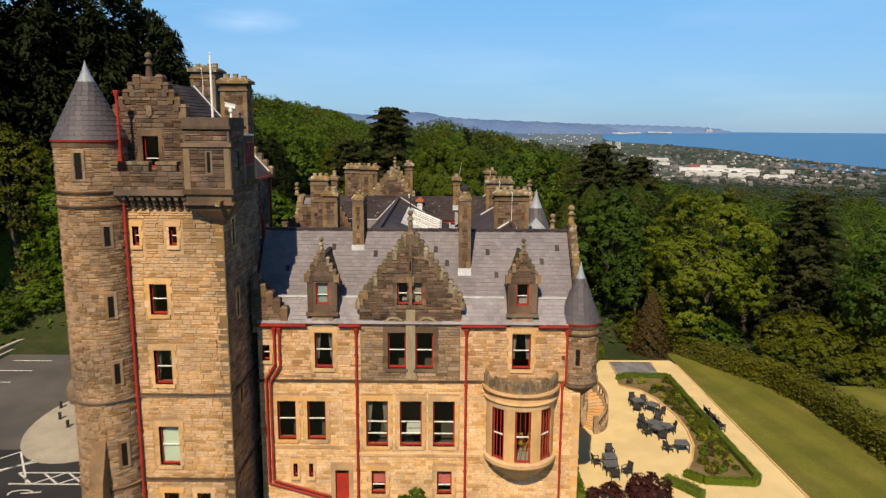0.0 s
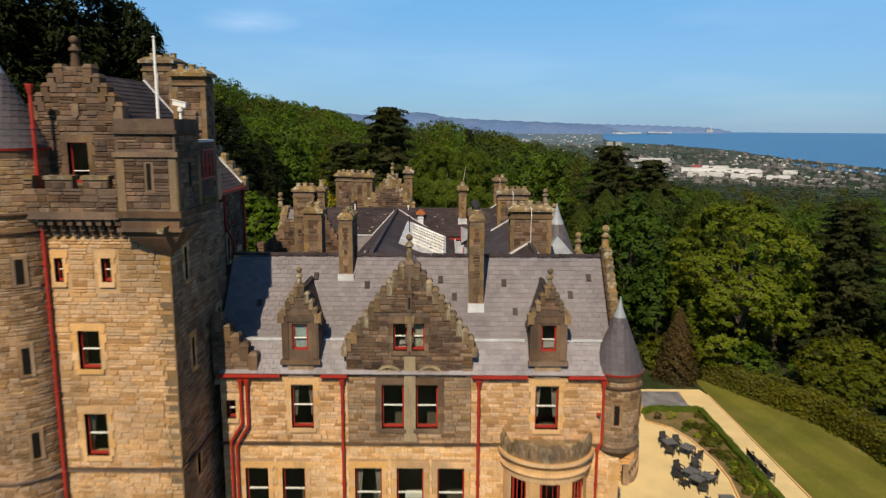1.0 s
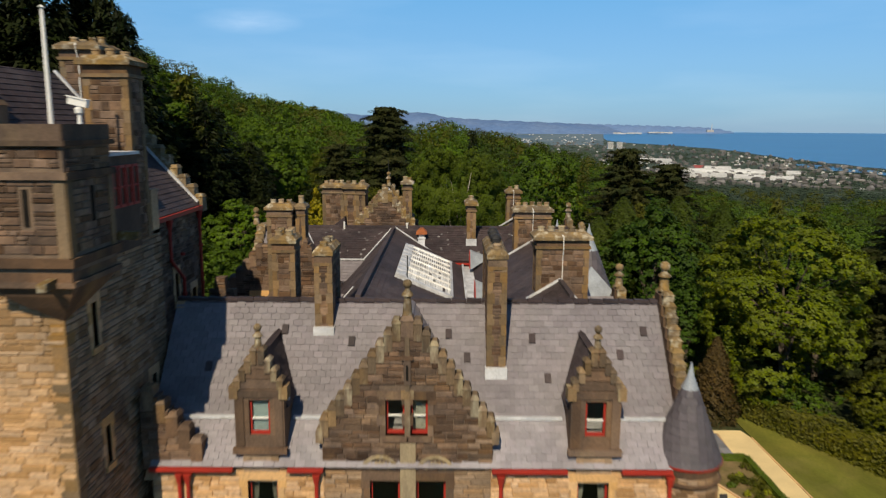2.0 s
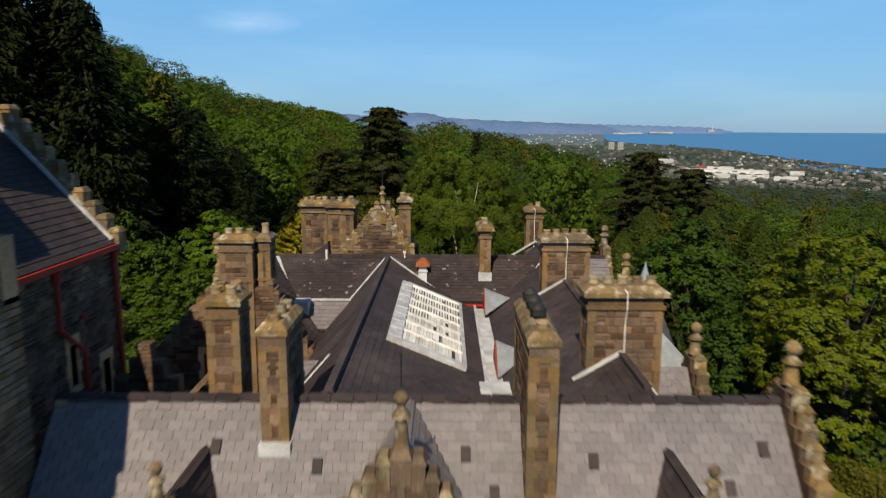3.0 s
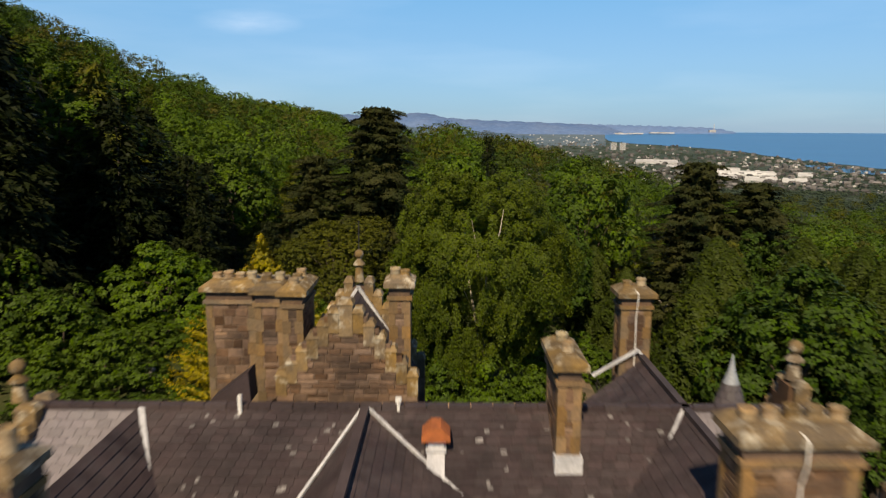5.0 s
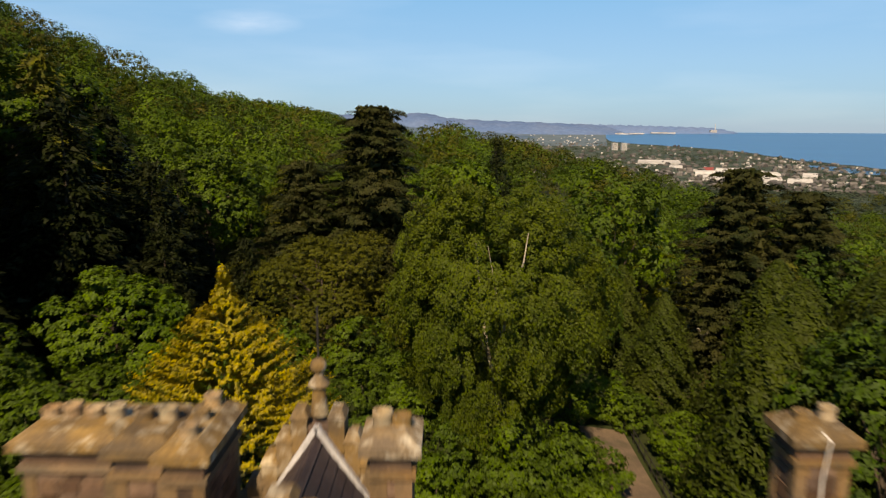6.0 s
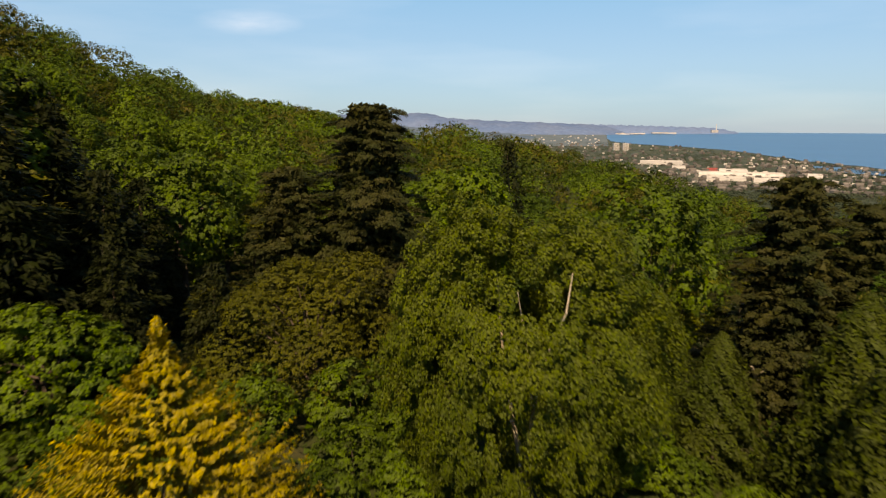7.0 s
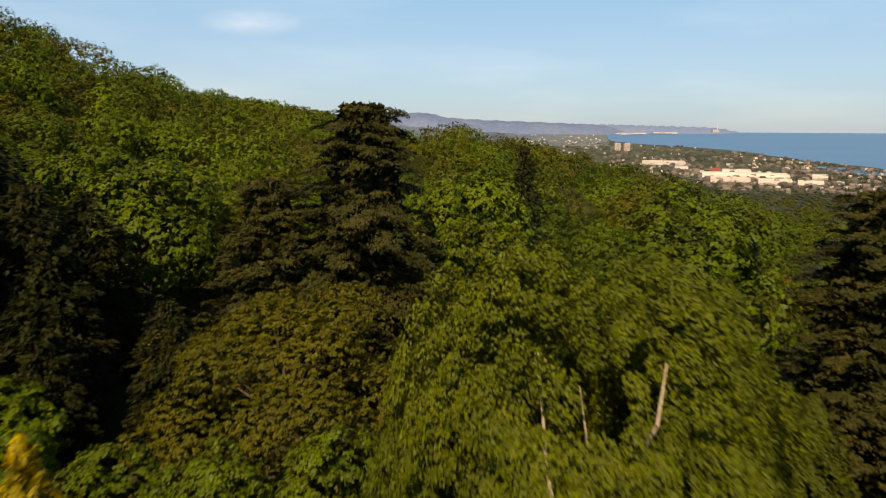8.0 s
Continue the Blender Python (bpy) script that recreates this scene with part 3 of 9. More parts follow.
def window(put, s0, s1, z0, z1, rails=(0.5,), curtain=0, blind=None, dress=M_DRESS, sill=True, surround=0.2, deep=0.2, red=M_RED):
    """A sash window in a reveal, with its dressed stones."""
    def frame_mesh(bm):
        w = 0.075
        for a in ((s0, s0 + w, z0, z1), (s1 - w, s1, z0, z1), (s0 + w, s1 - w, z0, z0 + 0.12), (s0 + w, s1 - w, z1 - 0.06, z1)):
            pbox(bm, put, *a, -deep - 0.08, -deep)
    win = made("window", frame_mesh, red, castle)
    for r in rails:
        zr = z0 + (z1 - z0) * r
        made("meeting_rail", lambda bm: pbox(bm, put, s0 + 0.075, s1 - 0.075, zr - 0.02, zr + 0.02, -deep - 0.07, -deep + 0.01), M_WHITE, win, "white glazing bar")
    pane = made("pane", lambda bm: pbox(bm, put, s0 + 0.05, s1 - 0.05, z0 + 0.05, z1 - 0.04, -deep - 0.05, -deep - 0.045), M_GLASS, win)
    pane.visible_shadow = False
    if sill:
        made("sill", lambda bm: pbox(bm, put, s0 - 0.12, s1 + 0.12, z0 - 0.2, z0, -deep, 0.09), dress, win)
    if surround:
        b, k, z = surround, 0, z0
        while z < z1 - 0.01:
            e = min(z + 0.38, z1)
            x = b + (0.1 if k % 2 else 0.0)
            for sa, sb in ((s0 - x, s0), (s1, s1 + x)):
                made("jamb_stone", lambda bm: pbox(bm, put, sa, sb, z + 0.006, e - 0.006, -deep - 0.1, 0.042), dress, win)
            z, k = e, k + 1
        made("lintel", lambda bm: pbox(bm, put, s0 - b - 0.08, s1 + b + 0.08, z1, z1 + 0.3, -deep - 0.1, 0.045), dress, win)
    if curtain:
        wide = 0.24 * (s1 - s0)
        for sa, lean in ((s0 + 0.06, 0.28), (s1 - 0.06 - wide, -0.28)):
            def cloth(bm):
                n = 14
                top = [bm.verts.new(put(sa + wide * i / n, z1 - 0.05, -deep - 0.2 + 0.03 * math.sin(i * 2.1))) for i in range(n + 1)]
                mid = sa + wide * (0.5 - lean)
                bot = [bm.verts.new(put(mid + wide * 0.5 * (i / n - 0.5), z1 - 0.05 - curtain * (z1 - z0), -deep - 0.2 + 0.03 * math.sin(i * 2.1))) for i in range(n + 1)]
                for i in range(n):
                    bm.faces.new((top[i], top[i + 1], bot[i + 1], bot[i]))
            c = made("curtain", cloth, M_CURTAIN, win, "pale gathered curtain")
            c.modifiers.new("thick", "SOLIDIFY").thickness = 0.01
    if blind:
        made("blind", lambda bm: pbox(bm, put, s0 + 0.06, s1 - 0.06, z1 - blind[0] * (z1 - z0), z1 - 0.05, -deep - 0.14, -deep - 0.12), blind[1], win, blind[2])
    return win


class Dressed:
    """Dressed stones: the first 300 are objects of their own, the rest one mesh."""
    count = 0
    rest = bmesh.new()


def dressed(name, fn, material, parent):
    if Dressed.count < 300:
        Dressed.count += 1
        return made(name, fn, material, parent)
    fn(Dressed.rest)


front = flat((0, 40.4, 0), (1, 0, 0), (0, -1, 0))
tower_f = flat((0, 36.5, 0), (1, 0, 0), (0, -1, 0))
tower_r = flat((-11.5, 0, 0), (0, 1, 0), (1, 0, 0))
rubble, dark, ashlar = Pieces(), Pieces(), Pieces()
slates, darkslates, paleslates = Pieces(), Pieces(), Pieces()

# windows of the main front: s0, s1, z0, z1
W2 = [(-7.65, -6.6, 10.85, 13.05), (-3.35, -2.3, 10.85, 13.05), (-1.72, -0.68, 10.85, 13.05), (3.95, 5.05, 10.85, 13.05)]
W1 = [(-9.98, -8.88, 6.35, 8.8), (-8.2, -7.1, 6.35, 8.8), (-4.68, -3.38, 5.95, 8.83), (-2.66, -1.36, 5.95, 8.83), (-0.68, 0.62, 5.95, 8.83)]
W0 = [(-4.4, -3.55, 2.85, 4.38), (-0.43, 0.46, 2.85, 4.38)]
SL = [(-9.13, -8.87, 3.95, 4.82), (-8.18, -7.92, 3.95, 4.82)]
DOOR = (-6.6, -5.78, 2.2, 4.38)
SMALL = (-10.75, -10.31, 11.3, 12.25)
GW = [(-2.78, -2.12, 14.72, 16.05), (-1.92, -1.32, 14.72, 16.05)]
BAY = (2.75, 6.3, 5.7, 9.0)
holes = W2 + W1 + W0 + SL + [DOOR, SMALL, BAY] + GW
gable = [(13.4 + 0.0, 14.9, -5.0, 0.95)] + [(14.9 + 0.375 * i, 14.9 + 0.375 * (i + 1), -4.75 + 0.26 * i, 0.70 - 0.26 * i) for i in range(10)]
v, f = backing(front, [(T, 13.4, -11.0, -4.95), (T, 10.0, -4.95, 0.9), (T, 13.4, 0.9, 8.07)], holes, 0.6)
wall_front = raw("front_wall", v, f, M_MORTAR, castle)
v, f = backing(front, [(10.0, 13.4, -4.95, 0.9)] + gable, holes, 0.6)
raw("gable_wall", v, f, M_DARKMORTAR, castle, "weathered stepped gable wall")
rim = [(a - 0.27, b + 0.27, c - 0.2, d + 0.3) for a, b, c, d in W2 + W1 + W0 + [DOOR]] + [(a - 0.16, b + 0.16, c - 0.2, d + 0.3) for a, b, c, d in SL + [SMALL]]
rim += [(GW[0][0] - 0.2, GW[1][1] + 0.2, GW[0][2] - 0.2, GW[0][3] + 0.3), BAY]
courses(rubble, front, [(10.0, 13.38, -11.0, -4.95), (10.0, 13.38, 0.9, 8.07)], rim, random.Random(1))
courses(ashlar, front, [(T, 10.0, -11.0, 8.07)], rim, random.Random(3), proud=0.02)
stained_shaded = Pieces()
courses(stained_shaded, front, [(10.0, 13.4, -4.95, 0.9)], rim, random.Random(2))
courses(dark, front, gable, rim, random.Random(2))

for w in W2:
    mid = w[0] in (-3.35, -1.72)
    window(front, *w, curtain=0 if mid else 0.75, dress=M_DARKDRESS if mid else M_DRESS, surround=0.22)
for w in W1[:2]:
    window(front, *w, rails=(0.52,), surround=0.22)
for w in W1[2:]:
    window(front, *w, rails=(0.52, 0.26), curtain=0.7 if w[0] < -4 else 0, surround=0.22)
for w in W0:
    window(front, *w, rails=(0.35,), blind=(0.62, surface("pink_blind", (0.62, 0.16, 0.15), (0.55, 0.12, 0.12), rough=0.8), "pink roller blind"))
for w in SL:
    window(front, *w, rails=(), surround=0.12)
window(front, *SMALL, rails=(0.5,), surround=0.15)
for w in GW:
    window(front, *w, dress=M_DARKDRESS, surround=0.2, blind=(0.9, M_CURTAIN, "white blind") if w[0] > -2 else None)


def red_door(bm):
    a, b, c, d = DOOR
    pbox(bm, front, a, b, c, d - 0.3, -0.26, -0.2)
    for i in range(2):
        for j in range(4):
            pbox(bm, front, a + 0.1 + 0.36 * i, a + 0.36 + 0.36 * i, c + 0.15 + 0.42 * j, c + 0.45 + 0.42 * j, -0.2, -0.175)


door = made("door", red_door, M_RED, castle, "red panelled door")
made("fanlight", lambda bm: pbox(bm, front, DOOR[0], DOOR[1], DOOR[3] - 0.3, DOOR[3], -0.24, -0.22), M_GLASS, door)
made("step", lambda bm: (box(bm, -6.9, -5.5, 39.2, 40.4, T, 1.6), box(bm, -7.0, -5.4, 39.0, 40.4, T, 1.3), box(bm, -6.9, -5.5, 39.7, 40.4, 1.6, 2.2)), M_DRESS, door)


# added liner, coloured dark so that no bright interior shows through the windows
made("partition", lambda bm: (box(bm, -11.4, 1.9, 42.6, 42.8, 2.0, 13.3), box(bm, 1.9, 2.1, 41.0, 42.8, 2.0, 13.3), box(bm, 2.1, 7.4, 43.6, 43.8, 2.0, 13.3), box(bm, -11.4, 7.4, 41.0, 43.6, 5.2, 5.4), box(bm, -11.4, 7.4, 41.0, 43.6, 9.7, 9.9)), M_ROOM, castle, "added dark liner walls and floors behind the windows")
M_CLOTH = surface("white_cloth", (0.72, 0.71, 0.69), (0.62, 0.61, 0.60), rough=0.85, scale=2, fine=30)
M_GILT = surface("gilt_chair", (0.42, 0.29, 0.04), (0.32, 0.21, 0.03), rough=0.5, scale=3, fine=30)


def dining_chair(x, y, z, turn, material, label):
    c = thing("dining_chair", label, "chair", "dining chairs", at=(x, y, z))
    c.rotation_euler = (0, 0, turn)
    made("seat", lambda bm: box(bm, -0.22, 0.22, -0.22, 0.22, 0.43, 0.48), material, c)
    made("backrest", lambda bm: (box(bm, -0.22, -0.18, 0.18, 0.22, 0.48, 0.98), box(bm, 0.18, 0.22, 0.18, 0.22, 0.48, 0.98), box(bm, -0.18, 0.18, 0.18, 0.22, 0.84, 0.98), box(bm, -0.18, 0.18, 0.18, 0.22, 0.62, 0.68)), material, c)
    for sx in (-1, 1):
        for sy in (-1, 1):
            made("leg", lambda bm: beam(bm, (sx * 0.2, sy * 0.2, 0), (sx * 0.2, sy * 0.2, 0.43), 0.04), material, c)


dining = thing("dining_table", "dining table under a white cloth inside the window", "table", at=(-1.75, 41.75, 5.4))
made("tabletop", lambda bm: box(bm, -0.55, 0.55, -0.42, 0.42, 1.24, 1.3), M_CLOTH, dining, "white tablecloth top")
made("cloth_skirt", lambda bm: (box(bm, -0.56, 0.56, -0.43, -0.41, 0.95, 1.3), box(bm, -0.56, 0.56, 0.41, 0.43, 0.95, 1.3), box(bm, -0.57, -0.55, -0.42, 0.42, 0.95, 1.3), box(bm, 0.55, 0.57, -0.42, 0.42, 0.95, 1.3)), M_CLOTH, dining)
for sx in (-1, 1):
    for sy in (-1, 1):
        made("leg", lambda bm: beam(bm, (sx * 0.48, sy * 0.36, 0), (sx * 0.48, sy * 0.36, 1.24), 0.06), M_IRON, dining)
dining_chair(-2.1, 41.25, 5.4, 3.0, M_IRON, "dark dining chair at the white table")
for x, turn in ((3.75, 0.4), (4.55, 0.0), (5.2, -0.4)):
    dining_chair(x, 40.6, 5.72, turn, M_GILT, "gilt chair inside the bowed window")


# string courses and cornice
def band(put, s0, s1, z, h=0.2, d=0.14, mat=M_DARKDRESS, name="string_course"):
    def fn(bm):
        pbox(bm, put, s0, s1, z - h / 2, z + h * 0.15, -0.05, d * 0.7)
        pbox(bm, put, s0, s1, z + h * 0.15, z + h / 2, -0.05, d)
    return made(name, fn, mat, castle)


band(front, -11.0, 8.1, 10.06, 0.16, 0.1)
band(front, -10.3, -5.9, 5.92, 0.2, 0.1, M_DRESS)
band(front, -5.95, 2.7, 5.42, 0.2, 0.1, M_DRESS)
band(front, 6.35, 8.1, 5.42, 0.2, 0.1, M_DRESS)
made("string_course", lambda bm: pbox(bm, front, -6.0, -5.8, 5.36, 6.0, -0.05, 0.09), M_DRESS, castle)
# quoins at the right corner
def quoins(put, s0, side, z0, z1, parent, mat=M_DRESS):
    z, k = z0, 0
    while z < z1 - 0.1:
        w = 0.5 if k % 2 else 0.4
        dressed("quoin", lambda bm: pbox(bm, put, min(s0, s0 + side * w), max(s0, s0 + side * w), z + 0.004, min(z + 0.34, z1) - 0.004, -0.05, 0.034), mat, parent)
        z, k = z + 0.34, k + 1


quoins(front, 8.07, -1, T, 9.2, wall_front)


# stepped gable copings
def steps(bm, put, rows, thick=0.62, cap=0.16, lip=0.06):
    """rows: (s, z_low, z_high, width) of each step."""
    for s, z0, z1, w in rows:
        pbox(bm, put, s - w / 2, s + w / 2, z0, z1, -thick, lip)
        a = [put(s - w / 2 - 0.03, z1, lip + 0.03), put(s + w / 2 + 0.03, z1, lip + 0.03), put(s + w / 2 + 0.03, z1, -thick - 0.03), put(s - w / 2 - 0.03, z1, -thick - 0.03)]
        top = [put(s - w / 2 + 0.05, z1 + cap, lip - 0.08), put(s + w / 2 - 0.05, z1 + cap, lip - 0.08), put(s + w / 2 - 0.05, z1 + cap, -thick + 0.08), put(s - w / 2 + 0.05, z1 + cap, -thick + 0.08)]
        va, vt = [bm.verts.new(p) for p in a], [bm.verts.new(p) for p in top]
        bm.faces.new(va[::-1])
        bm.faces.new(vt)
        for i in range(4):
            bm.faces.new((va[i], va[(i + 1) % 4], vt[(i + 1) % 4], vt[i]))


def crow(put, s0, s1, z0, z1, n, mat=M_LICHEN, thick=0.62, w=None):
    """A run of n crow-steps from (s0, z0) up to (s1, z1)."""
    for i in range(n):
        s = s0 + (s1 - s0) * (i + 0.5) / n
        zt = z0 + (z1 - z0) * (i + 1) / n
        ww = (w or abs(s1 - s0) / n * 1.02)
        made("crow_step", lambda bm: steps(bm, put, [(s, zt - (z1 - z0) / n - 0.22, zt, ww)], thick), mat, castle)


def finial(x, y, z, h=1.2, r=0.2, mat=M_LICHEN, rod=0.0):
    p = [(r * 1.15, z), (r * 0.8, z + h * 0.42), (r * 0.75, z + h * 0.46), (r * 1.35, z + h * 0.50), (r * 1.3, z + h * 0.54), (r * 0.55, z + h * 0.66)]
    ball, zc = r * 1.05, z + h * 0.70 + r * 0.9
    p += [(ball * math.cos(t), zc + ball * math.sin(t)) for t in [radians(-58 + 18.4 * k) for k in range(8)]] + [(ball * 0.12, zc + ball)]
    fin = made("finial", lambda bm: lathe(bm, p, x, y, 14), mat, castle, smooth=True)
    if rod:
        made("rod", lambda bm: pipe(bm, (x, y, z + h - 0.05), (x, y, z + h + rod), 0.02, 6), M_IRON, fin)


crow(front, -5.05, -2.25, 14.9, 18.75, 10, M_CROW, thick=0.55)
crow(front, 1.0, -1.8, 14.9, 18.75, 10, M_CROW, thick=0.55)
for sx in (-1, 1):
    made("kneeler", lambda bm: pbox(bm, front, -2.02 + sx * 3.06 - 0.13, -2.02 + sx * 3.06 + 0.13, 14.45, 14.9, -0.5, 0.1), M_CROW, castle)
made("gable_peak", lambda bm: steps(bm, front, [(-2.02, 18.3, 18.85, 0.42)], 0.5), M_DARKDRESS, castle)
made("pilaster", lambda bm: pbox(bm, front, -2.1, -1.94, 16.36, 18.3, 0.0, 0.07), M_CROW, castle)
made("pilaster", lambda bm: pbox(bm, front, -2.28, -1.74, 10.2, 14.45, 0.0, 0.06), M_PALEDRESS, castle)
made("mullion", lambda bm: (pbox(bm, front, -2.12, -1.92, 14.5, 16.06, -0.3, 0.055), pbox(bm, front, -2.24, -1.8, 16.06, 16.38, 0.0, 0.06)), M_CROW, castle, "weathered stone mullion")
made("niche", lambda bm: (pbox(bm, front, -2.14, -1.9, 16.6, 17.5, 0.0, 0.1), pbox(bm, front, -2.22, -1.82, 17.5, 17.62, 0.0, 0.14)), M_DARKDRESS, castle)
made("niche_slot", lambda bm: pbox(bm, front, -2.06, -1.98, 16.75, 17.3, 0.1, 0.104), M_VOID, castle)


def carved_panel(xc):
    """A low carved pediment over the paired windows."""
    def fn(bm):
        for r0, r1, d in ((0.72, 0.60, 0.07), (0.46, 0.36, 0.06)):
            n = 12
            for k in range(n):
                a, b = math.pi * (0.16 + 0.68 * k / n), math.pi * (0.16 + 0.68 * (k + 1) / n)
                prism(bm, [front(xc + r * math.cos(t), 13.3 + r * math.sin(t), 0.02) for r, t in ((r0, a), (r0, b), (r1, b), (r1, a))], (0, -d, 0))
        for k in range(5):
            pbox(bm, front, xc - 0.3 + 0.14 * k, xc - 0.24 + 0.14 * k, 13.5, 13.72 + 0.08 * math.sin(math.pi * (k + 0.5) / 5), 0.02, 0.07)
    made("carved_panel", fn, M_PALEDRESS, castle, "weathered carved stone pediment")


carved_panel(-3.0)
carved_panel(-1.05)
finial(-2.02, 40.65, 19.0, 1.35, 0.15, rod=0.7)


# ---- roofs ----
def roof(name, pts, material, pieces, low_dir=None, course=0.25, wide=0.34, thick=0.14, seed=3):
    """A planar roof slope over convex pts, its slates laid in courses from the eaves up."""
    pts = [Vector(p) for p in pts]
    n = (pts[1] - pts[0]).cross(pts[2] - pts[0]).normalized()
    if n.z < 0:
        n = -n
    up = (Vector((0, 0, 1)) - n * n.z).normalized()
    u = up.cross(n)
    o = pts[0]
    made(name, lambda bm: prism(bm, pts, -n * thick), material, castle)
    uv = [((p - o).dot(u), (p - o).dot(up)) for p in pts]
    rnd = random.Random(seed)
    lo, hi = min(q[1] for q in uv), max(q[1] for q in uv)
    k, vv = 0, lo
    while vv < hi - 0.03:
        e = min(vv + course, hi)
        mid = (vv + e) / 2
        cut = []
        for (a, b), (c, d) in zip(uv, uv[1:] + uv[:1]):
            if (b - mid) * (d - mid) < 0:
                cut.append(a + (c - a) * (mid - b) / (d - b))
        if len(cut) >= 2:
            s, end = min(cut), max(cut)
            s0 = s
            s -= wide / 2 if k % 2 else 0
            while s < end - 0.02:
                a, b = max(s, s0), min(s + wide, end)
                if b - a > 0.05:
                    g = 0.006
                    h0, h1 = 0.030 + rnd.uniform(0, 0.012), 0.012 + rnd.uniform(0, 0.005)
                    q = lambda uu, w, d: tuple(o + u * uu + up * w + n * d)
                    pieces.add([q(a + g, vv, 0), q(b - g, vv, 0), q(b - g, e, 0), q(a + g, e, 0), q(a + g, vv - 0.01, h0), q(b - g, vv - 0.01, h0), q(b - g, e, h1), q(a + g, e, h1)])
                s += wide
        vv += course
        k += 1


def flash(p, q, w=0.16, h=0.08, mat=M_LEAD, name="flashing"):
    made(name, lambda bm: beam(bm, p, q, w, h), mat, castle)


RZ = 18.53
# front range
roof("front_roof", [(-11.3, 41.45, 14.9), (7.75, 41.45, 14.9), (7.75, 44.5, RZ), (-11.3, 44.5, RZ)], M_SLATE, slates, wide=0.36, course=0.26)
roof("front_eave_slope", [(-11.0, 40.25, 13.6), (7.75, 40.25, 13.6), (7.75, 41.45, 14.9), (-11.0, 41.45, 14.9)], M_PALESLATE, paleslates, wide=0.36, course=0.26, seed=4)
roof("front_roof_back", [(-11.3, 44.5, RZ), (7.75, 44.5, RZ), (7.75, 48.0, 14.4), (-11.3, 48.0, 14.4)], M_DARKSLATE, darkslates)
for a, b in ((-11.0, -8.2), (-6.2, -4.9), (0.95, 3.5), (5.45, 7.7)):
    flash((a, 41.45, 14.95), (b, 41.45, 14.95), 0.2, 0.1)
for i in range(32):
    made("ridge_tile", lambda bm: beam(bm, (-11.3 + 0.6 * i + 0.01, 44.5, RZ + 0.06), (-10.7 + 0.6 * i - 0.01, 44.5, RZ + 0.03), 0.24, 0.13), M_DARKSLATE, castle)
# cross roof behind the central gable
for sx in (-1, 1):
    roof("gable_roof", [(-2.02 + sx * 2.7, 40.95, 14.8), (-2.02, 40.95, 18.6), (-2.02, 44.45, 18.6)], M_SLATE, slates, seed=6)
    flash((-2.02 + sx * 0.05, 41.3, 18.86), (-2.02 + sx * 2.8, 41.3, 14.85), 0.16, 0.12)
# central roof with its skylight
roof("centre_roof_west", [(-6.9, 46.2, 15.8), (-4.25, 45.2, RZ), (-4.25, 65.0, RZ), (-6.9, 62.3, 15.8)], M_DARKSLATE, darkslates, seed=8)
roof("centre_roof_east", [(-4.25, 45.2, RZ - 0.1), (0.35, 45.2, 16.52), (0.35, 62.3, 16.52), (-4.25, 65.0, RZ - 0.1)], M_DARKSLATE, darkslates, seed=9)
made("ridge_roll", lambda bm: (beam(bm, (-4.25, 45.0, RZ + 0.05), (-4.25, 65.0, RZ + 0.05), 0.22, 0.14)), M_DARKSLATE, castle)
flash((-4.32, 65.1, RZ + 0.05), (-5.94, 61.9, 16.93), 0.075, 0.07)
flash((-4.18, 65.1, RZ + 0.05), (-0.85, 61.9, 16.93), 0.075, 0.07)
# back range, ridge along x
roof("back_roof", [(-8.8, 61.9, 16.85), (1.9, 61.9, 16.85), (4.4, 65.2, RZ), (-10.3, 65.2, RZ)], M_DARKSLATE, darkslates, seed=10)
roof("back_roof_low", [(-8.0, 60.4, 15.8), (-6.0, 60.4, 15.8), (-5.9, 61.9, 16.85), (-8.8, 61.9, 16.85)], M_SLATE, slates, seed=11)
roof("back_roof_north", [(-10.3, 65.2, RZ), (7.7, 65.2, RZ), (7.7, 69.0, 15.4), (-10.3, 69.0, 15.4)], M_DARKSLATE, darkslates, seed=12)
roof("back_roof_right", [(4.4, 65.2, RZ), (7.7, 65.2, RZ), (7.7, 61.9, 15.9), (4.4, 61.9, 15.9)], M_SLATE, slates, seed=12)
roof("back_roof_left", [(-10.3, 65.2, RZ), (-13.4, 65.2, RZ), (-13.4, 62.0, 15.9), (-10.3, 62.0, 15.9)], M_SLATE, slates, seed=12)
for i in range(35):
    made("ridge_tile", lambda bm: beam(bm, (-13.4 + 0.6 * i + 0.01, 65.2, RZ + 0.05), (-12.8 + 0.6 * i - 0.01, 65.2, RZ + 0.05), 0.26, 0.14), M_DARKSLATE, castle)
flash((-10.3, 65.1, RZ + 0.02), (-8.8, 61.9, 16.9))
flash((-8.8, 61.9, 16.92), (-5.9, 61.9, 16.92))
flash((-8.8, 61.9, 16.9), (-7.3, 59.9, 15.6), 0.2)
# left range, ridge along y
roof("left_roof_east", [(-10.4, 57.0, RZ), (-6.9, 57.0, 15.4), (-6.9, 60.2, 15.4), (-10.4, 65.2, RZ)], M_DARKSLATE, darkslates, seed=13)
roof("left_roof_west", [(-10.4, 57.0, RZ), (-13.6, 57.0, 15.4), (-13.6, 65.2, 15.4), (-10.4, 65.2, RZ)], M_DARKSLATE, darkslates, seed=14)
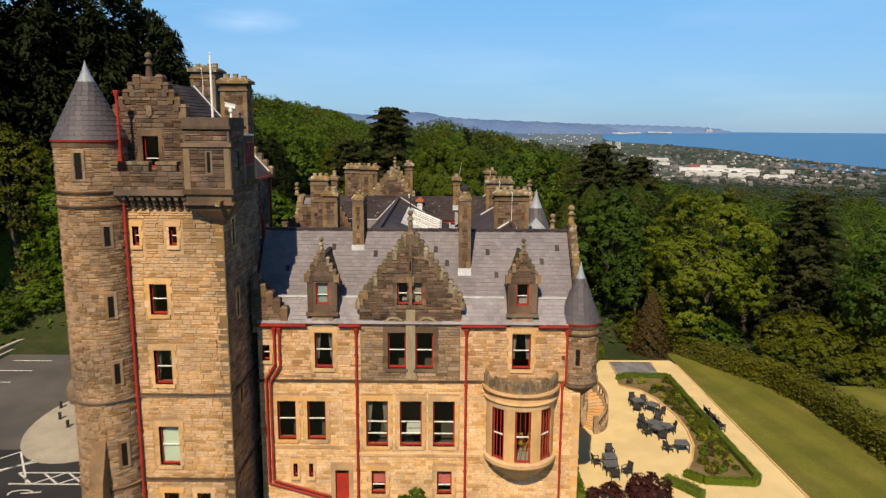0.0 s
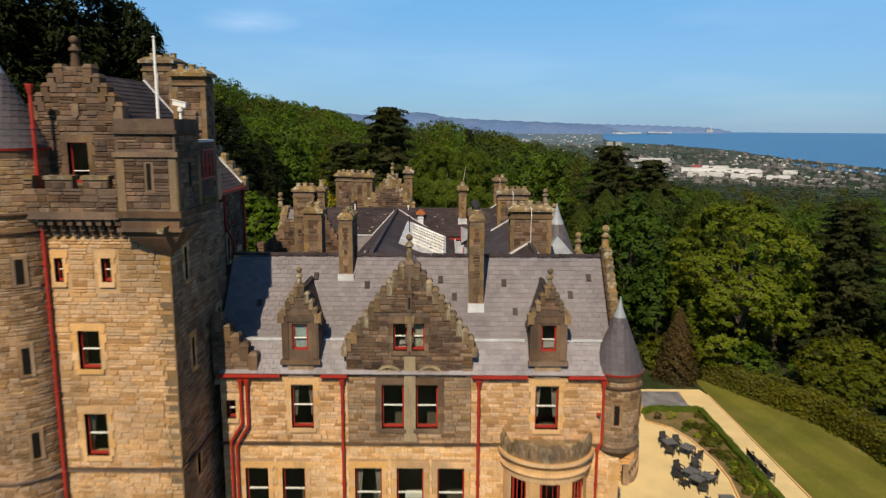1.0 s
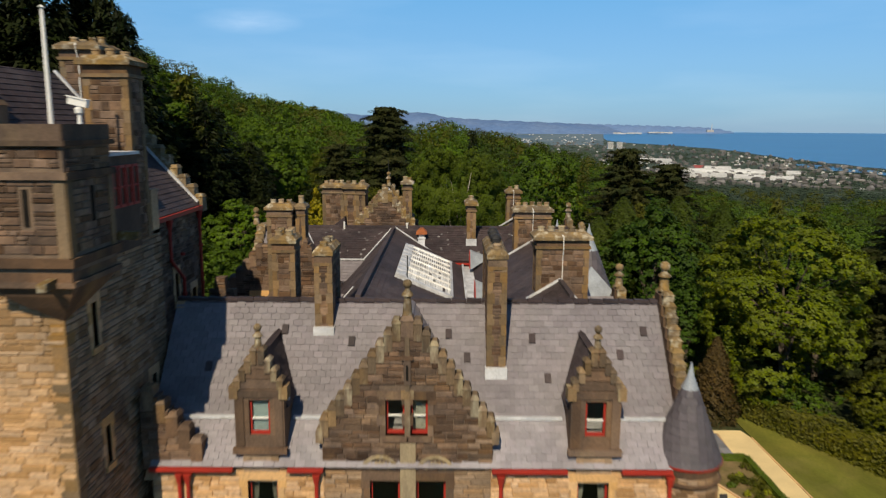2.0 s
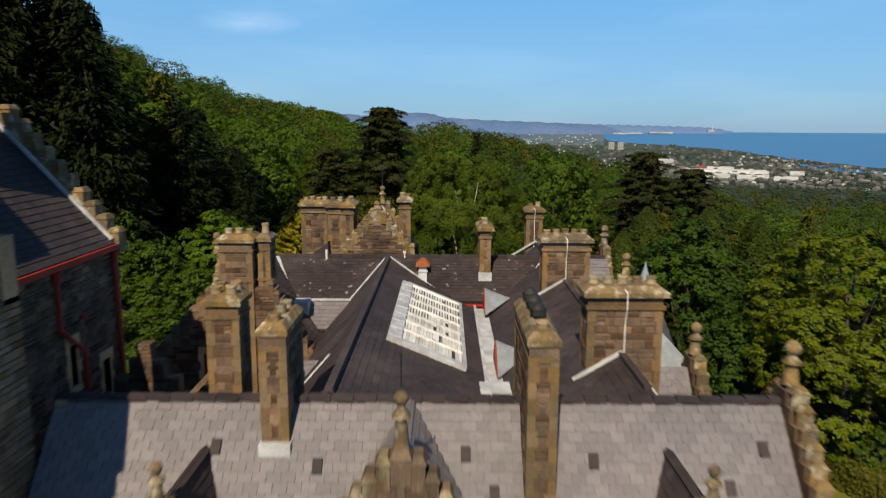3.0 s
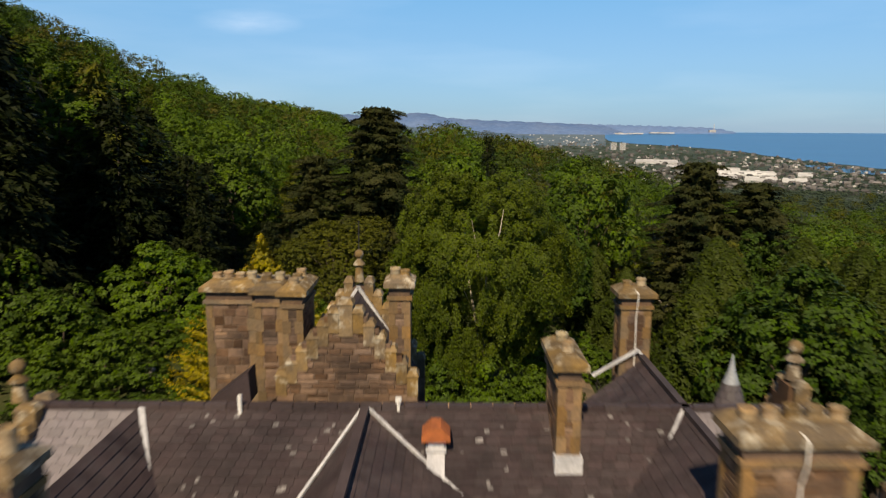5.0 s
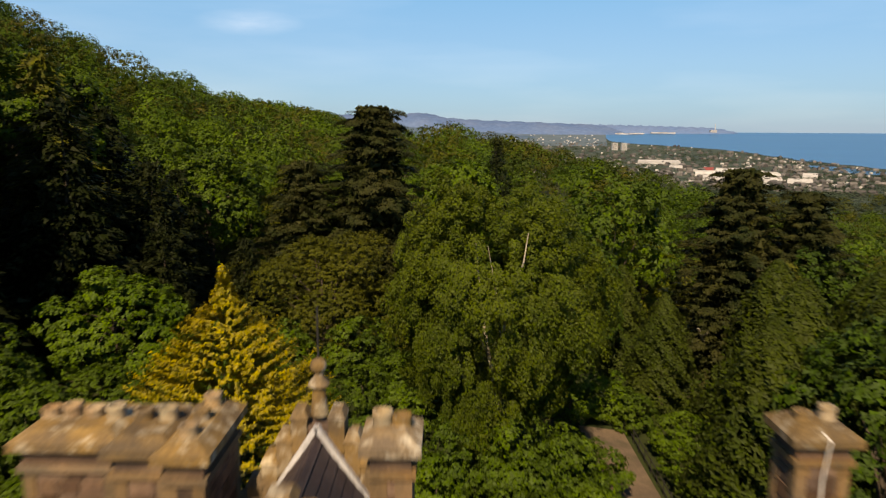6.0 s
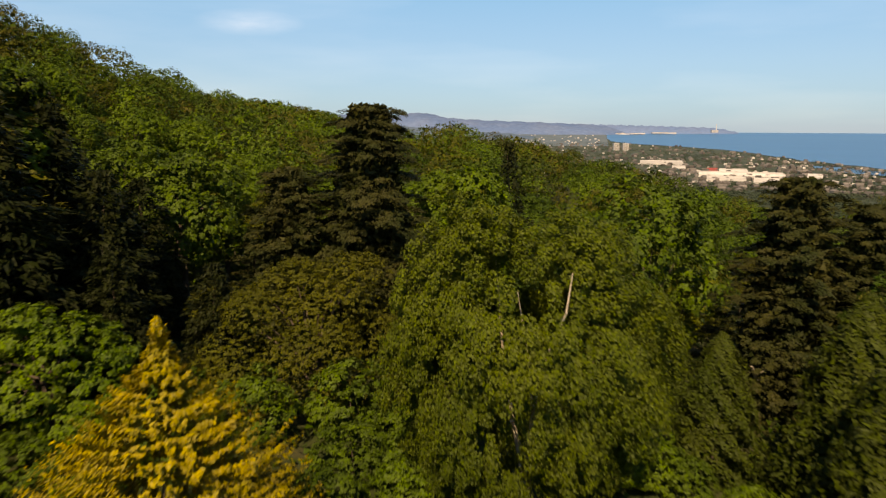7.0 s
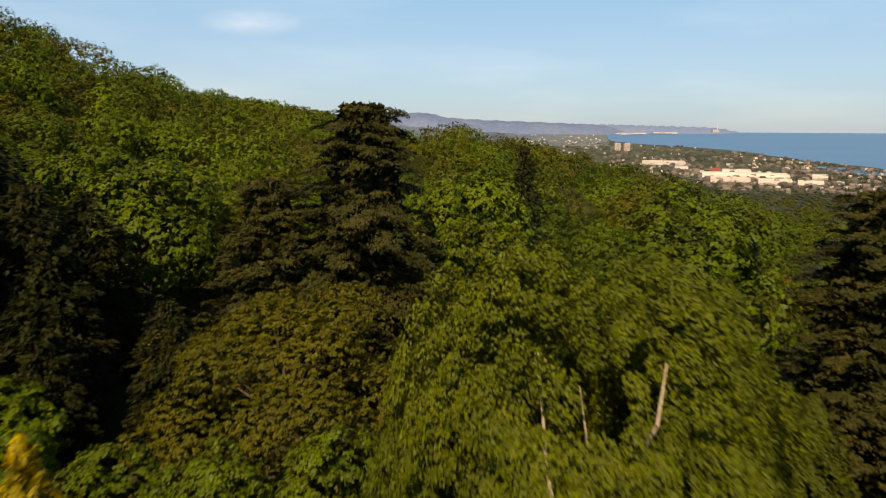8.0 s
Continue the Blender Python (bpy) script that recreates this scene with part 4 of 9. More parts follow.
# right range, ridge along y
roof("right_roof_west", [(4.4, 44.6, RZ), (1.0, 44.6, 16.55), (1.0, 61.2, 16.55), (4.4, 65.2, RZ)], M_DARKSLATE, darkslates, seed=15)
roof("right_roof_east", [(4.4, 44.6, RZ), (7.7, 44.6, 14.7), (7.7, 69.0, 14.7), (4.4, 69.0, RZ)], M_DARKSLATE, darkslates, seed=16)
roof("right_roof_far", [(4.4, 65.2, RZ), (1.2, 65.2, 16.0), (1.2, 69.4, 16.0), (4.4, 69.4, RZ)], M_DARKSLATE, darkslates, seed=17)
made("ridge_roll", lambda bm: beam(bm, (4.4, 45.2, RZ + 0.05), (4.4, 69.6, RZ + 0.05), 0.2, 0.14), M_DARKSLATE, castle)
flash((2.16, 61.9, 16.94), (4.32, 65.1, RZ + 0.05), 0.07, 0.06)
made("gutter", lambda bm: box(bm, -0.9, 1.0, 61.72, 61.86, 16.62, 16.74), M_RED, castle, "red cast-iron gutter")
# lead gutter between the centre and the right range
made("lead_gutter", lambda bm: (box(bm, 0.25, 1.05, 50.9, 62.0, 16.2, 16.5), box(bm, -0.75, 1.55, 49.5, 50.9, 16.3, 16.66), box(bm, 0.3, 0.42, 50.9, 62.0, 16.5, 16.7)), M_LEAD, castle, "pale lead box gutter")
made("lead_gutter", lambda bm: (box(bm, -7.4, -6.7, 47.0, 61.5, 15.3, 15.5)), M_LEAD, castle, "pale lead box gutter")
# small cross ranges towards the terrace
for yc in (51.0, 61.0):
    roof("side_roof_south", [(4.6, yc, 17.2), (7.7, yc, 17.2), (7.7, yc - 2.6, 14.2), (4.6, yc - 2.6, 14.2)], M_SLATE, slates, seed=20)
    roof("side_roof_north", [(4.6, yc, 17.2), (7.7, yc, 17.2), (7.7, yc + 2.6, 14.2), (4.6, yc + 2.6, 14.2)], M_SLATE, slates, seed=21)

made("lead_broach", lambda bm: (lambda b, t: [bm.faces.new((b[i], b[(i + 1) % 4], t)) for i in range(4)] + [bm.faces.new(b[::-1])])([bm.verts.new(p) for p in ((5.4, 51.3, 16.8), (8.05, 51.3, 16.8), (8.05, 54.2, 16.8), (5.4, 54.2, 16.8))], bm.verts.new((6.75, 52.9, 18.3))), M_GREYLEAD, castle, "lead-clad hipped roof beside the cone turret")


def skylight():
    """A large framed roof light of white glazing bars on the east slope."""
    o, ux, uy = Vector((-3.24, 51.4, 18.06)), Vector((0, 1, 0)), Vector((0.922, 0, -0.387))
    n = Vector((0.387, 0, 0.922))
    lng, wid = 9.5, 3.1
    q = lambda a, b, d: tuple(o + ux * a + uy * b + n * d)
    sl = made("skylight", lambda bm: prism(bm, [q(0, 0, -0.3), q(lng, 0, -0.3), q(lng, wid, -0.3), q(0, wid, -0.3)], n * 0.36), M_LEAD, castle, "large lead-framed skylight with white slatted panes")
    head = 0.52  # lead apron along the ridge side
    def kerb(bm):
        for a0, a1, b0, b1, up in ((0, lng, 0, head * 0.55, 0.07), (0, lng, head * 0.55, head, 0.11), (0, lng, wid - 0.14, wid, 0.11), (0, 0.34, head, wid - 0.14, 0.11), (lng - 0.2, lng, head, wid - 0.14, 0.11)):
            prism(bm, [q(a0, b0, 0.05), q(a1, b0, 0.05), q(a1, b1, 0.05), q(a0, b1, 0.05)], n * up)
    made("kerb", kerb, M_LEAD, sl)
    for k in range(9):
        a0 = 0.3 + k * 1.05
        made("lead_roll", lambda bm: pipe(bm, q(a0, 0.02, 0.13), q(a0, head, 0.17), 0.03, 6), M_LEAD, sl)
    rows, cols = 7, 18
    for i in range(rows):
        lo = 0.4 + (lng - 0.66) * i / rows
        hi = 0.4 + (lng - 0.66) * (i + 1) / rows - 0.05
        made("glazing_bar", lambda bm: prism(bm, [q(hi, head, 0.06), q(hi + 0.045, head, 0.06), q(hi + 0.045, wid - 0.14, 0.06), q(hi, wid - 0.14, 0.06)], n * 0.1), M_SKYL, sl)
        for j in range(cols):
            step = (wid - 0.18 - head) / cols
            b0 = head + 0.03 + step * j
            rnd = random.Random(i * 31 + j)
            # the far rows are louvred and let the dark sheet show, the near ones are nearly closed
            open_row = i >= 4 or (i == 3 and j < 7)
            b1 = b0 + step * (rnd.uniform(0.5, 0.72) if open_row else rnd.uniform(0.84, 0.95))
            t = rnd.uniform(0.03, 0.07)
            a0, a1 = lo, hi
            if rnd.random() < (0.16 if i > 1 else 0.05):
                a0 += rnd.uniform(0.2, 0.8) * (hi - lo)
            made("pane", lambda bm: prism(bm, [q(a0, b0, 0.03), q(a1, b0, 0.03), q(a1, b1, 0.03), q(a0, b1, 0.03)], n * t), M_SKYL, sl)
    # dark sheet in place of the unlit space under the slats
    made("void", lambda bm: prism(bm, [q(0.3, head, 0.055), q(lng - 0.2, head, 0.055), q(lng - 0.2, wid - 0.12, 0.055), q(0.3, wid - 0.12, 0.055)], n * 0.006), M_DARKSLATE, sl)


skylight()


# ---- chimneys ----
def chimney(x0, x1, y0, y1, z0, z1, pots=(2, 1), mat=M_DARKSTONE, pieces=None, quoin=M_QUOIN, cap=0.18, wide=0.09, strap=False, flash_z=None, pot_h=0.28, collar=None, tops="squat"):
    """A rubble stack with dressed corners, a moulded cap and short pots."""
    pieces = pieces if pieces is not None else dark
    zc = z1 - 0.62
    st = made("chimney", lambda bm: box(bm, x0, x1, y0, y1, z0, zc), M_DARKMORTAR, castle, "tall rubble-stone chimney stack")
    for put, a, b in ((flat((0, y0, 0), (1, 0, 0), (0, -1, 0)), x0, x1), (flat((0, y1, 0), (1, 0, 0), (0, 1, 0)), x0, x1),
                      (flat((x0, 0, 0), (0, 1, 0), (-1, 0, 0)), y0, y1), (flat((x1, 0, 0), (0, 1, 0), (1, 0, 0)), y0, y1)):
        q = min(0.2, (b - a) * 0.24)
        courses(pieces, put, [(z0, zc, a + q, b - q)], (), random.Random(int(100 * (x0 + y0 + a))), high=(0.2, 0.34), long=(0.25, 0.55), proud=0.025)
    for cx, sx in ((x0, 1), (x1, -1)):
        for cy, sy in ((y0, 1), (y1, -1)):
            z, k = z0, 0
            while z < zc - 0.05:
                e = min(z + 0.4, zc)
                a, b = (0.24, 0.17) if k % 2 else (0.17, 0.24)
                xa, xb = sorted((cx - sx * 0.03, cx + sx * min(a, (x1 - x0) * 0.4)))
                ya, yb = sorted((cy - sy * 0.03, cy + sy * min(b, (y1 - y0) * 0.4)))
                dressed("quoin", lambda bm: box(bm, xa, xb, ya, yb, z + 0.005, e - 0.005), quoin, st)
                z, k = e, k + 1
    w = wide
    def capping(bm):
        a = [(x0 - 2 * w, y0 - 2 * w), (x1 + 2 * w, y0 - 2 * w), (x1 + 2 * w, y1 + 2 * w), (x0 - 2 * w, y1 + 2 * w)]
        b = [(x0 + 0.08, y0 + 0.08), (x1 - 0.08, y0 + 0.08), (x1 - 0.08, y1 - 0.08), (x0 + 0.08, y1 - 0.08)]
        rings = [[bm.verts.new((*p, zz)) for p in q] for q, zz in ((a, zc + 0.4), (a, zc + 0.55), (b, zc + 0.55 + cap))]
        bm.faces.new(rings[0][::-1])
        bm.faces.new(rings[2])
        for lo, hi in zip(rings, rings[1:]):
            for i in range(4):
                bm.faces.new((lo[i], lo[(i + 1) % 4], hi[(i + 1) % 4], hi[i]))
    if collar:
        made("collar", lambda bm: box(bm, x0 - 0.06, x1 + 0.06, y0 - 0.06, y1 + 0.06, collar, collar + 0.12), M_QUOIN, st)
    made("cap_band", lambda bm: box(bm, x0 - w, x1 + w, y0 - w, y1 + w, zc, zc + 0.12), M_QUOIN, st)
    made("frieze", lambda bm: box(bm, x0 - 0.02, x1 + 0.02, y0 - 0.02, y1 + 0.02, zc + 0.12, zc + 0.4), M_DARKDRESS, st)
    made("cap", capping, M_LICHEN, st, "lichened stone cap")
    nx, ny = pots
    rnd = random.Random(int(10 * x0 + y0))
    for i in range(nx):
        for j in range(ny):
            px, py = x0 + (x1 - x0) * (i + 0.5) / nx, y0 + (y1 - y0) * (j + 0.5) / ny
            zz, hh, r = zc + 0.5 + cap * 0.8, pot_h * rnd.uniform(0.8, 1.25) * (1.7 if tops == "tall" else 1.0), 0.15
            if tops == "cowls" and j > 0:
                cowl(px, py, zz, st)
                continue
            made("pot", lambda bm: lathe(bm, [(r * 1.1, zz), (r, zz + hh * 0.75), (r * 1.15, zz + hh * 0.8), (r * 1.1, zz + hh), (r * 0.8, zz + hh), (r * 0.75, zz + hh * 0.6)], px, py, 10), M_POT if rnd.random() < 0.6 else M_LICHEN, st, smooth=True)
    if strap:
        xm = (x0 + x1) / 2
        line_z = [z0 + (zc + 0.55 - z0) * k / 9 for k in range(10)]
        line_p = [(xm + 0.018 * math.sin(3.1 * k + x0), y0 - (0.045 if z < zc else 2 * w + 0.02), z) for k, z in enumerate(line_z)] + [(xm - 0.06, y0 - 0.05, z1 + 0.03)]
        made("strap", lambda bm: tube(bm, line_p, 0.022), M_WHITE, st, "thin white lightning conductor")
    if flash_z:
        made("apron", lambda bm: box(bm, x0 - 0.08, x1 + 0.08, y0 - 0.2, y0 + 0.1, flash_z - 0.15, flash_z + 0.28), M_LEAD, st, "pale lead apron")
    return st


def cowl(x, y, z, parent):
    """A dark hooded metal cowl on a flue."""
    co = made("cowl", lambda bm: lathe(bm, [(0.12, z - 0.05), (0.12, z + 0.16), (0.2, z + 0.2), (0.22, z + 0.34), (0.14, z + 0.46), (0.03, z + 0.5)], x, y, 12), M_IRON, parent, "dark metal cowl", smooth=True)
    made("vane", lambda bm: beam(bm, (x, y - 0.24, z + 0.27), (x, y + 0.2, z + 0.27), 0.26, 0.16), M_IRON, co)


chimney(-5.72, -5.08, 43.7, 45.7, 15.8, 20.69, (1, 3), flash_z=17.42, wide=0.035)
chimney(0.84, 1.5, 42.6, 46.0, 15.3, 20.8, (1, 4), flash_z=16.2, wide=0.035, tops="cowls")
chimney(-8.1, -7.18, 46.92, 48.0, 14.0, 20.62, (2, 2), wide=0.06)
chimney(-10.66, -9.32, 56.4, 57.7, 9.0, 20.93, (3, 1), collar=19.0, wide=0.07)
chimney(-9.14, -8.66, 56.8, 57.7, 13.0, 20.93, (1, 1), collar=19.0, wide=0.06, tops="tall")
chimney(3.33, 5.62, 48.28, 49.4, 16.0, 20.62, (5, 1), strap=True)
chimney(3.38, 5.5, 59.1, 60.1, 16.5, 20.57, (5, 1), strap=True)
chimney(0.69, 1.22, 63.5, 65.4, 16.9, 20.45, (1, 2), flash_z=17.75)
chimney(3.85, 4.8, 70.2, 71.1, 13.0, 20.65, (2, 1), strap=True)
chimney(-9.7, -8.2, 68.95, 70.2, 12.0, 21.1, (4, 1))
chimney(-8.1, -7.25, 68.8, 70.3, 12.0, 21.05, (2, 1))
chimney(-7.2, -6.6, 68.6, 70.5, 12.0, 21.05, (1, 3))
chimney(-3.8, -3.2, 68.1, 68.9, 12.0, 21.45, (2, 1))
# roof pieces against the stacks
for yc in (48.25, 59.07, 70.1):
    flash((4.4, yc - 0.03, RZ + 0.12), (2.9, yc - 0.03, RZ - 0.8), 0.1, 0.1)
    flash((4.4, yc - 0.03, RZ + 0.12), (5.75, yc - 0.03, RZ - 1.5), 0.1, 0.1)


# ---- small roof dormers with red cheeks, vents ----
def lead_dormer(y0, y1, z0, z1):
    """A hooded roof hatch: its red front faces the gutter, its lead hood runs back into the slope."""
    x, ym, back = 0.8, (y0 + y1) / 2 + 0.15, 1.25
    def hood(bm):
        a, b, t, u = (bm.verts.new(p) for p in ((x, y0, z0), (x, y1, z0), (x, ym + 0.2, z1), (x, ym - 0.1, z1)))
        r = bm.verts.new((x + back, ym + 0.1, z1 - 0.5))
        for f in ((a, r, u), (u, r, t), (t, r, b), (a, u, t, b), (a, b, r)):
            bm.faces.new(f)
    dm = made("lead_dormer", hood, M_GREYLEAD, castle, "lead-clad dormer with red front")
    made("front", lambda bm: prism(bm, [(x - 0.05, y0 + 0.04, z0 + 0.05), (x - 0.05, y1 - 0.04, z0 + 0.05), (x - 0.05, ym + 0.22, z1 - 0.04), (x - 0.05, ym - 0.06, z1 - 0.04)], (0.04, 0, 0)), M_RED, dm)
    made("lead_roll", lambda bm: pipe(bm, (x - 0.02, ym - 0.1, z1), (x + back, ym + 0.1, z1 - 0.5), 0.035, 6), M_GREYLEAD, dm)


lead_dormer(51.4, 53.6, 16.6, 17.6)
lead_dormer(59.8, 61.6, 16.7, 17.75)
M_RUST = surface("rusty_iron", (0.42, 0.13, 0.045), (0.28, 0.09, 0.035), rough=0.8, scale=4, fine=20)
vent = made("roof_vent", lambda bm: (box(bm, -2.52, -2.12, 63.75, 64.1, 17.6, 18.28), box(bm, -2.58, -2.06, 63.68, 64.14, 17.98, 18.06)), M_LEAD, castle, "pale roof vent with rusty cowl")
made("cowl", lambda bm: prism(bm, [(-2.68, 63.6, 18.28), (-1.96, 63.6, 18.28), (-1.96, 63.6, 18.42), (-2.2, 63.6, 18.66), (-2.44, 63.6, 18.66), (-2.68, 63.6, 18.42)], (0, 0.66, 0)), M_RUST, vent, "rusty sheet-iron cowl")
made("apron", lambda bm: prism(bm, [(-2.55, 63.05, 17.53), (-2.1, 63.05, 17.53), (-2.1, 63.75, 17.91), (-2.55, 63.75, 17.91)], (0, -0.02, 0.04)), M_LEAD, vent)
made("vent_pipe", lambda bm: (pipe(bm, (-3.35, 65.1, 18.4), (-3.35, 65.1, 18.82), 0.05), pipe(bm, (-3.35, 65.1, 18.74), (-3.35, 65.1, 18.86), 0.09)), M_WHITE, castle, "short white vent pipe on the ridge")
made("vent_pipe", lambda bm: pipe(bm, (-7.6, 65.0, 18.3), (-7.6, 65.0, 18.95), 0.06), M_WHITE, castle, "white vent pipe by the big stack")
made("gablet", lambda bm: prism(bm, [(-8.9, 66.4, 18.2), (-7.7, 66.4, 18.2), (-7.75, 66.4, 19.1)], (0, 0.8, 0)), M_DARKSLATE, castle, "small dark slate gablet")
made("lead_hatch", lambda bm: box(bm, -8.7, -7.9, 60.9, 61.9, 16.0, 17.0), M_LEAD, castle, "pale lead hatch")


# ---- dormers of the front ----
def dormer(xc):
    w = 0.86
    s0, s1 = xc - w, xc + w
    hole = (xc - 0.36, xc + 0.36, 14.7, 16.0)
    v, f = backing(front, [(14.1, 16.4, s0, s1)], [hole], 0.4)
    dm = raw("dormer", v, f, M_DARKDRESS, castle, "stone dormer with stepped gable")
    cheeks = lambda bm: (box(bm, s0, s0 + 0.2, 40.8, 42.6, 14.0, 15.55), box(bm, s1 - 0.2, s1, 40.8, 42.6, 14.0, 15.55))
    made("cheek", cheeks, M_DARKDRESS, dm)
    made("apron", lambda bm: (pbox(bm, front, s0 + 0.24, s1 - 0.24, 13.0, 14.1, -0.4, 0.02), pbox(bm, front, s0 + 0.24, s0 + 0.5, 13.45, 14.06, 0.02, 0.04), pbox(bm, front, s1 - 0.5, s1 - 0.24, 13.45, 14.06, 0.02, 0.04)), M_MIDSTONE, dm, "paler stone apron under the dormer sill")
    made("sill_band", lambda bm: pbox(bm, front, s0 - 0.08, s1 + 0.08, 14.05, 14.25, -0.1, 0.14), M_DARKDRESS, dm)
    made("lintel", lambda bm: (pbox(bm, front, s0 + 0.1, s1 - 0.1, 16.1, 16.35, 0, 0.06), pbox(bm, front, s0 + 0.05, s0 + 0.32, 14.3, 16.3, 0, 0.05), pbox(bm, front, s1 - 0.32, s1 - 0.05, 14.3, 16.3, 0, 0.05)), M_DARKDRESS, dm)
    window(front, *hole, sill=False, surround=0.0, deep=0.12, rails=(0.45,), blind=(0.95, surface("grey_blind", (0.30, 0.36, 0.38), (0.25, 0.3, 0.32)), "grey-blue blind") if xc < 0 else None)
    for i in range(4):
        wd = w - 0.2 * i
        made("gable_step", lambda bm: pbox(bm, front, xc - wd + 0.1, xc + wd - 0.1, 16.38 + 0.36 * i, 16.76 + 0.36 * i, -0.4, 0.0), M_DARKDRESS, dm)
        for sx in (-1, 1):
            made("crow_step", lambda bm: steps(bm, front, [(xc + sx * (wd - 0.12), 16.38 + 0.3 * i, 16.7 + 0.36 * i, 0.22)], 0.42, cap=0.1), M_CROW, dm)
    for sx in (-1, 1):
        made("kneeler", lambda bm: pbox(bm, front, xc + sx * w - 0.15, xc + sx * w + 0.15, 16.05, 16.5, -0.4, 0.1), M_CROW, dm)
        # dark slate here paints in the shade of the steep dormer slopes
        roof("dormer_roof", [(xc + sx * 0.92, 40.75, 15.6), (xc, 40.75, 17.6), (xc, 43.8, 17.6), (xc + sx * 0.92, 42.05, 15.6)], M_DARKSLATE, darkslates, seed=30)
        flash((xc + sx * 0.05, 40.98, 17.72), (xc + sx * 0.92, 40.98, 15.8), 0.1, 0.06)
    finial(xc, 40.6, 17.75, 0.95, 0.13)


dormer(-7.15)
dormer(4.5)


# ---- eaves gutters and down-pipes ----
def gutter(a, b):
    made("gutter", lambda bm: (box(bm, a, b, 40.1, 40.3, 13.46, 13.58), box(bm, a, b, 40.18, 40.4, 13.4, 13.46)), M_RED, castle, "red cast-iron gutter")


for a, b in ((-11.0, -8.1), (-6.2, -4.95), (0.93, 3.55), (5.45, 7.2)):
    gutter(a, b)


def downpipe(pts, r=0.07):
    def fn(bm):
        for p, q in zip(pts, pts[1:]):
            pipe(bm, p, q, r)
        for p in pts[1:-1]:
            bmesh.ops.create_uvsphere(bm, u_segments=8, v_segments=6, radius=r * 1.1, matrix=Matrix.Translation(p))
        p, q = Vector(pts[0]), Vector(pts[-1])
        if abs(p.x - q.x) < 0.5:
            z = p.z - 1.6
            while z > q.z + 0.5:
                pipe(bm, (q.x, q.y, z - 0.06), (q.x, q.y, z + 0.06), r * 1.45)
                z -= 1.8
    dp = made("downpipe", fn, M_RED, castle, "red cast-iron down-pipe", smooth=True)
    made("hopper", lambda bm: lathe(bm, [(r, pts[0][2] - 0.35), (r * 1.3, pts[0][2] - 0.3), (r * 2.2, pts[0][2]), (r * 2.2, pts[0][2] + 0.06)], pts[0][0], pts[0][1], 8), M_RED, dp)


for x in (-5.2, 1.25):
    downpipe([(x, 40.22, 13.3), (x, 40.22, T)])
downpipe([(7.15, 40.22, 13.3), (7.15, 40.22, 10.3), (6.95, 40.22, 9.9), (6.95, 40.22, T)])
downpipe([(-10.0, 40.22, 13.3), (-10.0, 40.22, 11.1), (-10.55, 40.22, 10.2), (-10.55, 40.22, 3.6), (-7.0, 40.2, 2.6), (-7.0, 40.2, T)])
downpipe([(-9.7, 40.2, 13.3), (-9.7, 40.2, 11.0), (-10.3, 40.2, 10.0), (-10.3, 40.2, 3.8), (-6.9, 40.2, 2.8)])


# ---- half gable beside the tower ----
half = [(13.4, 14.1, -11.3, -9.35), (14.1, 14.6, -11.3, -9.6), (14.6, 15.1, -11.3, -9.95), (15.1, 15.6, -11.3, -10.3), (15.6, 16.1, -11.3, -10.65)]
v, f = backing(front, half, [], 0.5)
raw("half_gable", v, f, M_DARKMORTAR, castle)
courses(dark, front, half, (), random.Random(9))
crow(front, -9.2, -11.2, 13.95, 16.3, 5, mat=M_DARKDRESS, thick=0.5)
made("end_wall_top", lambda bm: prism(bm, [(-11.3, 40.4, 13.0), (-11.3, 48.4, 13.0), (-11.3, 44.5, 18.6)], (0.3, 0, 0)), M_MORTAR, castle)


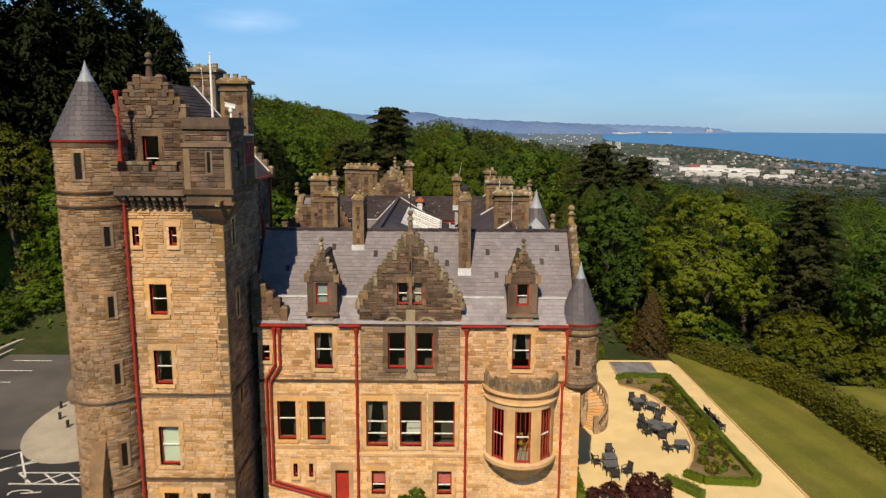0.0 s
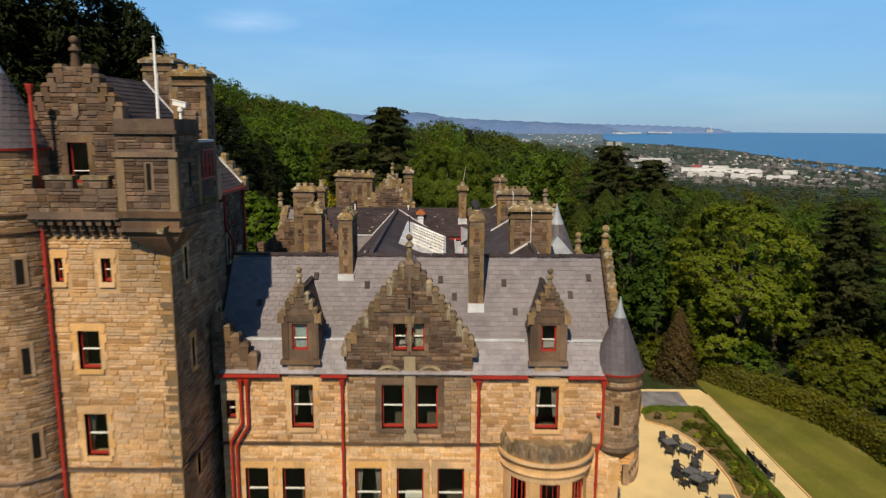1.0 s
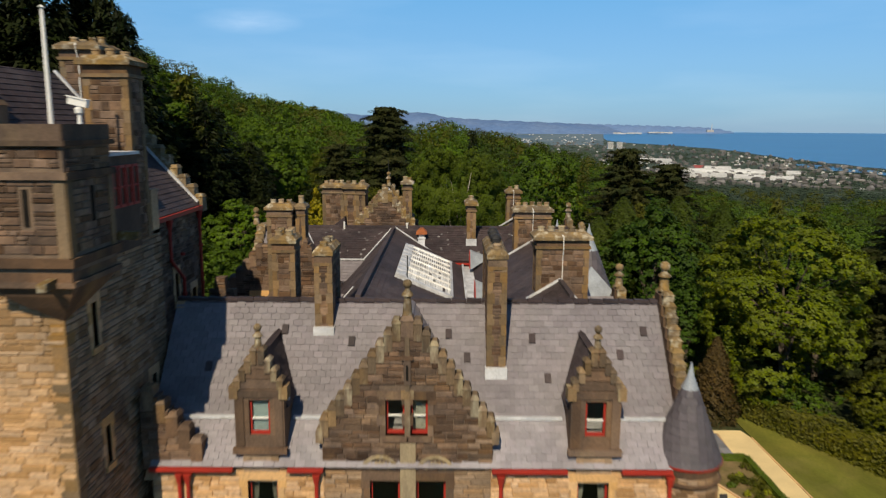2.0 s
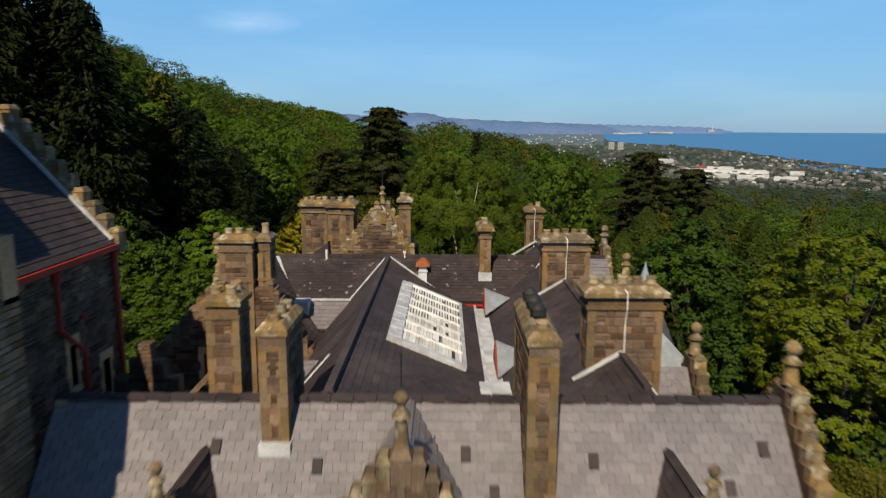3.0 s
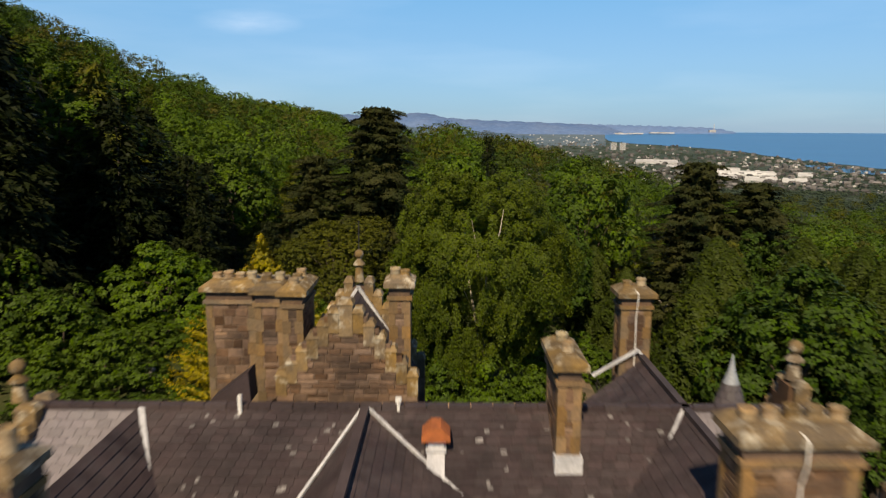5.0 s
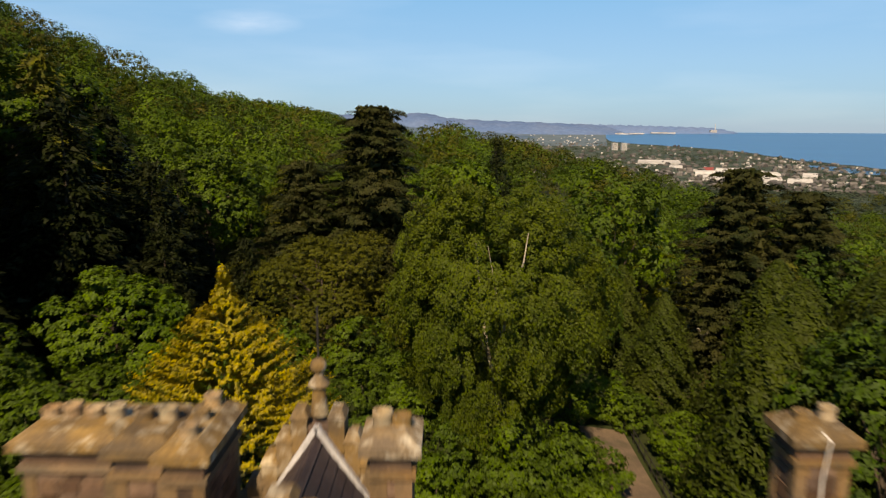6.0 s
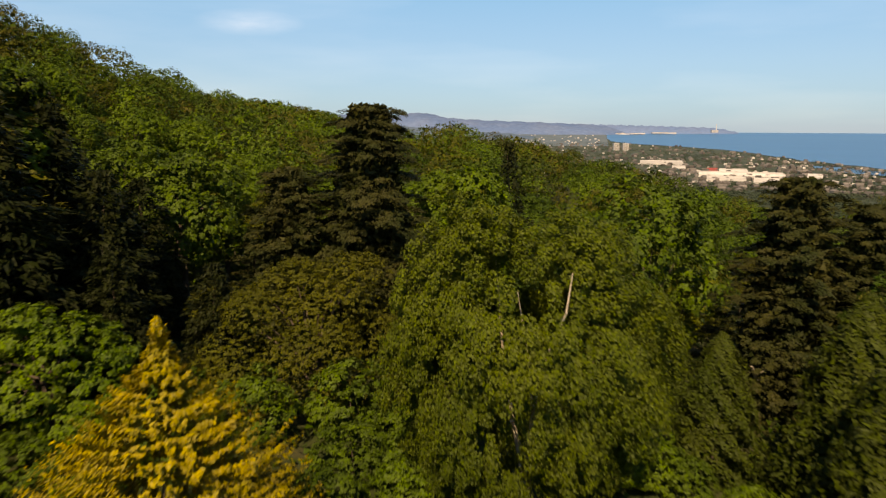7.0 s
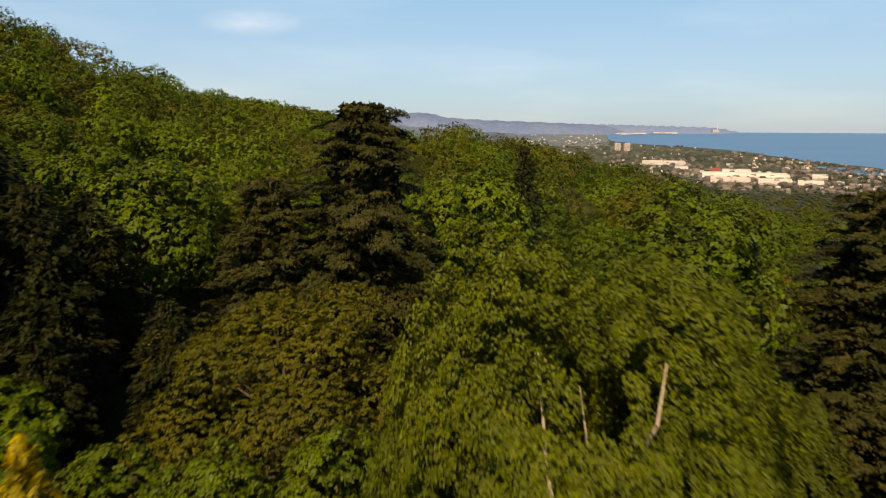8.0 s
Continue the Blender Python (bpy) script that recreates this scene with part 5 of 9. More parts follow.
# ---- bow window ----
def bow():
    cx, cy, r = 4.52, 40.75, 2.05
    a0, a1 = radians(205), radians(335)
    bw = made("bow_window", lambda bm: lathe(bm, [(0.5, 3.9), (1.3, 4.5), (1.75, 4.9), (2.0, 5.3), (2.2, 5.4), (2.2, 5.62), (r, 5.7)], cx, cy, 28, radians(188), radians(352)), M_DRESS, castle, "bowed stone oriel window on a corbelled base", smooth=True)
    mid = [radians(226), radians(270), radians(314)]
    hw = [radians(12.5), radians(13), radians(12.5)]
    edges = [radians(190)] + [e for m, h in zip(mid, hw) for e in (m - h, m + h)] + [radians(350)]
    for i in range(0, 8, 2):
        made("pier", lambda bm: lathe(bm, [(r - 0.35, 5.7), (r, 5.7), (r, 8.95), (r - 0.35, 8.95)], cx, cy, 6, edges[i], edges[i + 1]), M_DRESS, bw)
    made("entablature", lambda bm: lathe(bm, [(1.2, 8.9), (r + 0.03, 8.9), (r + 0.06, 9.25), (r + 0.2, 9.3), (r + 0.06, 9.4), (r + 0.02, 9.6), (r + 0.3, 9.85), (r + 0.3, 10.0), (0.3, 10.05)], cx, cy, 32, radians(187), radians(353)), M_DRESS, bw, smooth=True)
    # carved openwork parapet
    def crest(bm):
        n = 46
        for k in range(n):
            a = radians(190) + radians(160) * k / (n - 1)
            t = abs(k / (n - 1) - 0.5) * 2
            h = 0.42 + 0.34 * abs(math.sin(k * 0.42 + 0.4)) + (0.16 if t > 0.93 else 0.0) + 0.12 * math.sin(k * 2.3)
            for rr in (2.12,):
                x, y = cx + rr * math.cos(a), cy + rr * math.sin(a)
                m = Matrix.Translation((x, y, 10.02 + h / 2)) @ Matrix.Rotation(a, 4, "Z") @ Matrix.Diagonal((0.14, 0.075 * 2, h / 2 + 0.04, 1))
                bmesh.ops.create_icosphere(bm, subdivisions=1, radius=1, matrix=m)
        lathe(bm, [(2.05, 10.0), (2.22, 10.0), (2.22, 10.35), (2.05, 10.35)], cx, cy, 30, radians(190), radians(350))
    made("crest", crest, M_CROW, bw, "carved stone parapet")
    for m, h in zip(mid, hw):
        n = Vector((math.cos(m), math.sin(m), 0))
        u = Vector((-n.y, n.x, 0))
        wd = (r - 0.15) * math.sin(h)
        put = flat(Vector((cx, cy, 0)) + n * (r - 0.05), u, n)
        w = window(put, -wd, wd, 5.75, 8.9, rails=(0.5,), sill=False, surround=0, deep=0.05)
        for k in range(1, 3):
            s = -wd + 2 * wd * k / 3
            made("glazing_bar", lambda bm: pbox(bm, put, s - 0.012, s + 0.012, 5.85, 8.85, -0.1, -0.05), M_RED, w)
    made("floor_slab", lambda bm: lathe(bm, [(0.2, 5.6), (r - 0.3, 5.6), (r - 0.3, 5.72), (0.2, 5.72)], cx, cy, 24, radians(190), radians(350)), M_PALEPAVE, bw)


bow()


# ---- round turrets ----
def turret(name, cx, cy, r, z0, z1, z2, windows=(), cone_over=0.12, pieces=None, bands=(), corbel=0.0, tip=0.22, label=""):
    """A round rubble turret with a conical slate roof from z1 to z2."""
    pieces = pieces if pieces is not None else rubble
    prof = [(r, z0), (r, z1)]
    if corbel:
        prof = [(0.25, z0 - corbel), (0.5 * r, z0 - corbel * 0.8), (0.82 * r, z0 - corbel * 0.45), (1.08 * r, z0 - 0.15), (1.08 * r, z0), (r, z0 + 0.02), (r, z1)]
    tu = made(name, lambda bm: lathe(bm, prof, cx, cy, 36), M_MORTAR if not corbel else M_DARKDRESS, castle, label, smooth=bool(corbel))
    put = round_wall(cx, cy, r)
    hs = [((a % (2 * math.pi)) * r - w / 2, (a % (2 * math.pi)) * r + w / 2, c, d) for a, w, c, d in windows]
    courses(pieces, put, [(z0 + 0.02, z1 - 0.3, 0, 2 * math.pi * r)], [(a - 0.12, b + 0.12, c - 0.1, d + 0.15) for a, b, c, d in hs], random.Random(int(r * 100)), long=(0.25, 0.5))
    for a, w, c, d in windows:
        n = Vector((math.cos(a), math.sin(a), 0))
        u = Vector((-n.y, n.x, 0))
        fl = flat(Vector((cx, cy, 0)) + n * (r + 0.0), u, n)
        made("slit_frame", lambda bm: (pbox(bm, fl, -w / 2 - 0.14, -w / 2, c - 0.1, d + 0.15, -0.2, 0.05), pbox(bm, fl, w / 2, w / 2 + 0.14, c - 0.1, d + 0.15, -0.2, 0.05), pbox(bm, fl, -w / 2, w / 2, d, d + 0.15, -0.2, 0.05), pbox(bm, fl, -w / 2, w / 2, c - 0.1, c, -0.2, 0.05)), M_TURRET, tu)
        # black block on the solid wall stands in for the dark slit
        made("slit_glass", lambda bm: pbox(bm, fl, -w / 2, w / 2, c, d, -0.05, 0.03), M_VOID, tu)
        if r < 1.5:
            made("slit_sash", lambda bm: (pbox(bm, fl, w / 2 - 0.04, w / 2, c, d, 0.0, 0.03), pbox(bm, fl, -w / 2, w / 2, c, c + 0.06, 0.0, 0.03), pbox(bm, fl, -w / 2, w / 2, (c + d) / 2 - 0.02, (c + d) / 2 + 0.02, 0.0, 0.03)), M_RED, tu)
    for zb in bands:
        made("band", lambda bm: lathe(bm, [(r - 0.05, zb - 0.1), (r + 0.08, zb - 0.06), (r + 0.13, zb + 0.05), (r + 0.05, zb + 0.1), (r - 0.05, zb + 0.1)], cx, cy, 36), M_DARKDRESS, tu)
    made("top_band", lambda bm: lathe(bm, [(r, z1 - 0.3), (r + 0.05, z1 - 0.3), (r + 0.08, z1 - 0.02), (r, z1 - 0.02)], cx, cy, 36), M_DARKDRESS, tu)
    made("eaves_gutter", lambda bm: lathe(bm, [(r, z1 - 0.04), (r + cone_over, z1 - 0.04), (r + cone_over + 0.03, z1 + 0.06), (r, z1 + 0.06)], cx, cy, 36), M_RED, tu)
    R, H = r + cone_over, z2 - z1
    ct = z2 - H * tip
    made("cone_roof", lambda bm: lathe(bm, [(R, z1 + 0.05), (R * tip, ct)], cx, cy, 40), M_CONE, tu)
    pc = Pieces()
    rows = int(H * (1 - tip) / 0.24)
    for k in range(rows):
        za, zb = z1 + 0.05 + (ct - z1 - 0.05) * k / rows, z1 + 0.05 + (ct - z1 - 0.05) * (k + 1) / rows
        ra, rb = R * (z2 - za) / H, R * (z2 - zb) / H
        m = max(10, int(2 * math.pi * ra / 0.3))
        for i in range(m):
            aa, ab = 2 * math.pi * (i + 0.5 * (k % 2)) / m, 2 * math.pi * (i + 1 + 0.5 * (k % 2)) / m
            g = 0.01
            q = lambda rr, a, z: (cx + rr * math.cos(a), cy + rr * math.sin(a), z)
            pc.add([q(ra, aa + g, za), q(ra, ab - g, za), q(rb, ab - g, zb), q(rb, aa + g, zb), q(ra + 0.035, aa + g, za), q(ra + 0.035, ab - g, za), q(rb + 0.014, ab - g, zb), q(rb + 0.014, aa + g, zb)])
    pc.flush("slating", M_CONE, tu)
    made("lead_tip", lambda bm: lathe(bm, [(R * tip + 0.03, ct - 0.04), (R * tip * 0.55, z2 - H * tip * 0.53), (0.05, z2), (0.02, z2 + 0.2)], cx, cy, 20), M_GREYLEAD, tu, "grey lead cap", smooth=True)
    return tu


tower_stones, turret_stones = Pieces(), Pieces()
# left stair turret of the tower: windows at angle, width, z0, z1
turret("stair_turret", -18.2, 36.9, 1.72, T, 24.15, 27.95,
       [(radians(-85), 0.36, 22.3, 23.6), (radians(-50), 0.3, 18.9, 19.9), (radians(-52), 0.3, 15.2, 16.3), (radians(-50), 0.3, 11.6, 12.7), (radians(-48), 0.3, 7.0, 8.3), (radians(-150), 0.3, 15.5, 16.5)],
       bands=(21.6, 20.9, 10.62, 5.8), pieces=turret_stones, label="round stair turret")
turret("corner_turret", 7.97, 41.2, 1.12, 10.0, 13.65, 17.0, [(radians(-100), 0.26, 11.2, 12.2), (radians(-25), 0.26, 11.4, 12.4)], corbel=1.0, pieces=stained_shaded, bands=(13.0,), label="corbelled corner turret")
turret("back_turret", 7.0, 55.2, 1.32, 10.0, 16.3, 20.0, (), tip=0.32, label="round turret with cone roof")
turret("back_turret", 7.6, 70.0, 1.0, 10.0, 14.8, 18.35, (), label="round turret with cone roof")


# sloping buttress and a rounded boss at the foot of the stair turret
made("buttress", lambda bm: (prism(bm, [(-18.5, 36.0, T), (-18.5, 33.9, T), (-18.5, 34.1, 4.0), (-18.5, 34.5, 6.6), (-18.5, 35.2, 8.7)], (0.75, 0, 0))), M_TURRET, castle)
made("stone_boss", lambda bm: lathe(bm, [(0.05, 10.2), (0.3, 10.35), (0.45, 10.8), (0.42, 11.2), (0.25, 11.6), (0.05, 11.75)], -19.65, 36.1, 14), M_TURRET, castle, smooth=True)

# ---- tower ----
TW = [(-16.2, -15.85, 18.8, 19.8), (-14.3, -13.9, 18.8, 19.8), (-15.5, -14.6, 15.1, 16.75), (-15.5, -14.55, 11.25, 13.15), (-15.5, -14.42, 6.6, 8.85), (-15.4, -14.6, 3.2, 4.98), (-13.6, -12.85, 3.2, 4.98)]
v, f = backing(tower_f, [(T, 21.5, -17.2, -11.5)], TW, 0.7)
tower_wall = raw("tower_front_wall", v, f, M_MORTAR, castle)
courses(tower_stones, tower_f, [(T, 21.4, -17.0, -11.5)], [(a - 0.3, b + 0.3, c - 0.2, d + 0.3) for a, b, c, d in TW], random.Random(11))
TR = [(38.0, 38.35, 18.6, 20.0), (38.3, 38.65, 14.6, 15.9), (42.0, 42.45, 15.0, 16.3), (38.2, 38.6, 9.5, 10.5), (42.0, 42.4, 5.0, 6.4)]
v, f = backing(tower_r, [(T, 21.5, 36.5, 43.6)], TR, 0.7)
# the shade of this side is put into darker mortar and stone
raw("tower_side_wall", v, f, M_DARKMORTAR, castle)
courses(stained_shaded, tower_r, [(T, 21.4, 36.5, 43.6)], [(a - 0.25, b + 0.25, c - 0.2, d + 0.3) for a, b, c, d in TR], random.Random(12))
made("tower_rear_wall", lambda bm: (box(bm, -19.5, -11.5, 43.0, 43.6, T, 23), box(bm, -19.5, -18.8, 37.5, 43.0, T, 23)), M_STONE, castle)
quoins(tower_f, -11.5, -1, T, 20.3, tower_wall)
quoins(tower_r, 36.47, 1, T, 20.3, tower_wall)
for i, w in enumerate(TW):
    window(tower_f, *w, surround=0.2 if i > 1 else 0.14, curtain=0.7 if i == 3 else 0, blind=(0.96, surface("green_blind", (0.62, 0.66, 0.55), (0.55, 0.6, 0.5)), "pale drawn blind") if i == 4 else None)
for w in TR:
    window(tower_r, *w, surround=0.14)
band(tower_f, -17.0, -11.4, 10.66)
band(tower_f, -17.0, -11.4, 5.8)
band(tower_r, 36.4, 43.6, 10.66)
band(tower_r, 36.4, 43.6, 5.8)
downpipe([(-16.45, 36.3, 26.6), (-16.45, 36.3, T)], 0.075)
# corbel table and parapet
for i in range(11):
    x = -16.4 + 0.38 * i
    if x < -12.9:
        made("corbel", lambda bm: (pbox(bm, tower_f, x, x + 0.2, 21.2, 21.5, 0, 0.55), pbox(bm, tower_f, x, x + 0.2, 20.95, 21.2, 0, 0.34), pbox(bm, tower_f, x, x + 0.2, 20.7, 20.95, 0, 0.16)), M_DARKDRESS, castle)
para = flat((0, 35.9, 0), (1, 0, 0), (0, -1, 0))
made("parapet_base", lambda bm: pbox(bm, para, -17.3, -12.9, 21.45, 21.75, -0.7, 0.06), M_DARKDRESS, castle)
merlons = [(21.7, 22.55, -17.3, -12.9), (22.55, 23.0, -17.3, -16.45), (22.55, 23.0, -15.95, -14.9), (22.55, 23.0, -14.5, -13.5), (23.0, 23.4, -17.3, -16.9)]
v, f = backing(para, merlons, [], 0.4)
raw("parapet", v, f, M_DARKMORTAR, castle)
courses(dark, para, merlons, (), random.Random(14), high=(0.2, 0.28))
for z, a, b in ((23.0, -15.95, -14.9), (23.0, -14.5, -13.5), (23.0, -16.9, -16.45)):
    made("coping", lambda bm: pbox(bm, para, a - 0.04, b + 0.04, z, z + 0.16, -0.46, 0.06), M_LICHEN, castle)
made("wall_walk", lambda bm: box(bm, -19.0, -11.7, 36.2, 43.2, 21.3, 21.6), M_LEAD, castle)


# square corner turret of the tower
def bartizan():
    x0, x1, y0, y1 = -13.05, -10.75, 35.75, 38.4
    bt = made("bartizan", lambda bm: box(bm, x0, x1, y0, y1, 21.4, 25.2), M_DARKMORTAR, castle, "square corbelled corner turret")
    for put, a, b in ((flat((0, y0, 0), (1, 0, 0), (0, -1, 0)), x0, x1), (flat((x1, 0, 0), (0, 1, 0), (1, 0, 0)), y0, y1), (flat((x0, 0, 0), (0, 1, 0), (-1, 0, 0)), y0, y1)):
        slit = [((a + b) / 2 - 0.1, (a + b) / 2 + 0.25, 22.6, 23.7)]
        courses(dark, put, [(21.9, 23.9, a + 0.3, b - 0.3), (24.1, 24.75, a + 0.1, b - 0.1)], slit, random.Random(15))
        made("slit", lambda bm: pbox(bm, put, slit[0][0] + 0.1, slit[0][1] - 0.1, 22.65, 23.65, 0.0, 0.03), M_VOID, bt)
        made("band", lambda bm: (pbox(bm, put, a - 0.1, b + 0.1, 23.9, 24.1, 0, 0.12), pbox(bm, put, a - 0.1, b + 0.1, 24.78, 24.92, 0, 0.12), pbox(bm, put, a, b, 24.92, 25.35, -0.3, 0.03), pbox(bm, put, a - 0.12, b + 0.12, 21.55, 21.8, 0, 0.14), pbox(bm, put, a - 0.12, b + 0.12, 21.0, 21.15, 0, 0.1)), M_DARKDRESS, bt)
        made("corner", lambda bm: (pbox(bm, put, a, a + 0.3, 21.8, 23.9, 0, 0.04), pbox(bm, put, b - 0.3, b, 21.8, 23.9, 0, 0.04)), M_QUOIN, bt)
    def cone(bm):
        rings = []
        for z, k in ((21.4, 1.0), (21.0, 0.98), (20.7, 0.8), (20.35, 0.5), (20.0, 0.15), (19.85, 0.02)):
            xa, ya = -11.5 + (x0 + 11.5) * k, 36.5 + (y1 - 36.5) * k
            xb, yb = -11.5 + (x1 + 11.5) * k, 36.5 + (y0 - 36.5) * k
            rings.append([bm.verts.new(p) for p in ((xa, yb, z), (xb, yb, z), (xb, ya, z), (xa, ya, z))])
        for r, s in zip(rings, rings[1:]):
            for i in range(4):
                bm.faces.new((r[i], r[(i + 1) % 4], s[(i + 1) % 4], s[i]))
        bm.faces.new(rings[0])
        bm.faces.new(rings[-1])
    made("corbelling", cone, M_DARKDRESS, bt)
    made("spout", lambda bm: (beam(bm, (-11.3, 35.9, 21.15), (-11.3, 35.2, 21.1), 0.25, 0.22), beam(bm, (-10.9, 38.6, 22.0), (-10.1, 38.6, 22.0), 0.25, 0.25)), M_LICHEN, bt)


bartizan()
made("bay_turret", lambda bm: box(bm, -12.4, -10.85, 38.4, 40.5, 21.4, 24.4), M_DARKDRESS, castle)
for i in range(4):
    made("window", lambda bm: (box(bm, -10.85, -10.8, 38.58 + 0.48 * i, 38.64 + 0.48 * i, 22.8, 24.1), box(bm, -10.85, -10.8, 38.92 + 0.48 * i, 38.98 + 0.48 * i, 22.8, 24.1), box(bm, -10.85, -10.8, 38.64 + 0.48 * i, 38.92 + 0.48 * i, 22.8, 22.88), box(bm, -10.85, -10.8, 38.64 + 0.48 * i, 38.92 + 0.48 * i, 24.02, 24.1), box(bm, -10.85, -10.82, 38.64 + 0.48 * i, 38.92 + 0.48 * i, 23.4, 23.45)), M_RED, castle)
made("lead_flat", lambda bm: box(bm, -12.4, -10.78, 38.42, 40.55, 24.4, 24.5), M_LEAD, castle)
# cap house with stepped gable
cap_f = flat((0, 37.4, 0), (1, 0, 0), (0, -1, 0))
cap = [(21.6, 25.5, -17.1, -13.45)] + [(25.5 + 0.38 * i, 25.88 + 0.38 * i, -17.0 + 0.3 * i, -13.55 - 0.3 * i) for i in range(5)]
CW = (-15.75, -14.92, 22.75, 24.4)
v, f = backing(cap_f, cap, [CW], 0.5)
raw("cap_house_gable", v, f, M_DARKMORTAR, castle)
courses(dark, cap_f, cap, [(CW[0] - 0.25, CW[1] + 0.25, CW[2], CW[3] + 0.3)], random.Random(16))
window(cap_f, *CW, dress=M_DARKDRESS, rails=(0.3,), sill=False)
crow(cap_f, -17.12, -15.72, 25.5, 27.35, 5, M_DARKDRESS, thick=0.55, w=0.36)
crow(cap_f, -13.43, -14.83, 25.5, 27.35, 5, M_DARKDRESS, thick=0.55, w=0.36)
made("crest_shield", lambda bm: prism(bm, [cap_f(-15.42, 25.95, 0), cap_f(-15.14, 25.95, 0), cap_f(-15.14, 25.5, 0), cap_f(-15.28, 25.35, 0), cap_f(-15.42, 25.5, 0)], (0, -0.1, 0)), M_DARKDRESS, castle)
finial(-15.28, 37.65, 27.35, 1.35, 0.17, M_DARKDRESS)
made("cap_house_wall", lambda bm: (box(bm, -13.75, -13.45, 37.9, 44.2, 21.6, 25.1), box(bm, -17.1, -16.75, 37.9, 44.2, 21.6, 25.1), prism(bm, [(-13.75, 43.9, 21.6), (-16.75, 43.9, 21.6), (-16.75, 43.9, 25.2), (-15.25, 43.9, 27.0), (-13.75, 43.9, 25.2)], (0, 0.3, 0))), M_DARKDRESS, castle)
for sx in (-1, 1):
    roof("cap_roof", [(-15.28, 37.9, 27.2), (-15.28 + sx * 2.0, 37.9, 24.9), (-15.28 + sx * 2.0, 44.2, 24.9), (-15.28, 44.2, 27.2)], M_DARKSLATE, darkslates, seed=40)
flash((-15.28, 44.2, 27.3), (-13.4, 44.2, 25.1), 0.12, 0.08)
chimney(-12.75, -11.3, 41.2, 42.3, 21.4, 27.5, (3, 1))
chimney(-16.2, -14.7, 46.4, 48.2, 22.0, 28.5, (4, 1), strap=True)
pole = thing("flagpole", "white painted flagpole on the tower roof", "flagpole", at=(-12.3, 38.2, 21.6))
made("pole", lambda bm: lathe(bm, [(0.07, 3.55), (0.05, 6.9), (0.03, 7.0)], 0, 0, 8), M_WHITE, pole, smooth=True)
made("truck", lambda bm: lathe(bm, [(0.02, 6.98), (0.08, 7.03), (0.02, 7.1)], 0, 0, 8), M_WHITE, pole)
made("foot", lambda bm: lathe(bm, [(0.07, 0), (0.07, 3.56)], 0, 0, 8), M_WHITE, pole)
cctv = thing("security_camera", "white security camera on a short post", "camera", at=(-11.15, 37.6, 25.2))
made("post", lambda bm: lathe(bm, [(0.07, 0), (0.05, 0.4), (0.11, 0.46), (0.12, 0.58), (0.05, 0.66)], 0, 0, 10), M_WHITE, cctv)
made("housing", lambda bm: (beam(bm, (-0.26, 0, 0.82), (0.26, 0, 0.7), 0.2, 0.2), beam(bm, (-0.3, 0, 0.94), (0.28, 0, 0.81), 0.26, 0.03)), M_WHITE, cctv)

# ---- wing behind the tower ----
wing_r = flat((-12.6, 0, 0), (0, 1, 0), (1, 0, 0))
WR = [(47.6, 48.0, 17.6, 18.9), (49.6, 50.1, 16.5, 17.8)]
v, f = backing(wing_r, [(T, 21.6, 43.6, 51.2)], WR, 0.6)
# dark rubble and mortar also carry the shade of this right-hand face
raw("wing_wall", v, f, M_DARKMORTAR, castle)
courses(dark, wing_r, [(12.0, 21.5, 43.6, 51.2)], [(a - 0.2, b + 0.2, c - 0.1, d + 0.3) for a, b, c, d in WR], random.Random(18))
for w in WR:
    window(wing_r, *w, surround=0.14)
made("wing_wall_rear", lambda bm: (box(bm, -20, -12.6, 50.7, 51.3, T, 21.6), box(bm, -20, -19.4, 43.6, 50.7, T, 21.6)), M_DARKSTONE, castle)
roof("wing_roof", [(-12.45, 43.6, 21.6), (-12.45, 51.0, 21.6), (-16.2, 51.0, 25.7), (-16.2, 43.6, 25.7)], M_DARKSLATE, darkslates, seed=41)
roof("wing_roof", [(-19.9, 43.6, 21.6), (-19.9, 51.0, 21.6), (-16.2, 51.0, 25.7), (-16.2, 43.6, 25.7)], M_DARKSLATE, darkslates, seed=42)
wing_g = flat((0, 51.3, 0), (1, 0, 0), (0, 1, 0))
made("wing_gable", lambda bm: prism(bm, [(-12.4, 50.8, 21.4), (-20, 50.8, 21.4), (-16.2, 50.8, 25.7)], (0, 0.5, 0)), M_DARKSTONE, castle)
crow(wing_g, -12.3, -16.0, 21.5, 26.1, 10, M_LICHEN, thick=0.5)
flash((-12.5, 50.75, 21.75), (-16.2, 50.75, 25.85), 0.14, 0.1)
made("gutter", lambda bm: box(bm, -12.5, -12.3, 43.7, 51.2, 21.4, 21.58), M_RED, castle, "red cast-iron gutter")
downpipe([(-12.45, 50.7, 21.3), (-12.45, 50.7, T)])
downpipe([(-12.45, 47.0, 21.3), (-12.45, 47.0, 19.6), (-12.4, 48.2, 18.6), (-12.4, 48.2, 14.0)])

# ---- stepped gable of the left range, with its finial beyond ----
lg = flat((0, 56.5, 0), (1, 0, 0), (0, -1, 0))
lgs = [(9.0, 15.6, -13.8, -6.8)] + [(15.6 + 0.45 * i, 16.05 + 0.45 * i, -13.6 + 0.43 * i, -7.0 - 0.22 * i) for i in range(7)]
LW = (-11.6, -10.95, 14.3, 15.8)
v, f = backing(lg, lgs, [LW], 0.6)
tagged(raw("left_gable", v, f, M_DARKMORTAR, castle), kind="stuff")
courses(dark, lg, lgs, [(LW[0] - 0.2, LW[1] + 0.2, LW[2], LW[3] + 0.3)], random.Random(19))
window(lg, *LW, surround=0.15)
crow(lg, -6.85, -8.7, 15.5, 18.9, 8, M_DARKDRESS, thick=0.6)
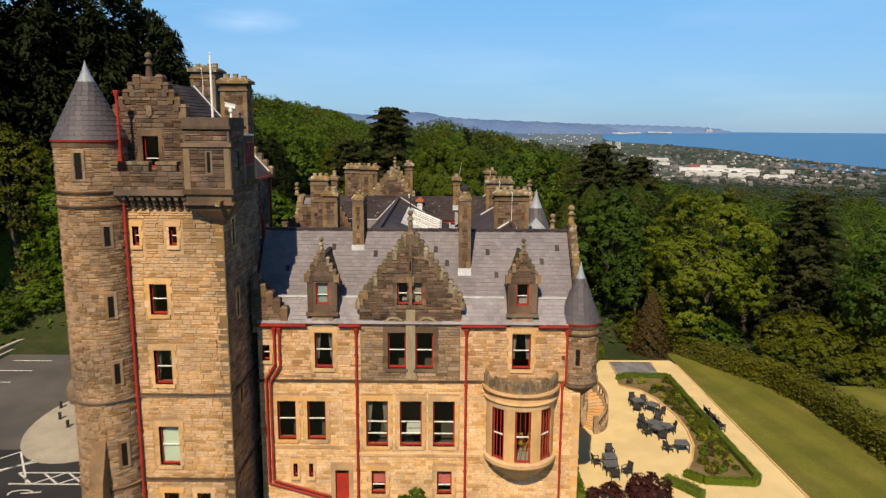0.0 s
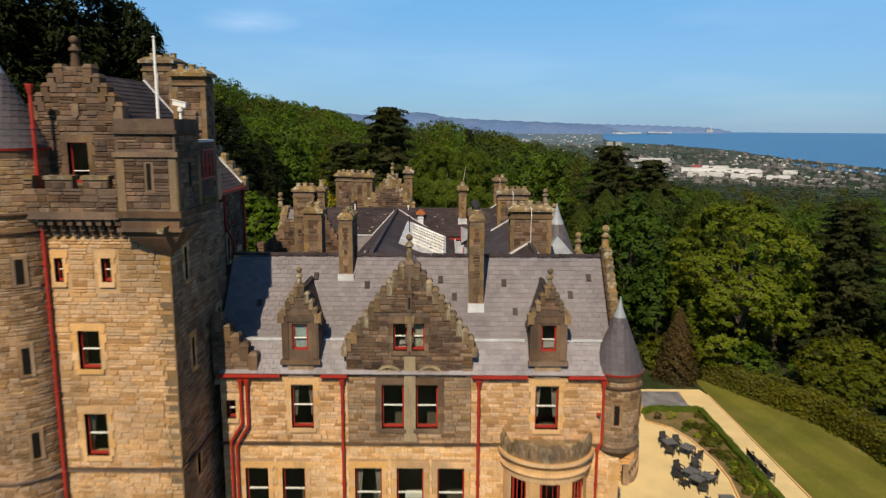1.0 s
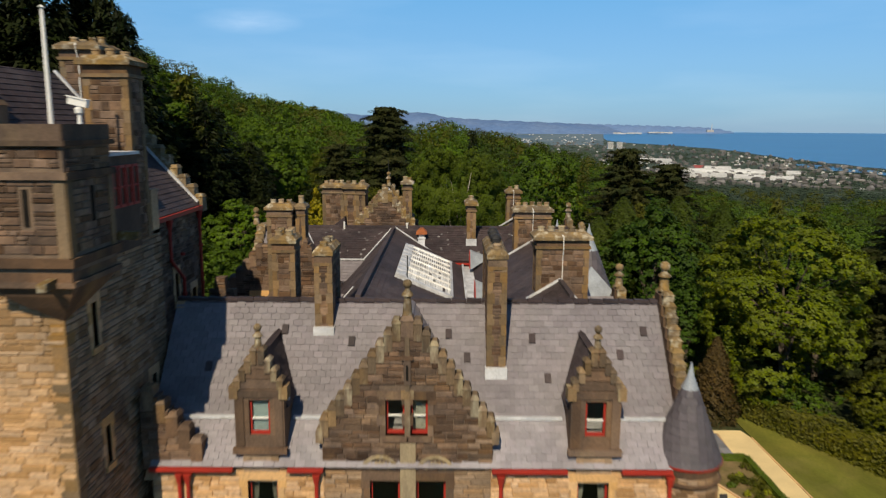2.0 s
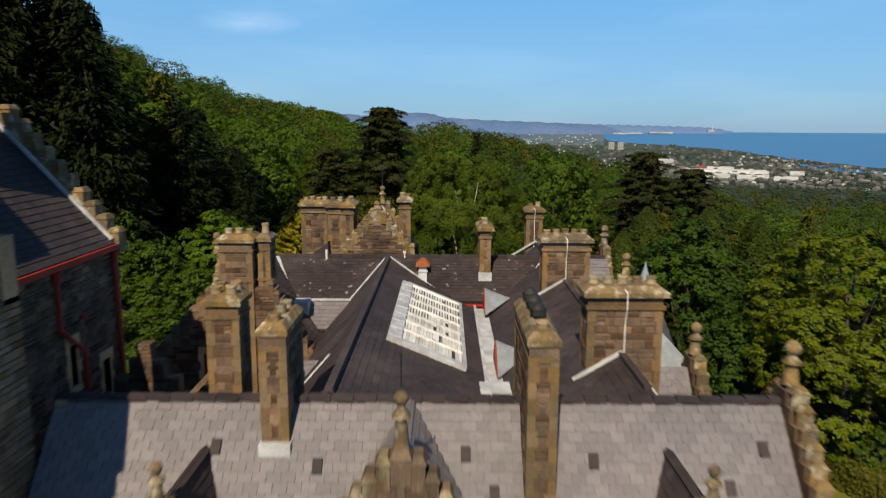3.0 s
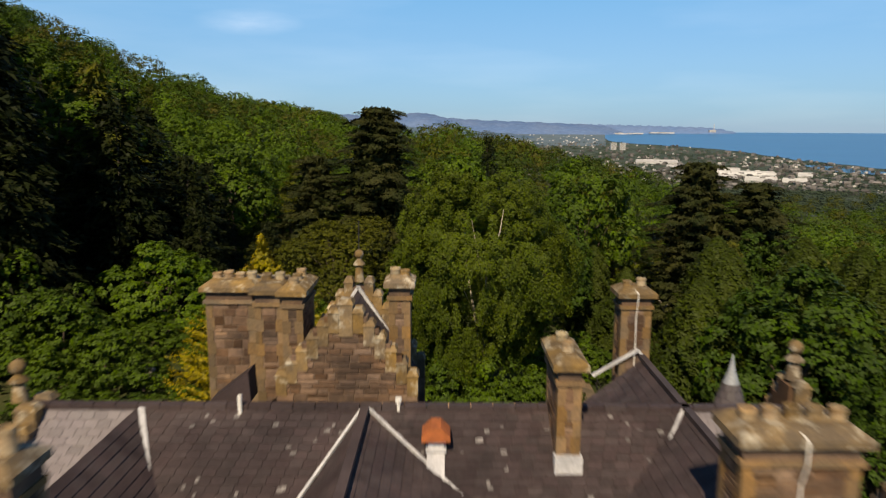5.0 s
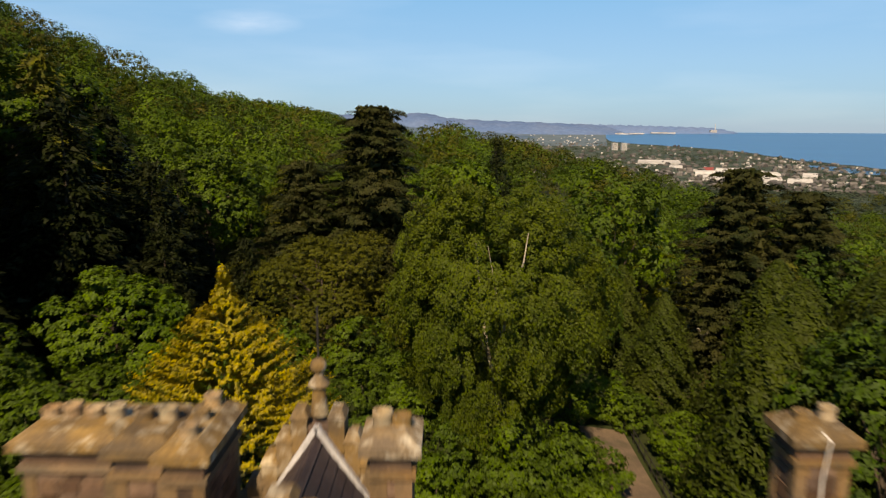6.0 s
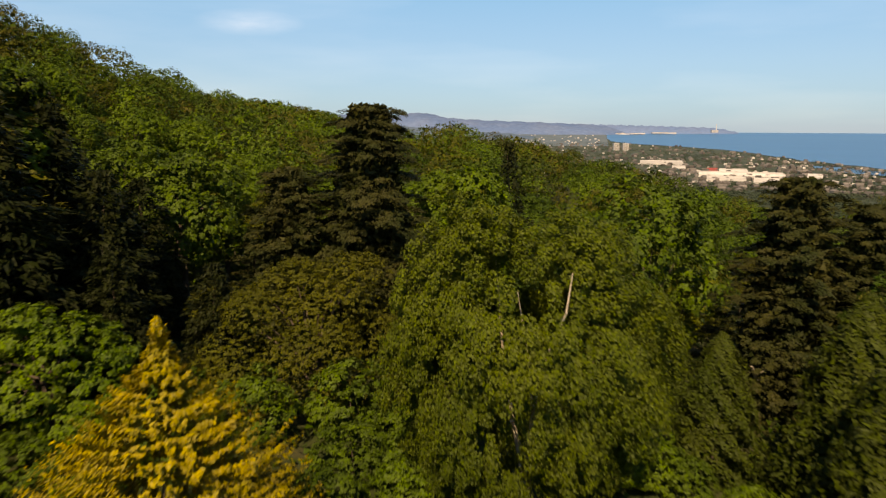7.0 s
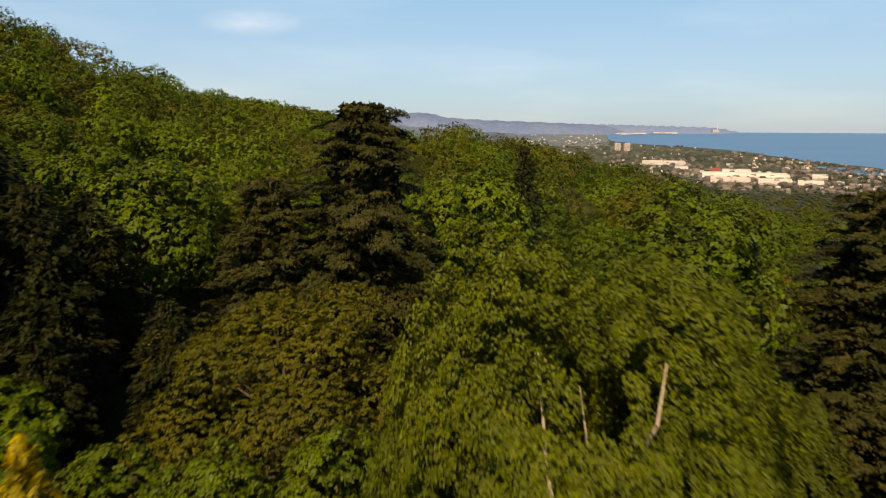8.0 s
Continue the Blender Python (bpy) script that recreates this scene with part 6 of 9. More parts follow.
crow(lg, -13.7, -11.0, 15.5, 18.6, 7, M_DARKDRESS, thick=0.6)
# gables that end the ranges towards the terrace
def side_gable(x, yc, half_w, z0, z1, n, fin=1.1):
    put = flat((x, 0, 0), (0, 1, 0), (1, 0, 0))
    lift, narrow = (z1 - z0) / n, half_w / n
    edge = [(half_w - narrow * i, z0 + lift * (i + k)) for i in range(n) for k in (0, 1)]
    outline = [(-half_w, T), (half_w, T)] + edge + [(-a, b) for a, b in edge[::-1]]
    made("end_gable", lambda bm: prism(bm, [put(yc + a, b, 0) for a, b in outline], (-0.45, 0, 0)), M_DARKDRESS, castle)
    crow(put, yc - half_w, yc - 0.2, z0, z1, n, thick=0.36)
    crow(put, yc + half_w, yc + 0.2, z0, z1, n, thick=0.36)
    finial(x - 0.2, yc, z1 + 0.1, fin, 0.19)


side_gable(8.07, 44.5, 4.1, 14.2, 18.9, 13, 1.15)
side_gable(7.9, 51.0, 2.5, 14.2, 17.6, 8)
side_gable(7.9, 61.0, 2.6, 14.6, 18.3, 8)
side_gable(7.95, 66.2, 3.2, 14.8, 18.95, 9)
put_w = flat((-13.4, 0, 0), (0, 1, 0), (-1, 0, 0))
crow(put_w, 62.2, 65.0, 15.5, 18.6, 7, thick=0.5)
crow(put_w, 68.2, 65.4, 15.5, 18.6, 7, thick=0.5)
finial(-13.6, 65.2, 18.7, 1.1, 0.2)

# ---- far gables by the big stack ----
fg = flat((0, 67.0, 0), (1, 0, 0), (0, -1, 0))
fgs = [(15.0, 18.5, -7.1, -2.9)] + [(18.5 + 0.42 * i, 18.92 + 0.42 * i, -7.0 + 0.34 * i, -3.0 - 0.34 * i) for i in range(5)]
v, f = backing(fg, fgs, [], 0.4)
raw("far_gable", v, f, M_DARKMORTAR, castle)
courses(dark, fg, fgs, (), random.Random(23))
crow(fg, -7.1, -5.2, 18.4, 20.7, 6, M_LICHEN, thick=0.45)
crow(fg, -2.9, -4.8, 18.4, 20.7, 6, M_LICHEN, thick=0.45)
made("gable_peak", lambda bm: steps(bm, fg, [(-5.0, 20.0, 20.95, 0.42)], 0.45), M_LICHEN, castle)
fb = flat((0, 70.2, 0), (1, 0, 0), (0, -1, 0))
made("far_gable_wall", lambda bm: prism(bm, [(-7.2, 70.2, 14), (-2.8, 70.2, 14), (-2.8, 70.2, 17.6), (-4.7, 70.2, 20.75), (-5.3, 70.2, 20.75), (-7.2, 70.2, 17.6)], (0, 0.45, 0)), M_DARKSTONE, castle)
crow(fb, -7.2, -5.2, 17.8, 20.9, 7, M_LICHEN, thick=0.45)
crow(fb, -2.8, -4.8, 17.8, 20.9, 7, M_LICHEN, thick=0.45)
finial(-5.0, 70.4, 20.9, 1.15, 0.15, rod=0.9)
for sx in (-1, 1):
    roof("far_gable_roof", [(-5.0, 67.3, 20.62), (-5.0 + sx * 2.0, 67.3, 17.9), (-5.0 + sx * 2.0, 70.1, 17.9), (-5.0, 70.1, 20.62)], M_DARKSLATE, darkslates, seed=50)
    flash((-5.0, 70.05, 20.8), (-5.0 + sx * 2.0, 70.05, 17.7), 0.14, 0.1)

# ---- dark stepped parapet and lead flat between the wing and the front stacks ----
sp = flat((0, 50.2, 0), (1, 0, 0), (0, -1, 0))
sps = [(12.0, 16.4, -12.6, -9.6), (16.4, 17.0, -12.6, -10.3), (17.0, 17.6, -12.0, -10.8), (17.6, 18.2, -11.7, -11.2)]
v, f = backing(sp, sps, [], 0.45)
raw("stepped_parapet", v, f, M_DARKDRESS, castle)
courses(dark, sp, sps, (), random.Random(27))
rk = flat((0, 47.4, 0), (1, 0, 0), (0, -1, 0))
rks = [(14.0, 15.3, -10.9, -8.1), (15.3, 15.9, -10.3, -8.1), (15.9, 16.5, -9.75, -8.1), (16.5, 17.1, -9.2, -8.1), (17.1, 17.7, -8.7, -8.1)]
v, f = backing(rk, rks, [], 0.4)
raw("raking_wall", v, f, M_DARKMORTAR, castle)
courses(dark, rk, rks, (), random.Random(29))
made("skew", lambda bm: beam(bm, (-11.0, 47.2, 15.2), (-8.1, 47.2, 18.3), 0.5, 0.16), M_DARKDRESS, castle)
roof("inner_slope", [(-7.2, 50.3, 15.6), (-5.6, 50.3, 15.6), (-5.6, 52.4, 16.9), (-7.2, 52.4, 16.9)], M_SLATE, slates, seed=45)
flash((-6.95, 49.6, 15.75), (-5.2, 51.0, 17.6), 0.09, 0.07)
made("lead_flat", lambda bm: box(bm, -12.6, -9.0, 45.5, 50.2, 15.6, 15.8), M_GREYLEAD, castle, "grey lead flat roof")
for x, y, z in ((-9.6, 42.55, 16.27), (-4.3, 43.2, 17.08), (-3.6, 42.6, 16.33), (-0.6, 43.4, 17.33), (0.1, 42.8, 16.58), (2.6, 43.3, 17.2), (3.1, 42.3, 15.96), (5.9, 42.9, 16.7), (6.9, 43.5, 17.45), (-6.9, 43.5, 17.45), (-1.0, 42.2, 15.84)):
    made("vent_slate", lambda bm: beam(bm, (x, y, z), (x, y + 0.24, z + 0.3), 0.24, 0.07), M_DARKSLATE, castle, "small dark roof vent")
rnd_l = random.Random(33)
for k in range(70):
    x, y = rnd_l.uniform(-9.2, 4.0), rnd_l.uniform(62.1, 64.9)
    z = 16.85 + (y - 61.9) * (RZ - 16.85) / 3.3 + 0.035
    made("lichen_patch", lambda bm: beam(bm, (x, y, z), (x, y + rnd_l.uniform(0.08, 0.2), z + 0.06), rnd_l.uniform(0.06, 0.16), 0.012), M_FLAGPALE, castle)


# ---- outer walls that close the building ----
def shell(bm):
    box(bm, 7.5, 8.0, 40.9, 72.0, T, 14.3)
    box(bm, -14.0, 8.0, 72.9, 73.4, T, 15.4)
    box(bm, -14.0, -13.5, 57.1, 72.9, T, 15.4)
    box(bm, -12.0, -11.5, 43.6, 57.0, T, 14.0)
    box(bm, -11.5, 7.5, 47.7, 48.2, T, 14.2)
    box(bm, -11.5, 0.2, 48.2, 57.0, 13.0, 13.3)


made("outer_wall", shell, M_STONE, castle)
made("rear_flat", lambda bm: box(bm, -13.5, 7.5, 69.0, 72.9, 14.9, 15.3), M_DARKSLATE, castle, "dark flat roof behind the far range")

tagged(part("quoin_work", Dressed.rest, M_QUOIN, wall_front), kind="stuff")
ashlar.flush("stonework", M_ASHLAR, wall_front)
rubble.flush("stonework", M_STONE, wall_front, lambda c: -4.9 > c.x > -9 and c.z > 9.5 and c.y < 40.6, 120)
stained_shaded.flush("stonework", M_MIDSTONE, wall_front)
tower_stones.flush("stonework", M_TOWER, wall_front)
turret_stones.flush("stonework", M_TURRET, wall_front)
dark.flush("stonework", M_DARKSTONE, wall_front, lambda c: -5 < c.x < 1 and c.z > 13.2 and c.y < 40.6, 170)
front_roof_ob = [o for o in castle.children if o.name == "front_roof"][0]
slates.flush("slating", M_SLATE, front_roof_ob, lambda c: -6.5 < c.x < 3 and 42.9 < c.y < 44.4, 280, "slate")
darkslates.flush("slating", M_DARKSLATE, front_roof_ob)
paleslates.flush("slating", M_PALESLATE, front_roof_ob)
# ---- trees ----
def unit(v):
    return v / np.maximum(np.linalg.norm(v, axis=1, keepdims=True), 1e-6)


def leaves(c, n, long, wide, rng, along=None):
    """Pointed leaf sprays at c, facing n; along: the way they point."""
    m = len(c)
    n = unit(n)
    a = rng.normal(size=(m, 3)) if along is None else along + 0.25 * rng.normal(size=(m, 3))
    a = unit(a - n * np.sum(a * n, 1, keepdims=True))
    b = np.cross(n, a)
    s = rng.uniform(0.65, 1.3, (m, 1))
    a, b = a * s * long / 2, b * s * wide / 2
    skew = rng.uniform(-0.4, 0.4, (m, 1))
    return np.stack([c - a * 0.7 + b, c - a * (0.7 + skew) - b, c + a], 1).reshape(-1, 3)


def leaf_index(n):
    return np.arange(3 * n).reshape(-1, 3)


def broad_crown(rng, H, R, count, leaf, base=0.22, clumps=34, lobes=17):
    """Leaves on clumps that cover a dozen or more uneven lobes of the crown."""
    k = np.arange(lobes) + 0.5
    el, az = np.arcsin(1 - 1.55 * k / lobes), k * 2.39996 + rng.uniform(0, 6)
    d = np.stack([np.cos(el) * np.cos(az), np.cos(el) * np.sin(az), np.sin(el)], 1) + rng.normal(0, 0.16, (lobes, 3))
    d = unit(d)
    zc, hz = H * (base + (1 - base) * 0.46), H * (1 - base) * 0.54
    lop = 1 + 0.16 * np.sin(az * 2 + rng.uniform(0, 6)) + rng.uniform(-0.16, 0.16, lobes)
    lr = rng.uniform(0.33, 0.48, lobes) * R * (17 / lobes) ** 0.3
    cen = d * (1 - lr[:, None] / R) * np.array([[R, R, hz]]) * lop[:, None] + np.array([[0, 0, zc]])
    # clumps over each lobe's outer side
    which = rng.choice(lobes, clumps * 11, p=lr ** 2 / np.sum(lr ** 2))
    cd = unit(rng.normal(size=(len(which), 3)) + 0.9 * d[which] + np.array([[0, 0, 0.35]]))
    cc = cen[which] + cd * lr[which][:, None] * rng.uniform(0.78, 1.0, (len(which), 1)) * np.array([[1, 1, 0.9]])
    cr = rng.uniform(0.55, 1.0, len(which)) * R * 0.68 / math.sqrt(clumps)
    pick = rng.choice(len(which), count, p=cr ** 2 / np.sum(cr ** 2))
    dirs = unit(rng.normal(size=(count, 3)) + np.array([[0, 0, 0.5]]) + cd[pick] * 0.8)
    pos = cc[pick] + dirs * cr[pick][:, None] * rng.uniform(0.1, 1.25, (count, 1)) * np.array([[1.15, 1.15, 0.8]])
    nor = dirs * 0.5 + cd[pick] * 0.85 + 0.3 * rng.normal(size=(count, 3)) + np.array([[0, 0, 0.25]])
    return leaves(pos, nor, leaf, leaf * 0.66, rng), cen, lr


def cedar_crown(rng, H, profile, count, leaf):
    """A cedar: flat shelves of sprays one above another under a broad flat top."""
    rows = []
    z = 0.05 * H
    while z < 0.985 * H:
        R = float(np.interp(z / H, [p[0] for p in profile], [p[1] for p in profile]))
        n = 4 + int(R * 0.55)
        a0 = rng.uniform(0, 6.28)
        for j in range(n):
            rows.append((z + rng.normal(0, 0.22), a0 + 6.283 * j / n + rng.normal(0, 0.2), R * rng.uniform(0.68, 1.14)))
        z += rng.uniform(1.35, 1.9) * (1 if z < 0.72 * H else 0.6)
    b = np.array(rows)
    # flat tufts of needles strung along each bough, dark air between the shelves
    tufts = count // 64
    p = b[:, 2] ** 0.95
    pick = rng.choice(len(b), tufts, p=p / p.sum())
    s = rng.uniform(0.10, 1.0, tufts) ** 0.5
    z, a, L = b[pick, 0], b[pick, 1], b[pick, 2]
    side = rng.uniform(-1, 1, tufts) * 0.30 * L * np.sin(np.clip(s, 0.1, 0.97) * 3.1) ** 0.7
    ca, sa = np.cos(a), np.sin(a)
    r = s * L
    zz = z + 0.12 * L * np.sin(s * 2.6) - 0.10 * np.abs(side) - 0.12 * r * s + rng.normal(0, 0.06, tufts)
    hub = np.stack([ca * r - sa * side, sa * r + ca * side, zz], 1)
    size = rng.uniform(0.55, 1.15, tufts)
    k = rng.integers(0, tufts, count)
    u, v, w = rng.uniform(-1, 1, count), rng.normal(0, 0.34, count), rng.normal(0, 1, count)
    fw, sd = size[k] * u, size[k] * v * (1.15 - 0.6 * np.clip(u, 0, 1))
    drop = size[k] * (0.05 * u - 0.22 * u * u - 0.45 * v * v) + 0.06 * w
    pos = hub[k] + np.stack([ca[k] * fw - sa[k] * sd, sa[k] * fw + ca[k] * sd, drop], 1)
    nor = np.stack([ca[k] * (0.45 + 0.4 * u), sa[k] * (0.45 + 0.4 * u), np.ones(count)], 1) + 0.4 * rng.normal(size=(count, 3))
    along = np.stack([ca[k], sa[k], 0.12 - 0.3 * u], 1)
    # inner twigs that close the crown
    m = count // 7
    t = rng.uniform(0.04, 0.97, m)
    R = np.interp(t, [p[0] for p in profile], [p[1] for p in profile]) * 0.5 * np.sqrt(rng.uniform(0, 1, m))
    a = rng.uniform(0, 6.283, m)
    core = leaves(np.stack([R * np.cos(a), R * np.sin(a), t * H], 1), rng.normal(size=(m, 3)), leaf * 2.2, leaf * 1.3, rng)
    return np.concatenate([leaves(pos, nor, leaf, leaf * 0.42, rng, along), core])


def plume_crown(rng, H, R, plumes, per, leaf):
    """A golden cypress: tapering plumes that sweep outwards and turn up, dark gaps between."""
    t = 1 - np.sqrt(rng.uniform(0.0, 1.0, plumes))
    t = np.concatenate([t, rng.uniform(0.72, 1.0, plumes // 9)])
    n = len(t)
    a = rng.uniform(0, 6.283, n)
    Rc = R * np.interp(t, [0, 0.25, 0.47, 0.75, 0.86, 0.93, 1.0], [1.0, 0.90, 0.74, 0.36, 0.13, 0.05, 0.015]) * rng.uniform(0.88, 1.12, n)
    L = np.clip(0.52 * Rc, 0.45, 2.9) * rng.uniform(0.8, 1.25, n)
    s = np.linspace(0, 1, per)[None] + rng.normal(0, 0.03, (n, per))
    wide = (0.08 + 0.22 * np.sin(np.clip(s, 0, 1) * 2.7)) * np.clip(L, 0.7, 2.0)[:, None] * 0.30
    r = (Rc - L)[:, None] + L[:, None] * s
    side = rng.normal(0, 0.42, (n, per)) * wide
    twist = rng.normal(0, 0.35, n)[:, None] * L[:, None] * s
    z = t[:, None] * H + L[:, None] * (-0.05 + 0.40 * s * s + 0.06 * s) - 0.35 * np.abs(side) + rng.normal(0, 0.05, (n, per))
    z = z + np.maximum(0, t[:, None] - 0.8) * 2.0 * s
    ca, sa = np.cos(a)[:, None], np.sin(a)[:, None]
    w = side + twist
    pos = np.stack([ca * r - sa * w, sa * r + ca * w, z], -1).reshape(-1, 3)
    nor = np.stack([ca + 0 * s, sa + 0 * s, 1.2 + 0 * s], -1).reshape(-1, 3) + 0.3 * rng.normal(size=(n * per, 3))
    along = np.stack([ca + 0 * s, sa + 0 * s, 0.1 + 0.7 * s], -1).reshape(-1, 3)
    return leaves(pos, nor, leaf, leaf * 0.36, rng, along)


def tier_crown(rng, H, R, count, leaf, tiers=16, shape=1.0, droop=0.15, base=0.08, width=0.28, tip_up=0.0, blunt=0.0, spread_z=None):
    """A conifer: whorls of spreading boughs clothed with flat sprays."""
    boughs = []
    for k in range(tiers):
        t = (k + rng.uniform(-0.3, 0.3)) / tiers
        t = min(max(t, 0), 0.985)
        nb = max(4, int(9 * (1 - 0.5 * t)))
        for j in range(nb):
            L = R * (blunt + (1 - blunt) * (1 - t) ** shape) * rng.uniform(0.6, 1.12) + 0.35
            boughs.append((base * H + t * (1 - base) * H, 2 * math.pi * (j + rng.uniform(-0.4, 0.4)) / nb + k * 0.7, L))
    b = np.array(boughs)
    p = b[:, 2] ** 1.15
    pick = rng.choice(len(b), count, p=p / p.sum())
    s = rng.uniform(0.12, 1.0, count) ** 0.65
    z, a, L = b[pick, 0], b[pick, 1], b[pick, 2]
    side = rng.normal(0, 1, count) * width * L * (1.1 - s) * (0.4 + s)
    ca, sa = np.cos(a), np.sin(a)
    r = s * L
    zz = z - droop * r + tip_up * r * s + rng.normal(0, spread_z or 0.10 + 0.02 * R, count)
    pos = np.stack([ca * r - sa * side, sa * r + ca * side, zz], 1)
    nor = np.stack([ca * 0.35, sa * 0.35, np.ones(count)], 1) + 0.4 * rng.normal(size=(count, 3))
    along = np.stack([ca, sa, -droop * 2 * np.ones(count) + tip_up], 1)
    # leader
    k = max(20, count // 60)
    top = np.stack([rng.normal(0, 0.3, k), rng.normal(0, 0.3, k), H * rng.uniform(0.9, 1.0, k)], 1)
    co = leaves(pos, nor, leaf, leaf * 0.42, rng, along)
    co2 = leaves(top, rng.normal(size=(k, 3)), leaf, leaf * 0.4, rng, np.tile([[0, 0, 1.0]], (k, 1)))
    return np.concatenate([co, co2])


def column_crown(rng, H, R, count, leaf, power=1.6, up=0.7, wave=0.22):
    """A dense cypress: upswept sprays over a bulging column."""
    t = rng.uniform(0.0, 1.0, count)
    a = rng.uniform(0, 2 * math.pi, count)
    lobes = 1 + wave * np.sin(a * 5 + t * 9) * np.cos(t * 21 + a * 2) + 0.1 * np.sin(a * 11 + t * 33)
    r = R * (1 - t ** power) ** 0.8 * lobes * rng.uniform(0.72, 1.03, count) + 0.1
    pos = np.stack([r * np.cos(a), r * np.sin(a), t * H], 1)
    nor = np.stack([np.cos(a), np.sin(a), 0.45 + 0 * a], 1) + 0.45 * rng.normal(size=(count, 3))
    along = np.stack([np.cos(a) * 0.7, np.sin(a) * 0.7, up + 0 * a], 1)
    return leaves(pos, nor, leaf, leaf * 0.45, rng, along)


def weeping_crown(rng, H, R, tufts, per, leaf):
    """Birch: hanging tufts on the boughs of an uneven crown with several leaders, dark gaps between."""
    lobes = 36
    k = np.arange(lobes) + 0.5
    el, az = np.arcsin(0.99 - 1.82 * k / lobes), k * 2.39996 + 0.4
    ld = unit(np.stack([np.cos(el) * np.cos(az), np.cos(el) * np.sin(az), np.sin(el)], 1) + rng.normal(0, 0.12, (lobes, 3)))
    which = rng.integers(0, lobes, tufts)
    spread = rng.normal(0, 0.17, (tufts, 3))
    d = unit(ld[which] + spread)
    reach = rng.uniform(0.74, 1.08, lobes)[which] * (1 - 0.55 * np.linalg.norm(spread, axis=1)) * rng.uniform(0.80, 1.04, tufts) * (1 + 0.3 * np.clip(d[:, 2] - 0.6, 0, 0.4))
    hub = d * np.array([[R, R, H * 0.46]]) * reach[:, None] + np.array([[0, 0, H * 0.54]])
    # long falls on the flanks, short upright sprays round the leaders
    high = np.clip((hub[:, 2] / H - 0.55) / 0.4, 0, 1)
    long = rng.uniform(0.7, 1.8, tufts) * (1.2 - 0.6 * high)
    wide = rng.uniform(0.26, 0.62, tufts)
    i = np.repeat(np.arange(tufts), per)
    n = len(i)
    u = rng.uniform(0, 1, n)
    a = rng.uniform(0, 6.283, n)
    r = wide[i] * np.sin(np.clip(0.25 + 2.75 * u, 0, 3.1)) ** 0.6 * rng.uniform(0.55, 1.1, n)
    out = np.stack([np.cos(a), np.sin(a), 0 * a], 1)
    pos = hub[i] + out * r[:, None] + np.stack([0 * u, 0 * u, (0.15 - u) * long[i]], 1) + d[i] * np.array([[1, 1, 0]]) * (0.25 * np.sin(u * 2.2))[:, None]
    nor = out * 0.55 + d[i] * 0.6 + np.array([[0, 0, 0.55]]) * (1 - u)[:, None] + 0.4 * rng.normal(size=(n, 3))
    along = np.array([[0, 0, -1.0]]) + 0.8 * rng.normal(size=(n, 3))
    return leaves(pos, nor, leaf, leaf * 0.62, rng, along), hub


def trunk_mesh(bm, H, r, limbs, rnd, top=0.8, lean=0.0):
    def cone(p, q, ra, rb, n=8):
        p, q = Vector(p), Vector(q)
        m = (q - p).to_track_quat("Z", "Y").to_matrix()
        rings = [[bm.verts.new(c + m @ Vector((rr * math.cos(2 * math.pi * k / n), rr * math.sin(2 * math.pi * k / n), 0))) for k in range(n)] for c, rr in ((p, ra), (q, rb))]
        for k in range(n):
            bm.faces.new((rings[0][k], rings[0][(k + 1) % n], rings[1][(k + 1) % n], rings[1][k]))
    pts = [Vector((lean * H * t * t + 0.02 * H * math.sin(5 * t), 0.015 * H * math.sin(7 * t), H * top * t - 0.4)) for t in (0, 0.25, 0.5, 0.75, 1)]
    for i in range(4):
        cone(pts[i], pts[i + 1], r * (1 - 0.22 * i), r * (1 - 0.22 * (i + 1)))
    for e in limbs:
        k = rnd.choice((1, 1, 2, 2, 3))
        p = pts[k].lerp(pts[min(k + 1, 4)], rnd.random())
        mid = p.lerp(Vector(e), 0.5) + Vector((0, 0, 0.06 * H))
        cone(p, mid, r * 0.34, r * 0.18, 6)
        cone(mid, e, r * 0.18, r * 0.05, 6)


PROTO = {}


def proto(key, co, leafmat, barkmat, H, r, limbs=(), top=0.75, seed=0):
    """Meshes for one model of tree: (crown, trunk)."""
    crown = bpy.data.meshes.new("crown")
    n = len(co) // 3
    crown.vertices.add(3 * n)
    crown.vertices.foreach_set("co", np.ascontiguousarray(co, dtype=np.float32).ravel())
    crown.loops.add(3 * n)
    crown.loops.foreach_set("vertex_index", np.arange(3 * n, dtype=np.int32))
    crown.polygons.add(n)
    crown.polygons.foreach_set("loop_start", np.arange(0, 3 * n, 3, dtype=np.int32))
    crown.update(calc_edges=True)
    crown.materials.append(leafmat)
    bm = bmesh.new()
    trunk_mesh(bm, H, r, limbs, random.Random(seed), top)
    tk = bpy.data.meshes.new("trunk")
    bm.to_mesh(tk)
    bm.free()
    tk.materials.append(barkmat)
    PROTO[key] = (crown, tk)


def plant(key, x, y, label, scale=(1, 1, 1), turn=0.0, z=None, group="", kind_name="tree"):
    z = float(height(x, y)) if z is None else z
    t = new(kind_name)
    t.location, t.rotation_euler, t.scale = (x, y, z - 0.15), (0, 0, turn), scale
    tagged(t, label, "tree", group)
    for nm, me in zip(("crown", "trunk"), PROTO[key]):
        o = new(nm, me)
        o.parent = t
    return t


def rg(k):
    return np.random.default_rng(k)


